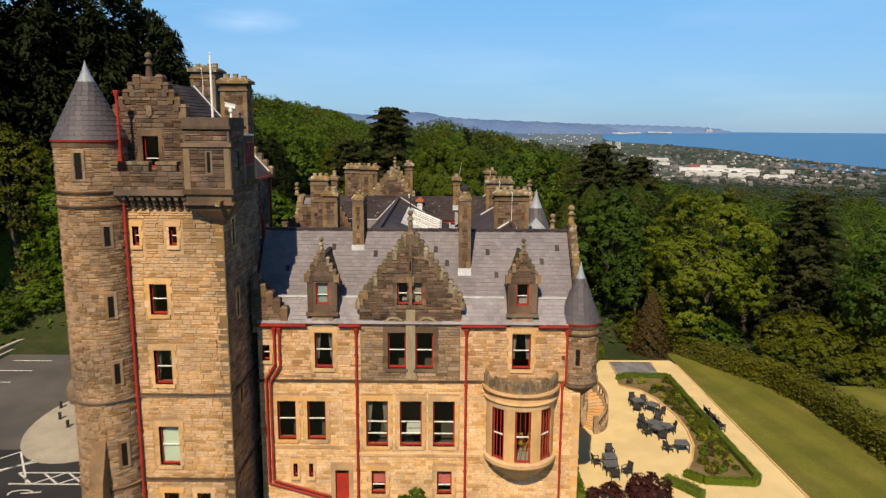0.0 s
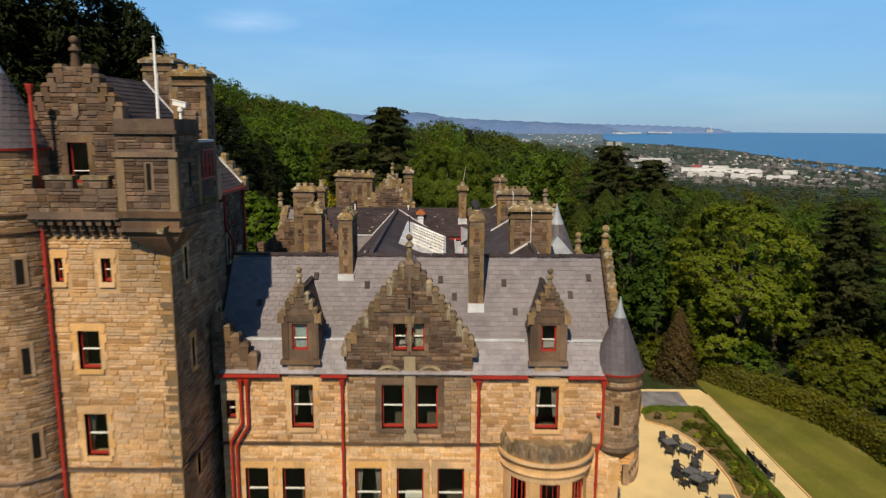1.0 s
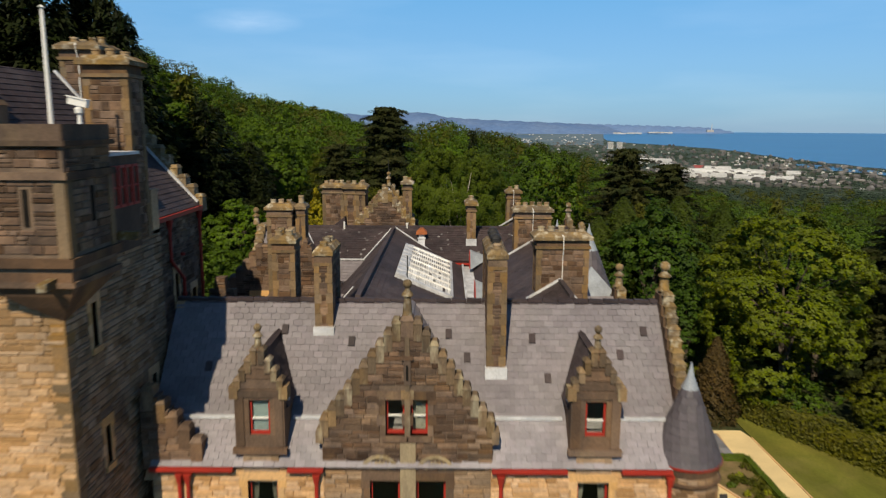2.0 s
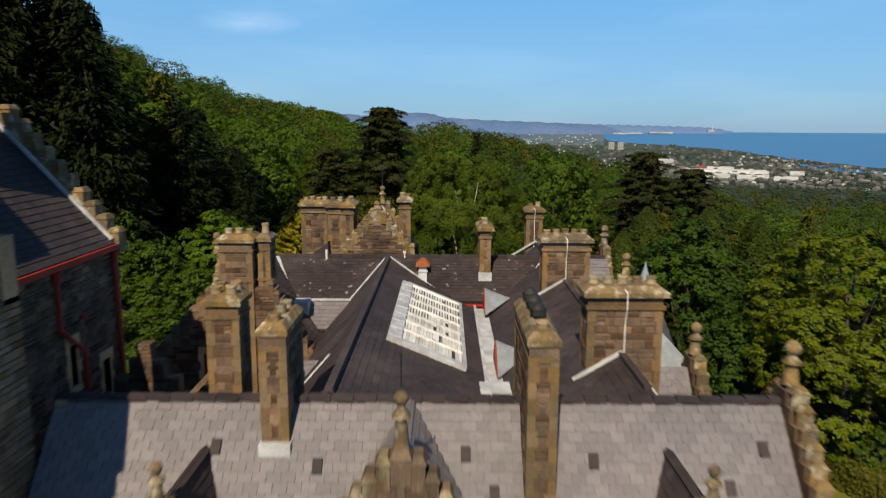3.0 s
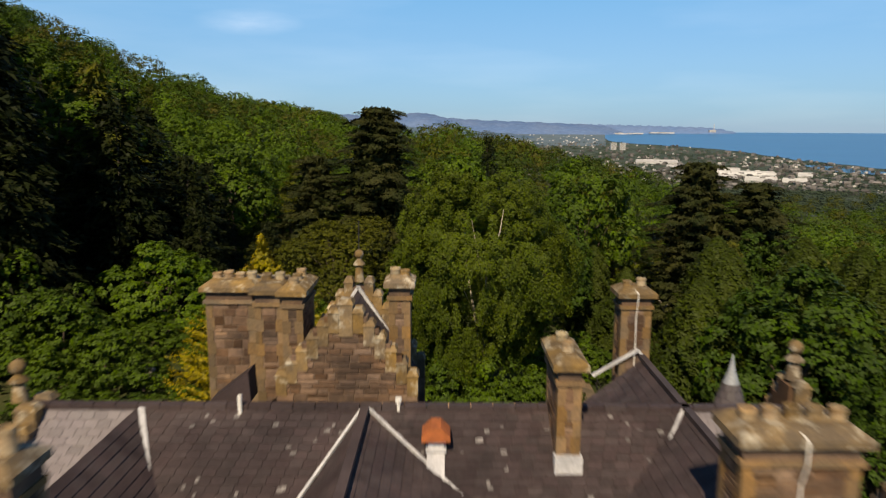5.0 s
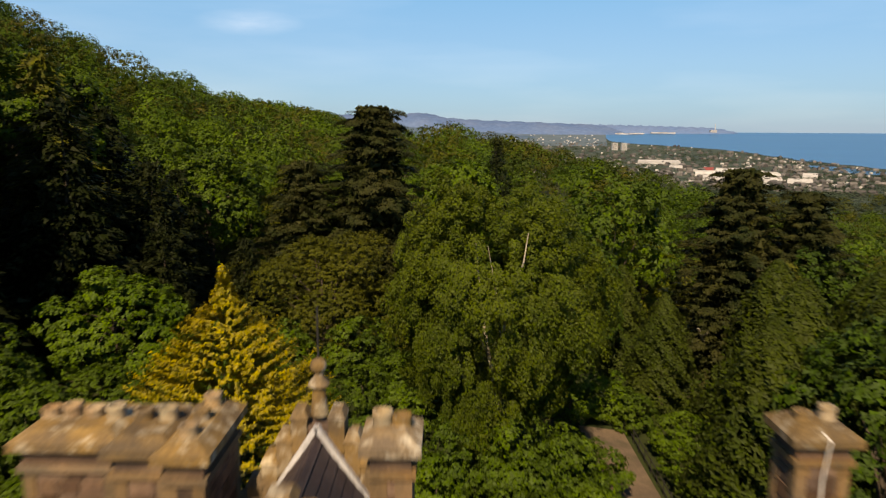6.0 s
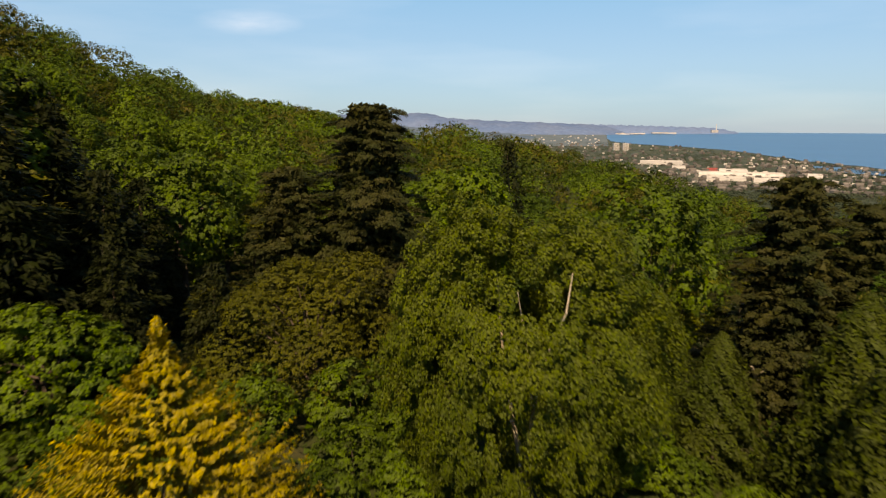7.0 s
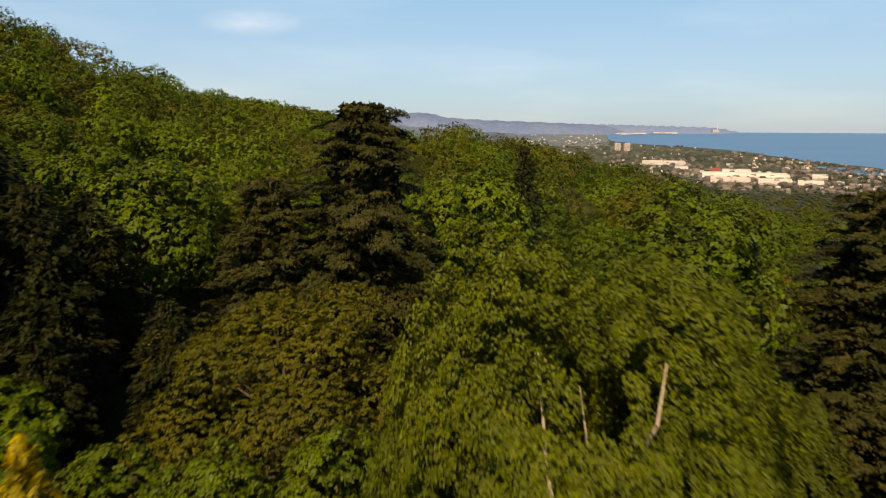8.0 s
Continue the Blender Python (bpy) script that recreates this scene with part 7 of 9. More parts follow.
# models, each about 10 m high before scaling: full ones for the near wood, lighter ones beyond
for i, (mat, seed) in enumerate(((L_OAK, 1), (L_LIME, 2), (L_OLIVE, 3), (L_DEEP, 4), (L_MAPLE, 5), (L_COPPER, 6))):
    co, cen, cr = broad_crown(rg(seed), 10, 4.6, 17000, 0.27, base=0.08, clumps=90, lobes=15 + 2 * i)
    proto(f"broad{i}", co, mat, M_BARK, 10, 0.28, [tuple(c) for c in cen[:10] * 0.85], 0.7, seed)
    co, cen, cr = broad_crown(rg(seed + 40), 10, 4.8, 11500, 0.28, base=0.30, clumps=75, lobes=13 + i)
    proto(f"light_broad{i}", co, mat, M_BARK, 10, 0.28, [tuple(c) for c in cen[:5] * 0.85], 0.7, seed)
for i, seed in enumerate((11, 12)):
    proto(f"fir{i}", tier_crown(rg(seed), 14, 3.9, 9200, 0.5, tiers=24, shape=0.8, droop=0.25), L_DARK if i else L_CEDAR, M_BARK, 14, 0.25, (), 0.95, seed)
    proto(f"light_fir{i}", tier_crown(rg(seed), 14, 3.9, 4000, 0.7, tiers=18, shape=0.8, droop=0.25), L_DARK if i else L_CEDAR, M_BARK, 14, 0.25, (), 0.95, seed)
proto("olivefir", tier_crown(rg(13), 14, 3.4, 13000, 0.42, tiers=28, shape=0.6, droop=0.3), L_OLIVEFIR, M_BARK, 14, 0.25, (), 0.95, 13)
proto("light_olivefir", tier_crown(rg(13), 14, 3.4, 4400, 0.66, tiers=20, shape=0.6, droop=0.3), L_OLIVEFIR, M_BARK, 14, 0.25, (), 0.95, 13)
proto("browncone", column_crown(rg(16), 12, 2.6, 9000, 0.42, power=1.2), L_BROWN, M_BARK, 12, 0.25, (), 0.6, 16)
proto("column", column_crown(rg(14), 12, 2.6, 17000, 0.34, wave=0.36), L_CYPRESS, M_BARK, 12, 0.25, (), 0.6, 14)

# hero trees behind the castle
proto("bigfir", tier_crown(rg(15), 14, 3.9, 12000, 0.48, tiers=30, shape=0.45, droop=0.28, width=0.3), L_DARK, M_BARK, 14, 0.25, (), 0.95, 15)
CEDAR = ((0.0, 10.4), (0.3, 9.6), (0.5, 8.4), (0.63, 7.3), (0.75, 5.9), (0.88, 4.4), (0.97, 3.5), (1.0, 2.2))
proto("cedar", cedar_crown(rg(21), 26.6, CEDAR, 130000, 0.34), L_CEDAR, M_BARK, 26.2, 0.6, (), 0.95, 21)
proto("lightcedar", cedar_crown(rg(27), 26, CEDAR, 80000, 0.40), L_CEDAR, M_BARK, 27, 0.6, (), 0.95, 27)
co, cen, cr = broad_crown(rg(28), 9.5, 5.4, 6000, 0.5, base=0.0, clumps=30)
proto("bushy_dark", co, L_OAK, M_BARK, 9.5, 0.3, (), 0.6, 28)
proto("bushy_lit", co, L_MAPLE, M_BARK, 9.5, 0.3, (), 0.6, 28)
proto("bushy", co, L_LIME, M_BARK, 9.5, 0.3, (), 0.6, 28)
co, hub = weeping_crown(rg(22), 20.7, 8.7, 1500, 200, 0.165)
proto("birch", co, L_BIRCH, M_PALEBARK, 18.5, 0.3, (), 0.5, 22)


def birch_stems():
    """Pale limbs that fork from the bole and taper into the crown."""
    bm = bmesh.new()
    for pts, r in (([(0, 0, -0.4), (0.3, -0.4, 5), (0.2, -1.6, 9), (0.45, -3.6, 12.4), (1.2, -5.0, 15.0), (1.5, -4.6, 16.6)], 0.14), ([(0.4, -1.4, 8.4), (-0.2, -3.4, 12.4), (-0.9, -4.2, 15.8)], 0.1), ([(0.3, -1.0, 6.5), (-1.4, -4.0, 10.6), (-2.4, -5.2, 13.4)], 0.05),
                   ([(0.1, 0.2, 5.0), (-1.0, 1.2, 11.0), (-1.6, 1.6, 17.2)], 0.14)):
        for i, (p, q) in enumerate(zip(pts, pts[1:])):
            ra, rb = (r * (1 - 0.85 * k / (len(pts) - 1)) for k in (i, i + 1))
            p, q = Vector(p), Vector(q)
            m = (q - p).to_track_quat("Z", "Y").to_matrix()
            rings = [[bm.verts.new(c + m @ Vector((w * math.cos(6.2832 * k / 8), w * math.sin(6.2832 * k / 8), 0))) for k in range(8)] for c, w in ((p, ra), (q, rb))]
            for k in range(8):
                bm.faces.new((rings[0][k], rings[0][(k + 1) % 8], rings[1][(k + 1) % 8], rings[1][k]))
    me = bpy.data.meshes.new("trunk")
    bm.to_mesh(me)
    bm.free()
    me.materials.append(M_PALEBARK)
    return me


PROTO["birch"] = (PROTO["birch"][0], birch_stems())
proto("golden", plume_crown(rg(23), 12.9, 6.9, 900, 84, 0.30), L_GOLD, M_BARK, 13.5, 0.14, (), 0.55, 23)
co, cen, cr = broad_crown(rg(24), 15.0, 8.8, 120000, 0.18, base=0.0, clumps=640, lobes=60)
proto("olive", co, L_OLIVE, M_BARK, 14, 0.4, [tuple(c) for c in cen[:16]], 0.7, 24)
co, cen, cr = broad_crown(rg(25), 9.5, 5.8, 40000, 0.30, base=0.05, clumps=90, lobes=22)
proto("bright", co, L_LIME, M_BARK, 9.5, 0.3, [tuple(c) for c in cen[:12]], 0.7, 25)
co, cen, cr = broad_crown(rg(26), 20, 8.0, 62000, 0.30, base=0.04, clumps=120, lobes=24)
proto("maple", co, L_LINDEN, M_BARK, 20, 0.45, [tuple(c) for c in cen[:16]], 0.7, 26)
proto("bigbroad", co, L_OAK, M_BARK, 20, 0.45, [tuple(c) for c in cen[:16]], 0.7, 26)
proto("bigbroad_lime", co, L_LIME, M_BARK, 20, 0.45, [tuple(c) for c in cen[:16]], 0.7, 26)
plant("cedar", -11.0, 140, "tall dark layered cedar above the wood", z=2.6)
plant("lightcedar", -19.0, 140, "lower dark cedar beside the tall one", (0.78, 0.78, 0.80), 2.2, z=2.0)
plant("birch", 0.7, 103.5, "weeping birch with pale forked limbs", (0.97, 0.97, 1.05), z=2.8)
plant("golden", -15.4, 97.8, "golden-yellow cypress by the castle garden", z=5.0)
plant("olive", -14.2, 125, "broad round olive-green evergreen oak", (1.08, 1.08, 1.0), z=1.4)
plant("bright", -28.0, 111, "rounded bright green garden tree", z=5.5)
plant("maple", 30.0, 80, "large light green lime tree beside the lawn", z=-0.5)
broken = plant("lightcedar", 28.2, 132.5, "dark layered cedar with broken limbs", (0.9, 0.9, 0.86), 1.0, z=0.2)
snag = made("broken_limb", lambda bm: [tube(bm, pts, r, 6) for pts, r in (([(25.6, 130.2, 4.0), (23.3, 127.4, 5.0), (22.3, 126.2, 6.6)], 0.14), ([(23.0, 127.1, 5.4), (23.6, 126.2, 6.4)], 0.09))], M_PALEBARK, broken, "pale snapped limb")
snag.matrix_parent_inverse = broken.matrix_basis.inverted()
plant("lightcedar", 35.5, 133, "dark layered cedar beside the broken one", (0.8, 0.8, 0.78), 4.0, z=-0.2)
plant("lightcedar", 44.0, 86, "dark layered cedar past the hedge", (0.7, 0.7, 0.72), 2.0, z=-1.0)
plant("lightcedar", 38.0, 138, "dark layered cedar in the wood", (0.7, 0.7, 0.66), 3.0, z=-1.0)
plant("olivefir", -38.8, 123, "tall olive-green conifer on the slope", (2.2, 2.2, 1.82), 0.4, z=7.0)
plant("browncone", 22.7, 76.3, "small brownish conical cypress by the terrace", (0.82, 0.82, 0.62), 0.0, z=0.3)

plant("bigbroad_lime", -43.0, 87, "light green tree beside the dark conifers", (0.95, 0.95, 0.92), 0.7)
plant("bigbroad", -45.0, 126, "tall mid-green tree on the slope", (1.2, 1.2, 1.25), 1.7)
plant("broad1", -1.0, 150, "bright lime-green tree beside the cedar", (1.5, 1.5, 1.95), 3.7)
plant("maple", 21.0, 143, "bright yellow-green tree in the wood", (0.6, 0.6, 0.62), 4.1)
plant("fir1", 4.5, 158, "dark pointed conifer in the wood", (1.2, 1.2, 1.5), 1.1)
plant("broad0", -31.0, 143, "mid-green tree in the wood", (1.5, 1.5, 1.7), 1.2)
plant("broad0", -38.0, 147, "mid-green tree in the wood", (1.4, 1.4, 1.7), 2.2)
for x, y, r, h, k in ((-30, 96, 2.6, 3.6, 2), (-27, 93, 2.2, 2.8, 2), (-33, 97, 2.6, 4, 2), (-36.5, 96, 2.6, 4.4, 2), (-24.5, 97.5, 2.2, 3, 2), (-28.5, 89, 1.7, 2, 2), (-25.5, 88, 1.6, 1.8, 2), (-22, 86, 1.6, 1.8, 2), (-39, 91, 2.4, 4, 2), (-44, 94, 3.5, 7, 1), (-40, 98, 3.8, 9, 2), (-36, 100, 3.6, 8, 3), (-31, 99, 3.4, 6, 4), (-27, 97, 3, 4.5, 5), (-46, 86, 3, 5, 6), (-24, 92, 2.4, 3, 8), (-29, 92, 2.4, 3, 9), (-48, 83, 2.6, 3.6, 13), (-51, 79, 2.8, 4, 14), (-53, 73, 2.8, 4, 15), (-50, 88, 3, 5, 16), (-44, 88, 2.4, 3, 17)):
    plant("bushy" if (k in (1, 6, 10, 11) or x < -43) else "bushy_dark", x, y, "leafy shrub below the conifers", (r / 5.4, r / 5.4, h / 9.0), k * 1.3, kind_name="shrub")

plant("broad4", 49.0, 78, "yellow-green tree beyond the hedge", (1.05, 1.05, 1.15), 0.9)
plant("broad0", 40.0, 92, "mid-green tree beyond the lawn", (1.5, 1.5, 1.6), 1.9)
plant("broad3", 24.0, 87, "deep green tree beyond the terrace", (1.1, 1.1, 1.1), 2.9)
for x, y, r, h, k in ((34, 69, 2.6, 3.4, 1), (38, 70, 3.0, 4.2, 2), (42, 68, 2.8, 3.8, 3), (46, 66, 3, 4.2, 4), (36.5, 74, 3.2, 5, 5), (41, 76, 3.4, 5.4, 6), (46, 73, 3.2, 5, 7), (29, 75, 2.6, 4, 8), (26, 79, 2.4, 3.8, 9), (51, 70, 3.2, 4.6, 10), (22, 80, 2.2, 3.2, 11), (45, 60, 2.4, 3, 12), (50, 64, 2.8, 3.6, 13)):
    plant("bushy_lit" if k % 4 else "bushy_dark", x, y, "yellow-green bush beyond the tall hedge", (r / 5.4, r / 5.4, h / 9.0), k * 1.7, kind_name="shrub", group="bushes beyond the hedge")

# wood around the castle
rnd = random.Random(77)
spots = []


def free(x, y, d):
    if -50 < x < 27 and -60 < y < 79:
        return False
    if 20 < x < 47 and -60 < y < 70 and not (x > 44 and y > 62):
        return False
    if (abs(x + 2) < 24 and 79 <= y < 122) or (-41 < x < -18 and y < 121):
        return False
    if -28 < x < 1 and 114 < y < 153:
        return False
    if (-46 < x < -19 and 112 < y < 146) or (17 < x < 50 and y < 93):
        return False
    return all((x - a) ** 2 + (y - b) ** 2 > (d + c) ** 2 * 0.46 for a, b, c in spots)


for a, b, c in ((-11.2, 140, 10), (-20, 138, 7), (-10.7, 131, 9), (-9, 125, 9), (-2, 124, 6), (-17.5, 137, 5), (-11, 148, 5), (1.2, 102, 8), (-14.6, 97, 6), (-14.4, 126, 8), (-28, 111, 6), (31.5, 80, 8), (27.6, 132.5, 8), (35.5, 133, 7), (25, 126, 6), (44, 86, 6), (38, 138, 6), (-38.8, 123, 6), (-45, 126, 8), (-1, 150, 8), (21, 143, 5), (4.5, 158, 4), (-20.5, 150, 4), (-31, 143, 5), (-38, 147, 5), (-43, 87, 7)):
    spots.append((a, b, c))
LABELS = {"broad0": "mid-green broadleaf tree in the wood", "broad1": "bright green broadleaf tree in the wood", "broad2": "olive-green broadleaf tree in the wood", "broad3": "deep green spreading tree in the wood",
          "broad4": "yellow-green tree in the wood", "broad5": "copper-olive tree in the wood", "fir0": "grey-green conifer in the wood", "fir1": "dark conifer on the hillside", "olivefir": "olive-green conifer on the slope", "column": "dense green cypress at the wood's edge"}
# low growth round the foot of the birch
for x, y, r, h, k in ((1.6, 97.8, 2.6, 5.6, 1), (-1.6, 98.6, 2.4, 5.0, 2), (4.2, 98.8, 2.3, 4.6, 3)):
    plant("bushy_dark", x, y, "leafy green bush at the foot of the birch", (r / 5.4, r / 5.4, h / 9.0), k * 2.1, kind_name="shrub")
# tall dark conifers on the slope left of the tower
for x, y, s in ((-41, 105, 2.2), (-47, 101, 2.55), (-54, 97, 2.55), (-60, 92, 2.5), (-67, 88, 2.4), (-49, 111, 2.35), (-57, 106, 2.4), (-64, 100, 2.3), (-71, 95, 2.2), (-74, 86, 2.2), (-66, 79, 2.0), (-58, 77, 1.6), (-44, 110, 2.2), (-52, 104, 2.4), (-38.5, 103, 2.1), (-44.5, 106, 2.25)):
    plant("bigfir", x, y, LABELS["fir1"], (s * 0.86, s * 0.86, s), rnd.uniform(0, 6), group="dark conifers on the slope")
    spots.append((x, y, 6))
# added conifers whose near-black needles also stand for the hollow's deep shade
for x, y, s in ((-34, 116, 1.45), (-30, 124, 1.1), (-36, 128, 1.4), (-31, 133, 1.0), (-41, 134, 1.5), (-21, 122, 0.7), (-27, 118, 0.75)):
    plant("bigfir", x, y, "dark conifer in the shaded hollow", (s * 1.15, s * 1.15, s), rnd.uniform(0, 6), group="conifers in the hollow")
    spots.append((x, y, 5))
# dense cypresses right of the far roofs
for x, y, s in ((17, 99, 1.15), (21, 104, 1.3), (25, 101, 1.35), (29, 108, 1.4), (23, 112, 1.3), (33, 103, 1.35), (36, 111, 1.4), (16, 117, 0.9), (33, 117, 1.2), (15, 128, 0.9)):
    plant("column", x, y, LABELS["column"], (s * 1.35, s * 1.35, s), rnd.uniform(0, 6), group="cypresses beyond the castle")
    spots.append((x, y, 3))
tries = 0
while len(spots) < 420 and tries < 22000:
    tries += 1
    x, y = rnd.uniform(-105, 95), rnd.uniform(50, 200)
    if abs(x) > 9 + 0.62 * y or (x < -40 and y < 84):
        continue
    s = rnd.uniform(1.15, 1.75) * (0.74 if y > 140 or x < -60 else 1.0)
    d = 4.2 * s
    if not free(x, y, d):
        continue
    spots.append((x, y, d))
    k = rnd.choice(("broad0", "broad1", "broad2", "broad3", "broad0", "broad1", "broad3", "broad0", "broad1", "broad4", "broad5", "fir0", "olivefir", "fir1"))
    if (x < -45 or y > 165) and not k.startswith("broad"):
        k = "broad2"
    if -34 < x < 14 and 105 < y < 160:
        s *= 0.8
    if abs(x) < 40 and k in ("broad2", "broad5"):
        k = "broad3"
    if x > 12 and y < 150:
        k = rnd.choice(("column", "broad3", "broad0", "column", "olivefir", "broad3", "broad0"))
    if -65 < x < -14 and y > 146 and rnd.random() < 0.5:
        k = rnd.choice(("broad1", "broad0", "broad4", "broad1"))
    full = y < 134 and abs(x) < 42
    if x > -10 and y > 140:
        s *= 0.86
    if x > 18 and y > 140:
        s *= 0.72
    if x < -14 and y > 140:
        s *= (0.95 if x < -70 else 0.82) if x < -40 else 0.9
    if k.startswith("broad"):
        plant(k if full else "light_" + k, x, y, LABELS[k], (s * rnd.uniform(0.95, 1.2), s * rnd.uniform(0.95, 1.2), s * rnd.uniform(0.95, 1.3)), rnd.uniform(0, 6), group="woodland trees")
    else:
        s *= 0.85
        plant(k if full or k == "column" else "light_" + k, x, y, LABELS[k], (s, s, s * rnd.uniform(0.9, 1.15)), rnd.uniform(0, 6), group="woodland trees")


# far woods, too many to count
def far_wood(name, material, seed, count, place, leafs=320, leaf=0.9, conifer=False):
    rng = rg(seed)
    models = []
    for k in range(4):
        if conifer:
            models.append(tier_crown(rng, 13, 3.6, leafs, leaf, tiers=14, shape=0.8, droop=0.2))
        else:
            models.append(broad_crown(rng, 11, 5.4, leafs, leaf, clumps=30, base=0.40, lobes=14)[0])
    out = []
    for k in range(count):
        x, y = place(rng)
        s = rng.uniform(0.8, 1.35)
        a = rng.uniform(0, 6.28)
        m = models[k % 4]
        ca, sa = math.cos(a) * s, math.sin(a) * s
        out.append(np.stack([m[:, 0] * ca - m[:, 1] * sa + x, m[:, 0] * sa + m[:, 1] * ca + y, m[:, 2] * s * rng.uniform(0.9, 1.15) + float(height(x, y)) - 1.0], 1))
    co = np.concatenate(out)
    return tagged(quads(name, co, leaf_index(len(co) // 3), material), "dense far wood of mixed trees", "woodland", kind="stuff")


def wedge(r0, r1, a0, a1, bias=0.6):
    def fn(rng):
        while True:
            r = r0 + (r1 - r0) * rng.uniform(0, 1) ** bias
            a = radians(rng.uniform(a0, a1))
            x, y = r * math.sin(a), 40 + r * math.cos(a)
            if abs(x) < 14 + 0.62 * y and (y > 196 or abs(x) > 9 + 0.62 * y or x < -103 or x > 93):
                return x, y
    return fn


# the nearer belt in finer leaf, then the woods beyond it
for mat, seed, n in ((L_OAK, 51, 130), (L_LIME, 52, 110), (L_OLIVE, 53, 60), (L_DEEP, 54, 80), (L_COPPER, 55, 40), (L_CYPRESS, 56, 30)):
    far_wood("woodland", mat, seed, n, wedge(120, 260, -42, 42, 0.7), 1300, 0.46)
far_wood("woodland", L_OAK, 31, 360, wedge(240, 620, -42, 42))
far_wood("woodland", L_LIME, 32, 340, wedge(240, 520, -42, 42))
far_wood("woodland", L_OLIVE, 33, 220, wedge(240, 700, -42, 42))
far_wood("woodland", L_CYPRESS, 34, 220, wedge(240, 520, -8, 42))
far_wood("woodland", L_COPPER, 36, 110, wedge(240, 620, -42, 20))
far_wood("woodland", L_DEEP, 37, 200, wedge(240, 520, -42, 42))
far_wood("woodland", L_OAK, 35, 300, wedge(500, 900, -34, -6))


def undergrowth(name, seed, count, material, size):
    """Ferns, brambles and saplings on the woodland floor."""
    rng = rg(seed)
    x, y = rng.uniform(-120, 110, count), rng.uniform(50, 245, count)
    keep = (np.abs(x) < 6 + 0.62 * y) & ~((x > -48) & (x < 46) & (y < 79)) & ~((x > 8) & (x < 16) & (y < 118))
    x, y = x[keep], y[keep]
    z = height(x, y) + rng.uniform(0, 1.6, len(x)) * (0.6 + 0.4 * np.sin(x * 0.5) * np.cos(y * 0.43))
    co = leaves(np.stack([x, y, z], 1), rng.normal(size=(len(x), 3)) * 0.5 + np.array([[0, 0, 1.0]]), size, size * 0.6, rng)
    return tagged(quads(name, co, leaf_index(len(x)), material), "leafy undergrowth on the woodland floor", "undergrowth", kind="stuff")


undergrowth("undergrowth", 61, 60000, L_DEEP, 0.75)
undergrowth("undergrowth", 62, 14000, L_OAK, 0.65)

# bright shrubs between the golden cypress and the birch
for x, y, r, h, k in ((-6.5, 100, 2.6, 3.6, 1), (-3.2, 97, 2.2, 3.0, 2), (-9.5, 104, 2.4, 3.4, 3), (-5.0, 106, 2.6, 3.8, 4), (-22, 103, 1.8, 2.2, 5), (-2.0, 93, 1.8, 2.2, 6), (13.6, 95, 1.5, 2.2, 7), (15.5, 95, 1.6, 2.4, 8), (17.5, 108, 2.0, 3.0, 9), (-21, 94, 2.4, 2.6, 12), (-26, 104, 2.4, 3.0, 15), (-30, 101, 2.2, 2.6, 18), (-20, 108, 2.6, 3.4, 21), (-9, 110, 2.6, 3.2, 24), (-6, 114, 2.6, 3.6, 27), (5, 116, 2.6, 3.4, 33), (-34, 106, 2.5, 3, 36), (-16, 113, 3.2, 4.5, 45), (-10, 116, 3.4, 5, 42), (-21, 113, 3.0, 4, 48), (-5, 110, 3, 4, 51), (14.5, 99, 1.9, 2.8, 45), (7.5, 113, 2.4, 3.4, 49), (10.5, 114, 2.4, 3.8, 50), (12.5, 112.5, 2.0, 3.2, 51), (14.2, 103, 2.2, 3.4, 46), (14.8, 108, 2.2, 3.6, 47), (13.8, 92, 1.7, 2.4, 48), (-10.5, 93, 1.8, 2.2, 39), (0.5, 92, 2.2, 3.0, 53), (3.4, 94, 2.4, 3.4, 54), (6.0, 96, 2.2, 3.2, 56), (1.5, 97, 2.6, 4.0, 57), (5.0, 91, 1.9, 2.4, 59), (7.2, 101, 2.2, 3.4, 60), (-1.0, 88, 1.8, 2.0, 62), (2.6, 87.5, 1.8, 2.0, 63), (7.0, 92.5, 1.5, 2.0, 65), (7.4, 88, 1.5, 1.8, 66), (5.0, 100, 2.6, 4.2, 68)):
    plant("bushy" if k % 3 else "bushy_dark", x, y, "bright green garden shrub behind the castle", (r / 5.4, r / 5.4, h / 9.0), k * 1.1, kind_name="shrub")
# ---- terrace, garden and drive ----
def slab(name, pts, z0, z1, material, label, category, kind="structure"):
    ob = made(name, lambda bm: prism(bm, [(x, y, z0) for x, y in pts], (0, 0, z1 - z0)), material)
    return tagged(ob, label, category, kind=kind)


slab("terrace", [(8.0, 30), (26, 30), (26, 44.0), (24.7, 44.7), (24.4, 60), (24.3, 72), (24.0, 73.4), (8.0, 73.4)], 0.2, T, M_GRAVEL, "pale buff gravel terrace beside the castle", "terrace")
flags = slab("flag_paving", [(17.2, 67.9), (21.6, 68.6), (21.9, 72.8), (17.3, 72.8)], T - 0.05, T + 0.01, M_MORTAR, "grey flagstone square on the terrace", "paving")
for i in range(6):
    for j in range(6):
        made("flagstone", lambda bm: box(bm, 17.5 + 0.7 * i, 18.17 + 0.7 * i, 68.7 + 0.68 * j, 69.35 + 0.68 * j, T + 0.005, T + 0.03), M_FLAG, flags)
slab("lawn", [(24.72, 20), (60, 20), (60, 62), (34.5, 62), (31, 67), (26, 76), (24.35, 76), (24.35, 60)], 0.2, T + 0.02, M_LAWN, "mown striped lawn sloping from the terrace", "lawn")
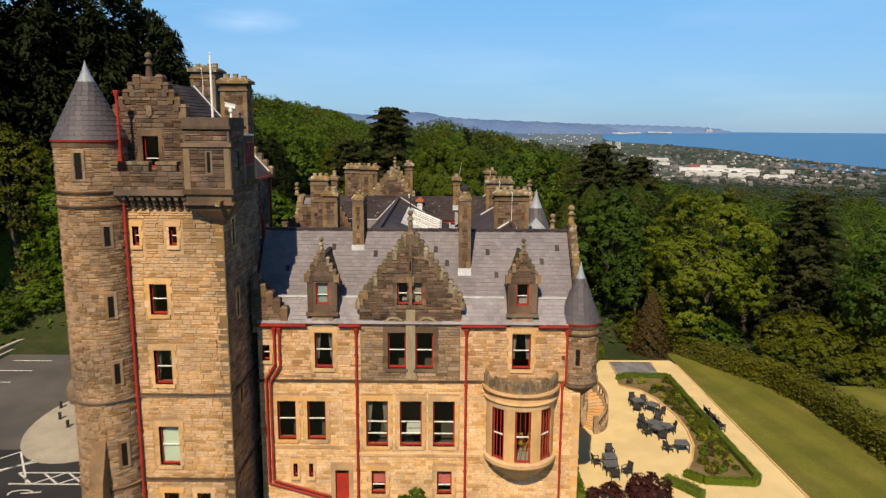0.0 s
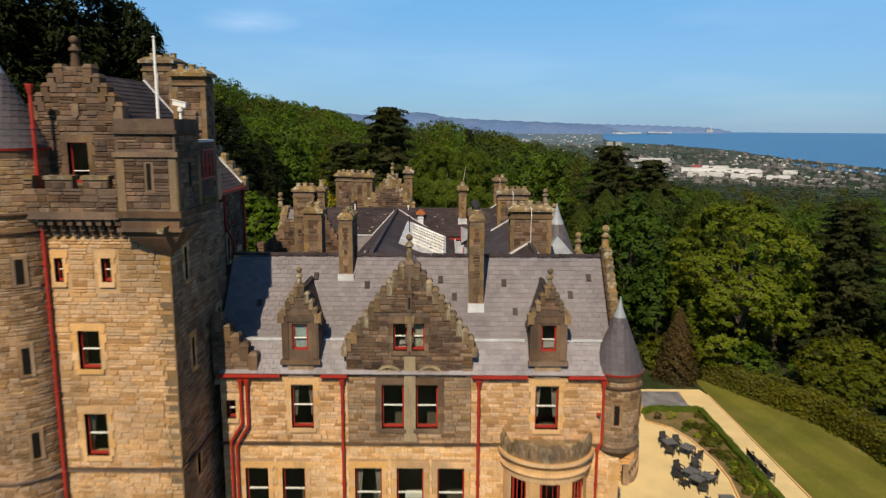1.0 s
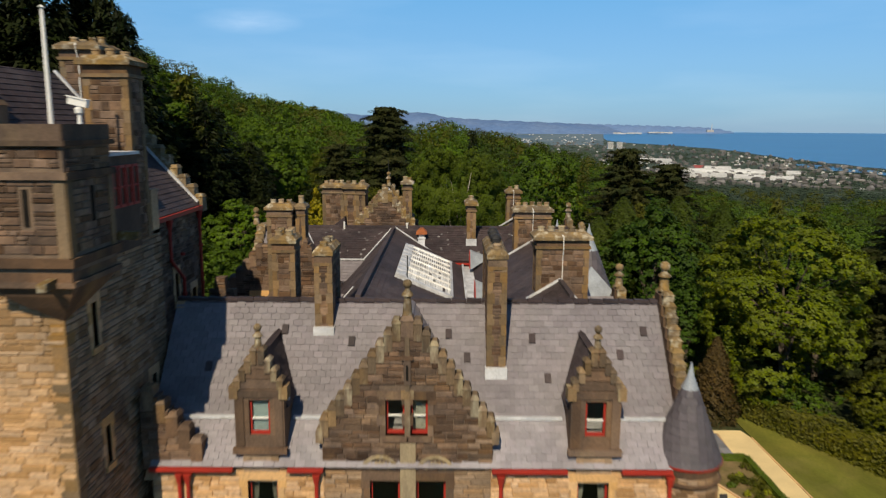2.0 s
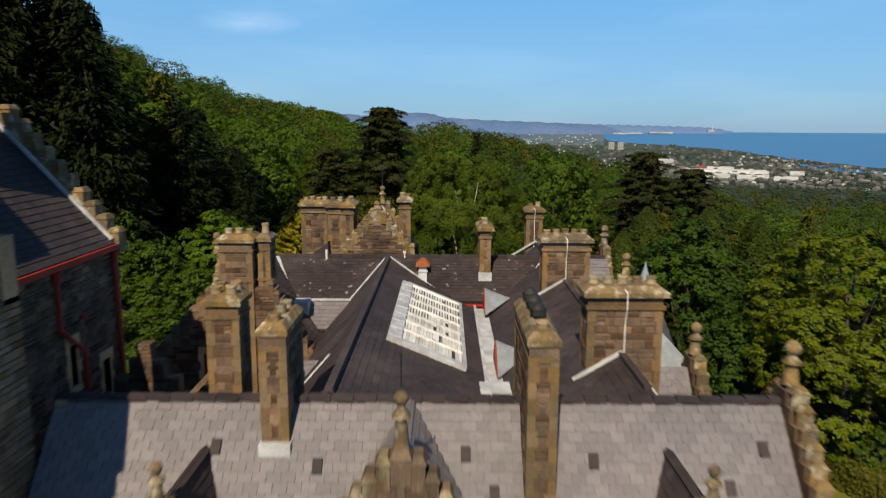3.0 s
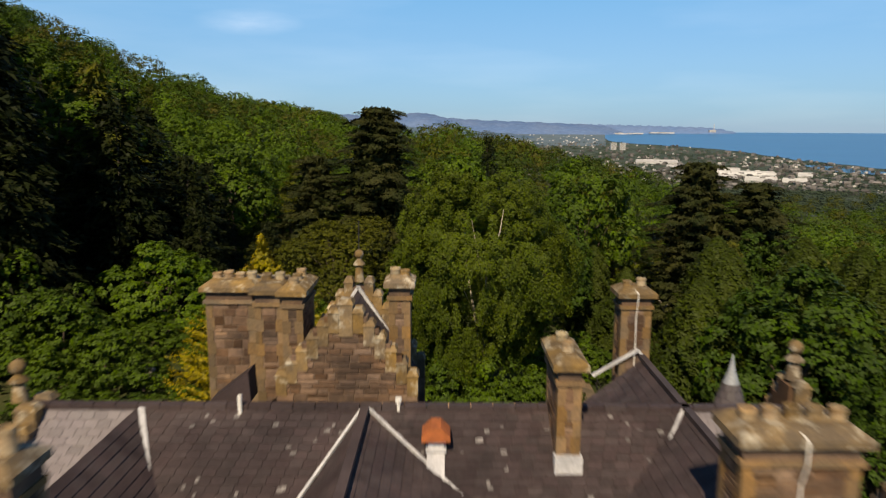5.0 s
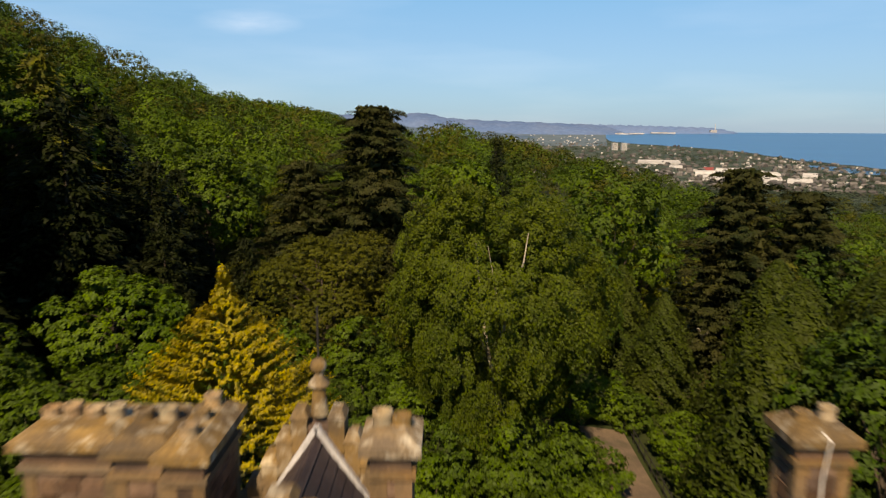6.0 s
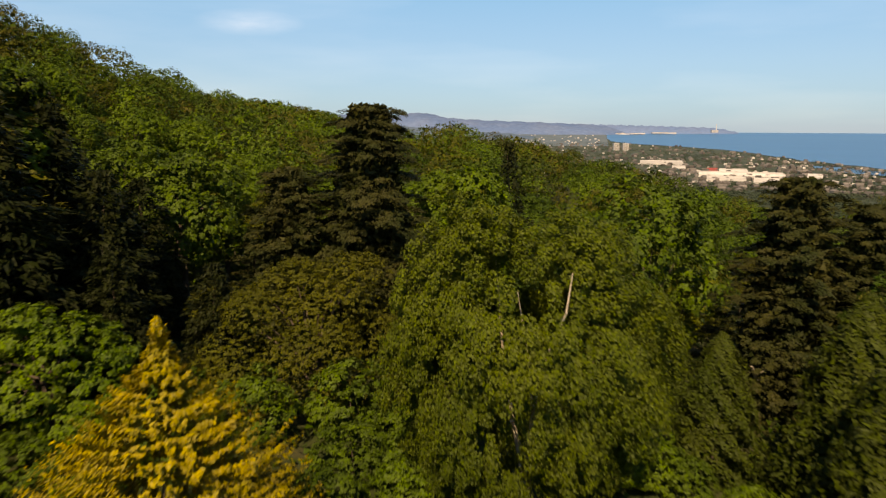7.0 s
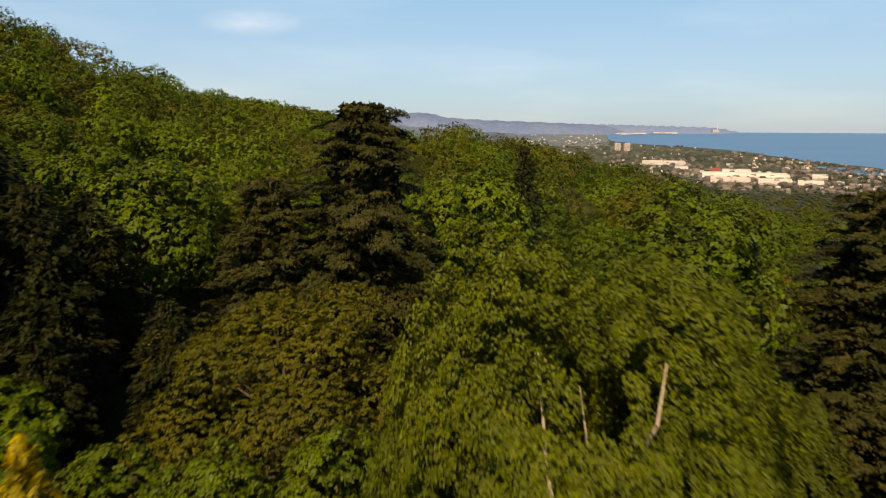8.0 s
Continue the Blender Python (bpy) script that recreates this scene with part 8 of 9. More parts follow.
slab("path_edge", [(24.5, 44.7), (24.68, 44.7), (24.4, 72), (24.28, 72)], T - 0.1, T + 0.05, M_DRESS, "low stone edging of the gravel path", "edging")


def leaf_box(co_list, p, q, w, h, rng, density=60, z=T, leaf=0.22, wobble=0.08):
    """Leaves over the top and flanks of a clipped hedge run."""
    p, q = np.array(p, float), np.array(q, float)
    L = np.linalg.norm(q - p)
    n = int(L * (w + 2 * h) * density)
    s = rng.uniform(0, 1, n)
    k = rng.uniform(0, w + 2 * h, n)
    d = (q - p) / L
    side = np.array([-d[1], d[0]])
    on_l, on_r = k < h, k > h + w
    off = np.where(on_l, -w / 2, np.where(on_r, w / 2, k - h - w / 2))
    zz = np.where(on_l, k, np.where(on_r, k - h - w, h)) + wobble * np.sin(s * L * 2.1) + rng.normal(0, wobble * 0.7, n)
    off = off + rng.normal(0, wobble * 0.6, n)
    base = p[None] + d[None] * (s * L)[:, None] + side[None] * off[:, None]
    ground_z = z if z is not None else height(base[:, 0], base[:, 1])
    pos = np.stack([base[:, 0], base[:, 1], ground_z + zz], 1)
    nor = np.stack([side[0] * np.sign(off) * (on_l | on_r), side[1] * np.sign(off) * (on_l | on_r), np.where(on_l | on_r, 0.3, 1.0)], 1) + 0.4 * rng.normal(size=(n, 3))
    co_list.append(leaves(pos, nor, leaf, leaf * 0.6, rng))


def hedge(name, pts, w, h, material, label, seed, density=60, leaf=0.22, z=T, wobble=0.06):
    rng = rg(seed)
    hd = thing(name, label, "hedge")
    lst = []
    for p, q in zip(pts, pts[1:]):
        leaf_box(lst, p, q, w, h, rng, density, z, leaf, wobble)
    co = np.concatenate(lst)
    quads("foliage", co, leaf_index(len(co) // 3), material, hd)
    def core(bm):
        for p, q in zip(pts, pts[1:]):
            zb = T if z is not None else float(height((p[0] + q[0]) / 2, (p[1] + q[1]) / 2))
            beam(bm, (*p, zb + h * 0.46), (*q, zb + h * 0.46), w * 0.86, h * 0.9)
    made("core", core, material, hd)
    return hd


BED_OUT = [(17.0, 67.3), (18.1, 68.0), (22.1, 67.8), (22.1, 56), (22.2, 47.2), (21.7, 46.4), (18.2, 46.7), (17.2, 47.7)]
BED_IN = [(18.6, 50.2), (19.5, 52.5), (20.0, 55.6), (20.0, 58.5), (19.4, 62.3), (18.5, 64.4), (16.8, 65.9)]
slab("flower_bed", BED_OUT + BED_IN, 0.2, T + 0.07, M_SOIL, "curved planted flower bed on the terrace", "flower bed")
hedge("clipped_hedge", BED_OUT, 0.5, 0.5, L_HEDGE, "low clipped bright green box hedge round the flower bed", 71, 190, 0.12, wobble=0.03)
bed_edging = [tagged(made("bed_edging", lambda bm: beam(bm, (*p, T + 0.03), (*q, T + 0.03), 0.16, 0.16), M_DRESS), "brick edging of the flower bed", "edging", kind="structure") for p, q in zip([BED_OUT[-1]] + BED_IN, BED_IN)]
hedge("clipped_hedge", [(15.5, 46.7), (16.4, 45.9), (17.4, 44.5)], 0.6, 0.6, L_HEDGE, "low clipped hedge stub beside the terrace entrance", 72, 110, 0.16)
hedge("clipped_hedge", [(9.2, 66.0), (12.6, 68.5), (16.6, 74.5)], 1.4, 1.3, L_HEDGE, "green hedge by the terrace corner", 73, 70, 0.22)
hedge("clipped_hedge", [(9.0, 43.4), (9.1, 47.0)], 0.6, 1.0, L_HEDGE, "green shrub strip at the castle wall", 78, 90, 0.2)
hedge("tall_hedge", [(26.0, 76.5), (29.5, 70.3), (32.0, 65.8), (33.2, 61), (33.6, 54), (34.0, 46), (34.5, 36)], 2.2, 2.0, L_HEDGEDK, "tall unclipped dark green hedge along the lawn", 74, 46, 0.3, wobble=0.2)
slab("far_lawn", [(35.5, 20), (70, 20), (70, 60), (44, 66), (36, 66)], 0.1, T + 0.01, M_LAWN, "rough grass beyond the tall hedge", "lawn")


def shrub(x, y, r, h, material, label, seed, leaf=0.2, n=900, z=T, base=0.0):
    rng = rg(seed)
    sh = thing("shrub", label, "shrub", at=(x, y, z))
    co, cen, cr = broad_crown(rng, h, r, n, leaf, base=base, clumps=14 if n < 4000 else 60)
    quads("foliage", co, leaf_index(len(co) // 3), material, sh)
    bm = bmesh.new()
    trunk_mesh(bm, h * 0.7, 0.05 + 0.02 * h, [tuple(c) for c in cen[:4] * 0.8], random.Random(seed), 0.7)
    part("stem", bm, M_BARK, sh)
    return sh


rng0 = random.Random(81)
for i in range(95):
    a = rng0.random()
    y = 48 + 18.5 * a
    left = np.interp(y, [46.7, 50.2, 52.5, 55.6, 58.5, 62.3, 64.4, 66], [17.4, 18.8, 19.7, 20.2, 20.2, 19.6, 18.8, 17.4])
    x = left + 0.3 + rng0.random() * (21.6 - left - 0.3)
    shrub(x, y, rng0.uniform(0.22, 0.5), rng0.uniform(0.25, 0.7), rng0.choice((L_HEDGE, L_OLIVE, L_YELLOW, L_HEDGEDK, L_BROWN, L_OLIVE)), rng0.choice(("low green flowering shrub in the bed", "small olive-green bush in the flower bed")), 300 + i, 0.14, 260, z=T + 0.05)
shrub(13.6, 44.2, 1.5, 1.7, L_RED, "dark purple-leaved bush by the terrace", 401, 0.2, 4200)
shrub(11.2, 44.4, 0.8, 1.1, L_RED, "small dark purple-leaved bush", 402, 0.18, 1600)
shrub(9.9, 44.3, 0.5, 0.9, L_RED, "small dark purple-leaved bush", 403, 0.18, 1000)
shrub(-1.75, 38.0, 1.2, 4.7, L_OAK, "slender green tree before the castle front", 404, 0.3, 2400, z=0.3)
shrub(-15.3, 33.5, 0.9, 2.0, L_LIME, "green bush at the foot of the tower", 405, 0.2, 800, z=0.3)
shrub(8.6, 39.4, 0.8, 2.3, L_HEDGE, "spiky green shrub at the castle corner", 406, 0.3, 900)
shrub(-32.0, 88.0, 2.3, 6.9, L_YELLOW, "round yellow-green garden conifer on the slope", 760, 0.2, 8000, z=3.7, base=0.34)
# planted bank between the castle yard and the wood
for i in range(26):
    x, y = rng0.uniform(-33, -19), rng0.uniform(72, 86)
    shrub(x, y, rng0.uniform(1.0, 1.9), rng0.uniform(1.0, 2.6), rng0.choice((L_OAK, L_LIME, L_HEDGEDK, L_LIME)), "low green bush on the garden bank", 800 + i, 0.26, 900, z=float(height(x, y)) - 0.1)
# a belt of bushes along the far edge of the car park
for i in range(34):
    x, y = rng0.uniform(-52, -35.5), rng0.uniform(85.2, 93)
    shrub(x, y, rng0.uniform(1.3, 2.2), rng0.uniform(1.8, 3.6), rng0.choice((L_OAK, L_DEEP, L_HEDGEDK, L_LIME)), "dense green bush beside the car park", 700 + i, 0.3, 900, z=float(height(x, y)) - 0.1)
# bushes on the bank behind the car park
for i in range(60):
    x, y = rng0.uniform(-76, -49.5), rng0.uniform(52, 92)
    shrub(x, y, rng0.uniform(1.0, 2.2), rng0.uniform(1.4, 3.2), rng0.choice((L_OAK, L_LIME, L_HEDGEDK, L_OAK)), "wild green bush on the grassy bank", 500 + i, 0.34, 500, z=float(height(x, y)) - 0.1)


# ---- terrace furniture ----
M_RATTAN = surface("black_rattan", (0.025, 0.024, 0.026), (0.045, 0.043, 0.045), rough=0.6, scale=4, fine=60)
M_TOP = surface("grey_table_top", (0.10, 0.10, 0.105), (0.14, 0.14, 0.145), rough=0.5, scale=2, fine=30)


def chair_model():
    c = thing("terrace_chair", "black woven armchair on the gravel terrace", "chair", "terrace chairs")
    made("seat", lambda bm: box(bm, -0.27, 0.27, -0.26, 0.26, 0.38, 0.46), M_RATTAN, c)
    made("backrest", lambda bm: prism(bm, [(-0.27, 0.22, 0.46), (0.27, 0.22, 0.46), (0.25, 0.34, 0.95), (-0.25, 0.34, 0.95)], (0, 0.05, 0.01)), M_RATTAN, c)
    for sx in (-1, 1):
        made("armrest", lambda bm: box(bm, sx * 0.29 - 0.03, sx * 0.29 + 0.03, -0.26, 0.27, 0.62, 0.66), M_RATTAN, c)
        for sy in (-1, 1):
            made("leg", lambda bm: beam(bm, (sx * 0.28, sy * 0.24, 0), (sx * 0.28, sy * 0.24, 0.63), 0.05), M_RATTAN, c)
    return c


def table_model():
    t = thing("terrace_table", "square black and grey terrace table", "table", "terrace tables")
    made("tabletop", lambda bm: box(bm, -0.48, 0.48, -0.48, 0.48, 0.70, 0.75), M_TOP, t)
    made("apron", lambda bm: box(bm, -0.44, 0.44, -0.44, 0.44, 0.60, 0.70), M_RATTAN, t)
    for sx in (-1, 1):
        for sy in (-1, 1):
            made("leg", lambda bm: beam(bm, (sx * 0.42, sy * 0.42, 0), (sx * 0.42, sy * 0.42, 0.6), 0.07), M_RATTAN, t)
    return t


chair, table = chair_model(), table_model()
CH = [(11.2, 49.2, 100), (13.1, 47.8, -60), (12.5, 50.6, 5), (12.1, 47.2, 180), (17.2, 51.6, 120), (16.3, 55.6, 60), (16.6, 56.4, 20), (18.0, 56.9, 0), (17.4, 53.7, 170), (16.4, 54.5, 110), (18.6, 55.2, -90),
      (17.0, 61.3, 10), (17.8, 60.7, 0), (18.7, 58.6, 200), (16.9, 59.4, 150)]
TB = [(12.2, 49.3, 3), (12.0, 48.1, 6), (18.3, 51.7, 0), (17.2, 55.5, 40), (18.0, 54.8, 35), (17.3, 54.5, 40), (17.1, 60.3, 12), (18.2, 59.4, 40), (12.9, 63.8, 10)]
chair.matrix_basis = pose(CH[0][0], CH[0][1], T, 0, 0, CH[0][2])
table.matrix_basis = pose(TB[0][0], TB[0][1], T, 0, 0, TB[0][2])
for x, y, a in CH[1:]:
    copy_thing(chair, pose(x, y, T, 0, 0, a))
for x, y, a in TB[1:]:
    copy_thing(table, pose(x, y, T, 0, 0, a))


def bench_model():
    b = thing("garden_bench", "dark wooden garden bench beside the gravel path", "bench", "path benches")
    for k in range(4):
        made("seat_slat", lambda bm: box(bm, -0.75, 0.75, -0.22 + 0.12 * k, -0.12 + 0.12 * k, 0.42, 0.45), M_RATTAN, b)
    for k in range(4):
        made("back_slat", lambda bm: box(bm, -0.75, 0.75, 0.26 + 0.02 * k, 0.29 + 0.02 * k, 0.52 + 0.11 * k, 0.6 + 0.11 * k), M_RATTAN, b)
    for sx in (-1, 1):
        made("leg", lambda bm: beam(bm, (sx * 0.7, -0.2, 0), (sx * 0.7, -0.2, 0.65), 0.07), M_RATTAN, b)
        made("leg", lambda bm: beam(bm, (sx * 0.7, 0.24, 0), (sx * 0.7, 0.32, 0.95), 0.07), M_RATTAN, b)
        made("armrest", lambda bm: beam(bm, (sx * 0.7, -0.24, 0.66), (sx * 0.7, 0.28, 0.66), 0.07, 0.04), M_RATTAN, b)
    return b


bench = bench_model()
bench.matrix_basis = pose(22.75, 58.0, T, 0, 0, 90)
copy_thing(bench, pose(22.8, 56.0, T, 0, 0, 90))


# ---- winding garden stair ----
def winding_stair():
    st = thing("winding_stair", "curved sandstone garden stair with carved balustrade", "staircase")
    cx, cy, n = 11.2, 57.0, 24
    a0, a1 = radians(-62), radians(150)
    for k in range(n):
        a, b = a0 + (a1 - a0) * k / n, a0 + (a1 - a0) * (k + 1) / n
        z = T + 0.18 * (k + 1)
        made("step", lambda bm: prism(bm, [(cx + r * math.cos(t), cy + r * math.sin(t), z - 0.22) for r, t in ((0.8, a), (2.3, a), (2.3, b), (0.8, b))], (0, 0, 0.15)), M_DRESS, st)
    for r in (0.7, 2.4):
        def wall_run(bm, r=r):
            for k in range(n):
                a, b = a0 + (a1 - a0) * k / n, a0 + (a1 - a0) * (k + 1) / n
                z = T + 0.18 * (k + 1)
                beam(bm, (cx + r * math.cos(a), cy + r * math.sin(a), z + 0.82), (cx + r * math.cos(b), cy + r * math.sin(b), z + 1.0), 0.24, 0.14)
                beam(bm, (cx + r * math.cos(a), cy + r * math.sin(a), z - 0.28), (cx + r * math.cos(b), cy + r * math.sin(b), z - 0.1), 0.3, 0.5)
        made("balustrade", wall_run, M_MIDSTONE, st)
        for k in range(0, n, 1):
            a = a0 + (a1 - a0) * (k + 0.5) / n
            z = T + 0.18 * (k + 1)
            made("baluster", lambda bm: lathe(bm, [(0.07, z), (0.04, z + 0.2), (0.09, z + 0.45), (0.04, z + 0.7), (0.07, z + 0.88)], cx + r * math.cos(a), cy + r * math.sin(a), 6), M_MIDSTONE, st)
        for k in (0, 12):
            a = a0 + (a1 - a0) * k / n
            z = T + 0.18 * k
            made("newel", lambda bm: box(bm, cx + r * math.cos(a) - 0.2, cx + r * math.cos(a) + 0.2, cy + r * math.sin(a) - 0.2, cy + r * math.sin(a) + 0.2, T, z + 1.4), M_MIDSTONE, st)


winding_stair()

# ---- car park and forecourt ----
slab("car_park", [(-48.5, 25), (-19.0, 25), (-19.0, 52), (-20, 84), (-44.5, 84), (-47, 79), (-47.6, 74)], 0.2, 0.38, M_ASPHALT, "dark asphalt car park with white bay lines", "car park")
slab("tar_patch", [(-48.2, 25.2), (-19.1, 25.2), (-19.1, 51.4), (-30, 51.2), (-48.2, 51.0)], 0.3, 0.384, M_NEWTAR, "fresh dark tar strip of the car park", "paving")
tagged(sheet("grass_bank", np.linspace(-84, -48.4, 24), np.linspace(50, 97, 32), lambda X, Y: height(X, Y) + 0.09, M_GRASS), "rough grass bank behind the car park", "grass", kind="structure")
slab("forecourt", [(-33.0 + 6.0 * math.cos(t) * 0.9 + 4.2, 57.5 + 8.6 * math.sin(t)) for t in [2 * math.pi * k / 40 for k in range(40)]], 0.3, 0.46, M_PALEPAVE, "pale oval paved forecourt by the tower", "paving")
for i, (p, q) in enumerate((((-47.6, 66), (-47.4, 74)), ((-47.4, 74), (-46.8, 79)), ((-46.8, 79), (-44.5, 82)), ((-44.5, 82), (-38, 84)))):
    tagged(made("kerb", lambda bm: (beam(bm, (*p, 0.5), (*q, 0.5), 0.35, 0.3), beam(bm, (p[0] - 0.6, p[1] + 0.3, 0.7), (q[0] - 0.6, q[1] + 0.3, 0.7), 0.5, 0.8)), M_PALEPAVE), "low stone kerb wall round the car park", "kerb", kind="structure")
M_LINE = surface("road_paint", (0.75, 0.74, 0.70), (0.62, 0.61, 0.58), rough=0.8, scale=1.5, fine=14)


def line(p, q, w=0.12):
    tagged(made("road_marking", lambda bm: beam(bm, (*p, 0.385), (*q, 0.385), w, 0.012), M_LINE), "white painted car park line", "road marking", kind="structure")


for y, x0, x1 in ((65.6, -46.0, -41.9), (68.9, -46.2, -41.7), (72.0, -45.5, -41.4), (75.1, -45.0, -40.9), (78.2, -44.0, -39.9), (81.0, -42.5, -39.0)):
    line((x0, y), (x1, y))
for p, q in (((-32.2, 50.8), (-26, 50.8)), ((-30.4, 47.5), (-24, 47.6)), ((-30.2, 45.9), (-24, 45.9)), ((-32.2, 50.8), (-37, 45.0)), ((-29.0, 50.8), (-34.5, 45.0)), ((-32.2, 50.8), (-29.0, 46.0)), ((-34.0, 48.8), (-31.0, 45.0)),
             ((-30.4, 47.5), (-28.6, 45.9)), ((-28.6, 47.5), (-26.8, 45.9)), ((-26.8, 47.5), (-25.0, 45.9)), ((-28.6, 45.9), (-27.0, 47.5)), ((-26.8, 45.9), (-25.2, 47.5)), ((-33.5, 47.0), (-30.0, 49.2))):
    line(p, q)
for cx, cy in ((-28.2, 49.2), (-28.6, 44.6)):
    pts = [(cx + 0.8 * math.cos(t), cy + 0.45 * math.sin(t)) for t in [0.3 + 0.42 * k for k in range(9)]]
    for p, q in zip(pts, pts[1:]):
        line(p, q, 0.1)
    line((cx, cy), (cx + 1.3, cy + 0.2), 0.1)
bollard = thing("bollard", "short black bollard on the forecourt", "bollard", "forecourt bollards", at=(-34.5, 62.5, 0.46))
made("post", lambda bm: lathe(bm, [(0.15, 0), (0.15, 0.08), (0.12, 0.11), (0.12, 0.46), (0.15, 0.5), (0.12, 0.58), (0.02, 0.62)], 0, 0, 12), M_IRON, bollard, smooth=True)
for x, y in ((-33.6, 59.2), (-32.4, 56.8), (-30.9, 55.2)):
    copy_thing(bollard, pose(x, y, 0.46))

# lane behind the castle with its railing
M_LANE = surface("worn_lane", (0.17, 0.125, 0.085), (0.12, 0.09, 0.065), rough=0.95, scale=0.4, fine=8, stain=(0.07, 0.065, 0.04), stain_scale=0.5, stain_amt=0.6)
tagged(sheet("lane", np.linspace(8.0, 11.6, 8), np.linspace(86, 112, 27), lambda X, Y: height(X, Y) + 0.07, M_LANE), "worn brown lane behind the castle", "lane", kind="structure")
rail = thing("railing", "thin iron railing beside the lane", "railing")
for k in range(15):
    y = 94 + 1.6 * k
    x = 11.8 + 0.01 * (y - 94)
    z = float(height(x, y))
    made("post", lambda bm: beam(bm, (x, y, z - 0.2), (x, y, z + 1.1), 0.06), M_IRON, rail)
for h in (0.45, 1.05):
    made("rail", lambda bm: beam(bm, (11.8, 94, float(height(11.8, 94)) + h), (12.03, 117, float(height(12.03, 117)) + h), 0.05), M_IRON, rail)

boulder = thing("garden_stone", "pale weathered boulder on the garden bank", "stone", at=(-25.3, 99.6, float(height(-25.3, 99.6))))


def rock(bm):
    bmesh.ops.create_icosphere(bm, subdivisions=3, radius=1.0)
    for v in bm.verts:
        v.co = Vector((v.co.x * 1.3, v.co.y * 0.9, v.co.z * 0.75)) * (1 + 0.22 * noise.noise(v.co * 1.4))


made("rock", rock, M_PALEPAVE, boulder)
# ---- town on the coastal plain ----
M_SHED = surface("white_shed", (0.54, 0.54, 0.53), (0.38, 0.38, 0.38), rough=0.7, piece=0.15, scale=0.02, fine=0.4, bump=0)
M_HOUSE = surface("far_house", (0.15, 0.14, 0.135), (0.09, 0.09, 0.09), rough=0.9, piece=0.5, scale=0.05, fine=0.5, bump=0)
M_REDSHED = surface("red_shed", (0.30, 0.075, 0.07), (0.26, 0.065, 0.06), rough=0.8, scale=0.05, fine=0.5, bump=0)


def spot(az, el):
    """A place on the plain by direction and degrees below eye level, seen from the walk's end."""
    r = 900.0
    for _ in range(30):
        x, y = r * math.sin(radians(az)) - 3.8, 80 + r * math.cos(radians(az))
        r = (26.5 - ramp_z(x, y, 0.6)) / math.tan(radians(el))
    return r * math.sin(radians(az)) - 3.8, 80 + r * math.cos(radians(az)), r


def shed(az0, az1, el, h, material=M_SHED, depth=0.16, name="warehouse", label="long white warehouse on the plain"):
    x0, y0, r = spot(az0, el)
    x1, y1, r1 = spot(az1, el)
    d = Vector((math.sin(radians(az0)), math.cos(radians(az0)), 0)) * r * depth
    z = ramp_z(x0, y0, 0.6)
    w = thing(name, label, "warehouse", "warehouses on the plain")
    made("wall", lambda bm: prism(bm, [(x0, y0, z - 2), (x1, y1, z - 2), (x1 + d.x, y1 + d.y, z - 2), (x0 + d.x, y0 + d.y, z - 2)], (0, 0, h + 2)), material, w)
    c = Vector(((x0 + x1 + d.x) / 2, (y0 + y1 + d.y) / 2, 0))
    made("roof", lambda bm: [prism(bm, [(x0 + d.x * k / 3, y0 + d.y * k / 3, z + h), (x0 + d.x * (k + 1) / 3, y0 + d.y * (k + 1) / 3, z + h), (x0 + d.x * (k + 0.5) / 3, y0 + d.y * (k + 0.5) / 3, z + h + 2.5)], (x1 - x0, y1 - y0, 0)) for k in range(3)], material, w)


for az0, az1, el, h in ((15.2, 18.4, 2.85, 8), (17.6, 18.6, 3.2, 5), (19.6, 25.6, 3.72, 9), (20.2, 23.0, 4.05, 6), (23.5, 25.8, 4.12, 6), (26.1, 27.8, 4.15, 6), (21.0, 23.0, 3.4, 6), (27.0, 28.0, 3.65, 6)):
    shed(az0, az1, el, h * 0.42, depth=0.05)
shed(20.1, 20.9, 3.3, 1.6, M_REDSHED, 0.04, "red_shed", "red roofed shed among the warehouses")
shed(25.4, 25.7, 4.1, 2, M_REDSHED, 0.04, "red_shed", "red roofed shed among the warehouses")
for az in (13.35, 14.05):
    x, y, r = spot(az, 1.78)
    z = ramp_z(x, y, 0.6)
    tb = thing("tower_block", "pale grey concrete tower block by the shore", "tower block", "tower blocks")
    made("wall", lambda bm: box(bm, x - 7, x + 7, y, y + 14, z, z + 19), M_SHED, tb)
    for k in range(6):
        made("window_row", lambda bm: box(bm, x - 6, x + 6, y - 0.1, y, z + 2 + 2.8 * k, z + 3.2 + 2.8 * k), M_ASPHALT, tb)


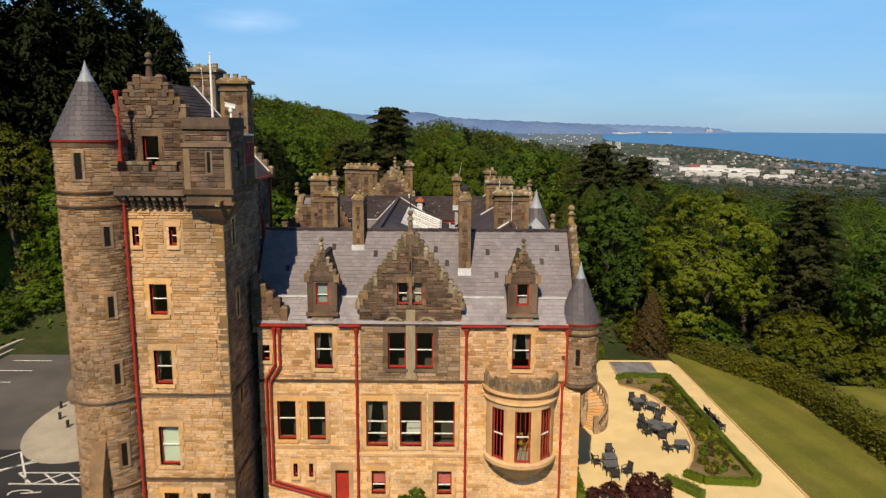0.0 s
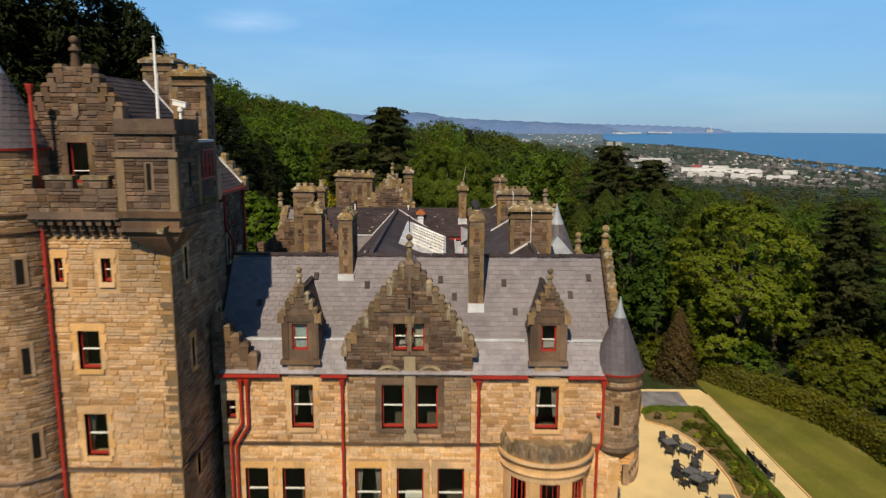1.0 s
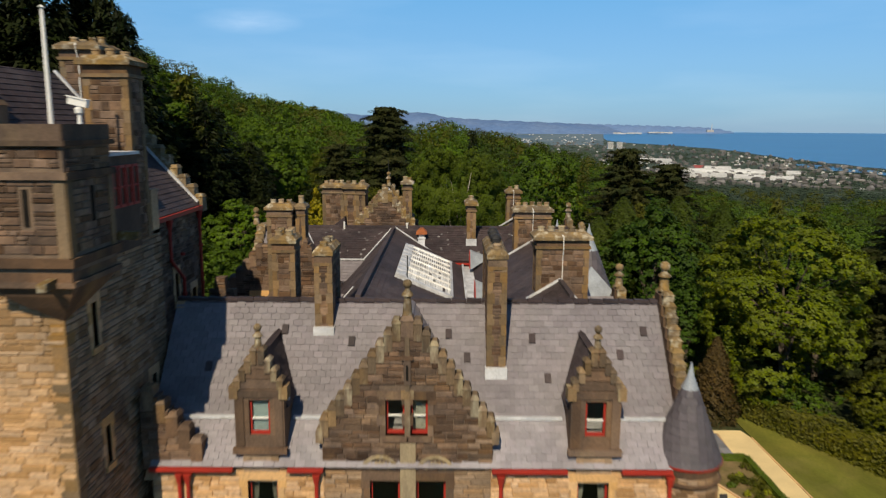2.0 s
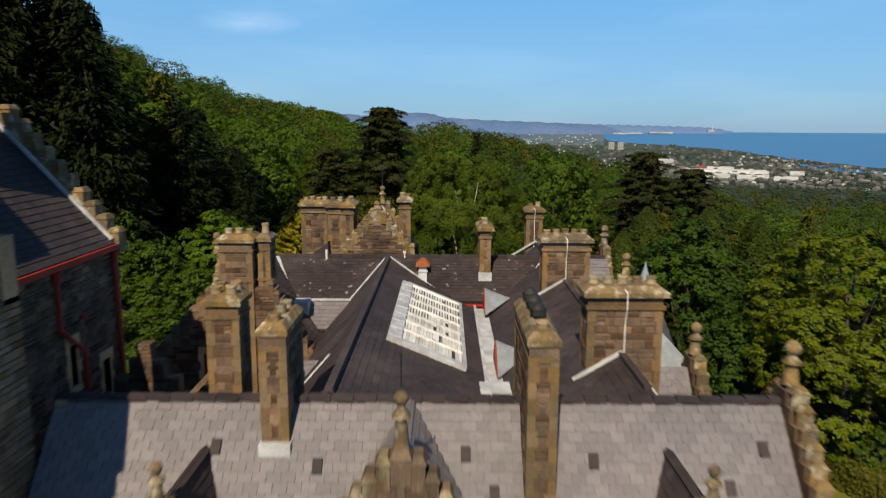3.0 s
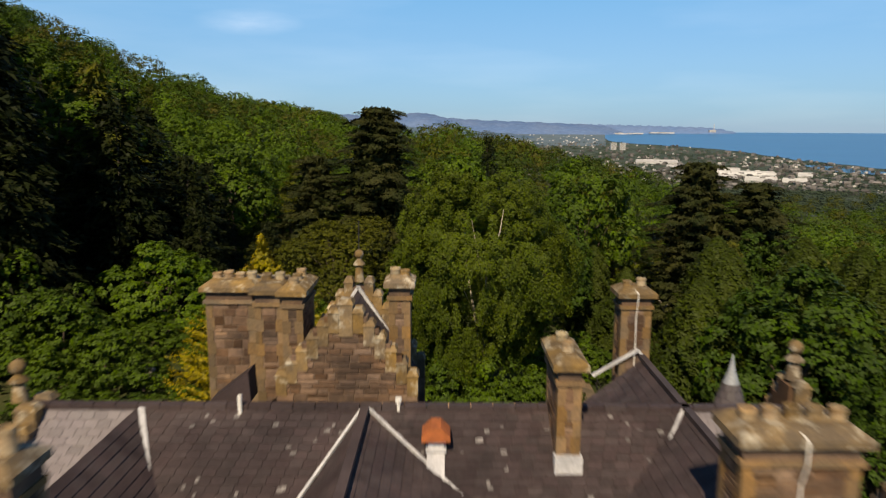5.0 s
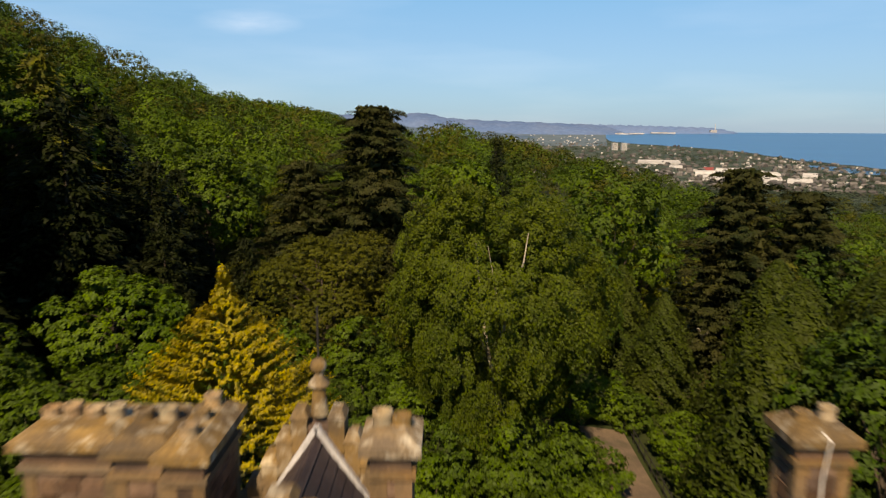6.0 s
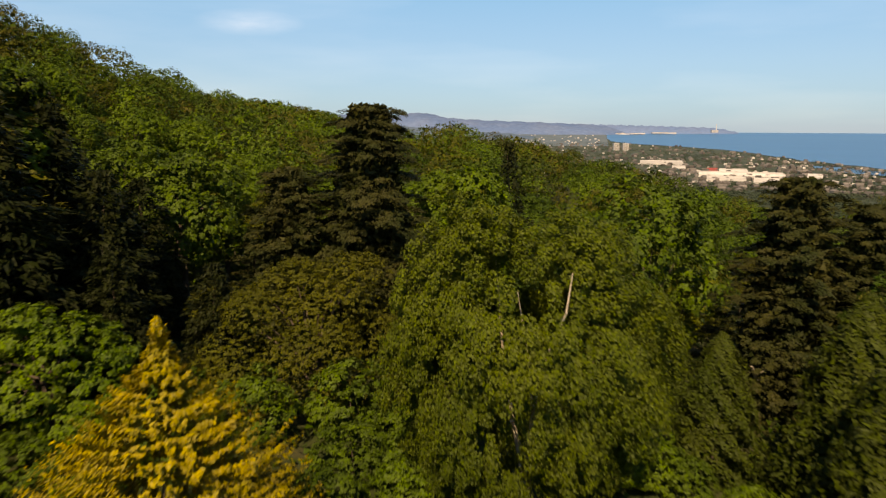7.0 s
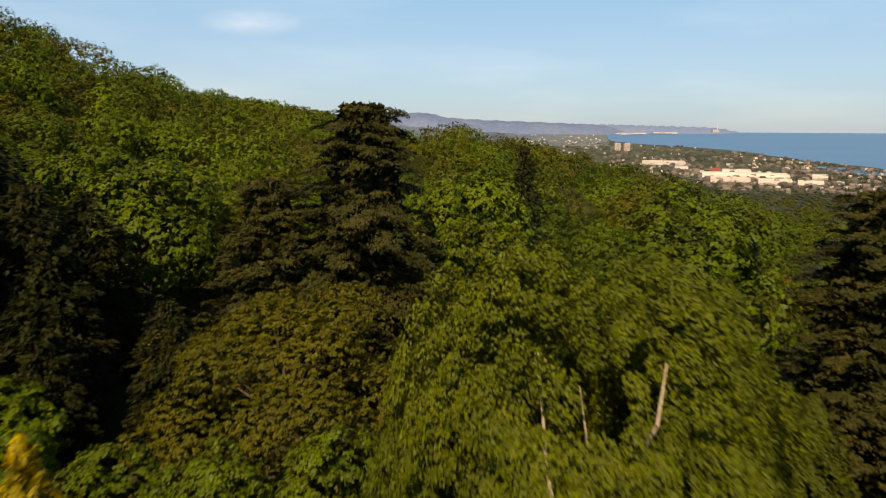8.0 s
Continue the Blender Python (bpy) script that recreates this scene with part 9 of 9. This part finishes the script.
def houses(name, seed, n, az, el, material, size):
    """Rows of far houses, too many to count."""
    rng = rg(seed)
    verts, faces = [], []
    for _ in range(n):
        a, e = rng.uniform(*az), rng.uniform(*el)
        x, y, r = spot(a, e)
        if y > 4200 or (a > 11.9 and math.hypot(x, y) > shore(math.degrees(math.atan2(x, y))) - 25):
            continue
        w, d, h = rng.uniform(0.6, 1.6) * size, rng.uniform(0.6, 1.2) * size, rng.uniform(0.35, 0.7) * size
        z = ramp_z(x, y, 0.4)
        t = rng.uniform(0, 3.14)
        c, s = math.cos(t), math.sin(t)
        k = len(verts)
        for zz in (z, z + h):
            for i, j in ((-1, -1), (1, -1), (1, 1), (-1, 1)):
                verts.append((x + (i * w * c - j * d * s) / 2, y + (i * w * s + j * d * c) / 2, zz))
        verts += [(x - w * c / 2, y - w * s / 2, z + h * 1.5), (x + w * c / 2, y + w * s / 2, z + h * 1.5)]
        faces += [(k, k + 1, k + 5, k + 4), (k + 1, k + 2, k + 6, k + 5), (k + 2, k + 3, k + 7, k + 6), (k + 3, k, k + 4, k + 7), (k + 4, k + 5, k + 9, k + 8), (k + 6, k + 7, k + 8, k + 9), (k + 5, k + 6, k + 9), (k + 7, k + 4, k + 8)]
    return tagged(raw(name, verts, faces, material), "scattered far houses and streets", "town", kind="stuff")


houses("town", 91, 1100, (-1, 34), (1.2, 4.8), M_HOUSE, 6)
houses("town", 92, 420, (-2, 33), (1.1, 4.6), surface("far_render", (0.50, 0.49, 0.47), (0.36, 0.35, 0.34), rough=0.9, piece=0.3, scale=0.05, fine=0.5, bump=0), 4)
houses("town", 93, 120, (-6, 12.2), (0.62, 1.4), M_SHED, 5)


def far_strip(az0, az1, el, n, seed):
    """A pale row of far sea-front buildings."""
    rng = rg(seed)
    verts, faces = [], []
    for _ in range(n):
        a = radians(rng.uniform(az0, az1))
        r = 4120.0
        x, y, z = r * math.sin(a), r * math.cos(a), 25.5 - r * math.tan(radians(el + rng.uniform(-0.03, 0.03)))
        w, h = rng.uniform(5, 16), rng.uniform(3, 7)
        k = len(verts)
        verts += [(x + i * w, y + j * w, z + m * h) for m in (0, 1) for i, j in ((-1, -1), (1, -1), (1, 1), (-1, 1))]
        faces += [(k, k + 1, k + 5, k + 4), (k + 1, k + 2, k + 6, k + 5), (k + 2, k + 3, k + 7, k + 6), (k + 3, k, k + 4, k + 7), (k + 4, k + 5, k + 6, k + 7)]
    return tagged(raw("town", verts, faces, M_SHED), "pale far sea-front town across the water", "town", kind="stuff")


far_strip(12.4, 15.0, 0.52, 22, 97)
far_strip(15.6, 17.2, 0.46, 26, 98)
station = thing("power_station", "pale far power station with a thin chimney on the headland", "power station", at=(4150 * math.sin(radians(19.9)), 4150 * math.cos(radians(19.9)), 8.0))
made("hall", lambda bm: box(bm, -17, 17, -10, 10, -8, 5), M_SHED, station)
made("chimney", lambda bm: lathe(bm, [(2.2, 0), (1.5, 36)], 9, 0, 10), M_SHED, station)


def plain_trees(seed, n):
    rng = rg(seed)
    m = broad_crown(rng, 7, 5, 30, 2.3, clumps=6, base=0.0, lobes=7)[0]
    out = []
    for _ in range(n):
        a, e = rng.uniform(-4, 36), rng.uniform(1.05, 6.6)
        x, y, r = spot(a, e)
        if y > 4000 or (a > 11.9 and math.hypot(x, y) > shore(math.degrees(math.atan2(x, y))) - 20):
            continue
        if 15 < a < 27.8 and 2.8 < e < 4.2 and rng.uniform() < 0.7:
            continue
        s = rng.uniform(0.35, 1.0)
        out.append(m * s * np.array([[1.9, 1.9, 0.62]]) + np.array([[x, y, ramp_z(x, y, 0.3)]]))
    co = np.concatenate(out)
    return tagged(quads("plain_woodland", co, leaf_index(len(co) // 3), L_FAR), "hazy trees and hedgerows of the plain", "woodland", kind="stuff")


# leaf green dulled by haze mixed into the colour
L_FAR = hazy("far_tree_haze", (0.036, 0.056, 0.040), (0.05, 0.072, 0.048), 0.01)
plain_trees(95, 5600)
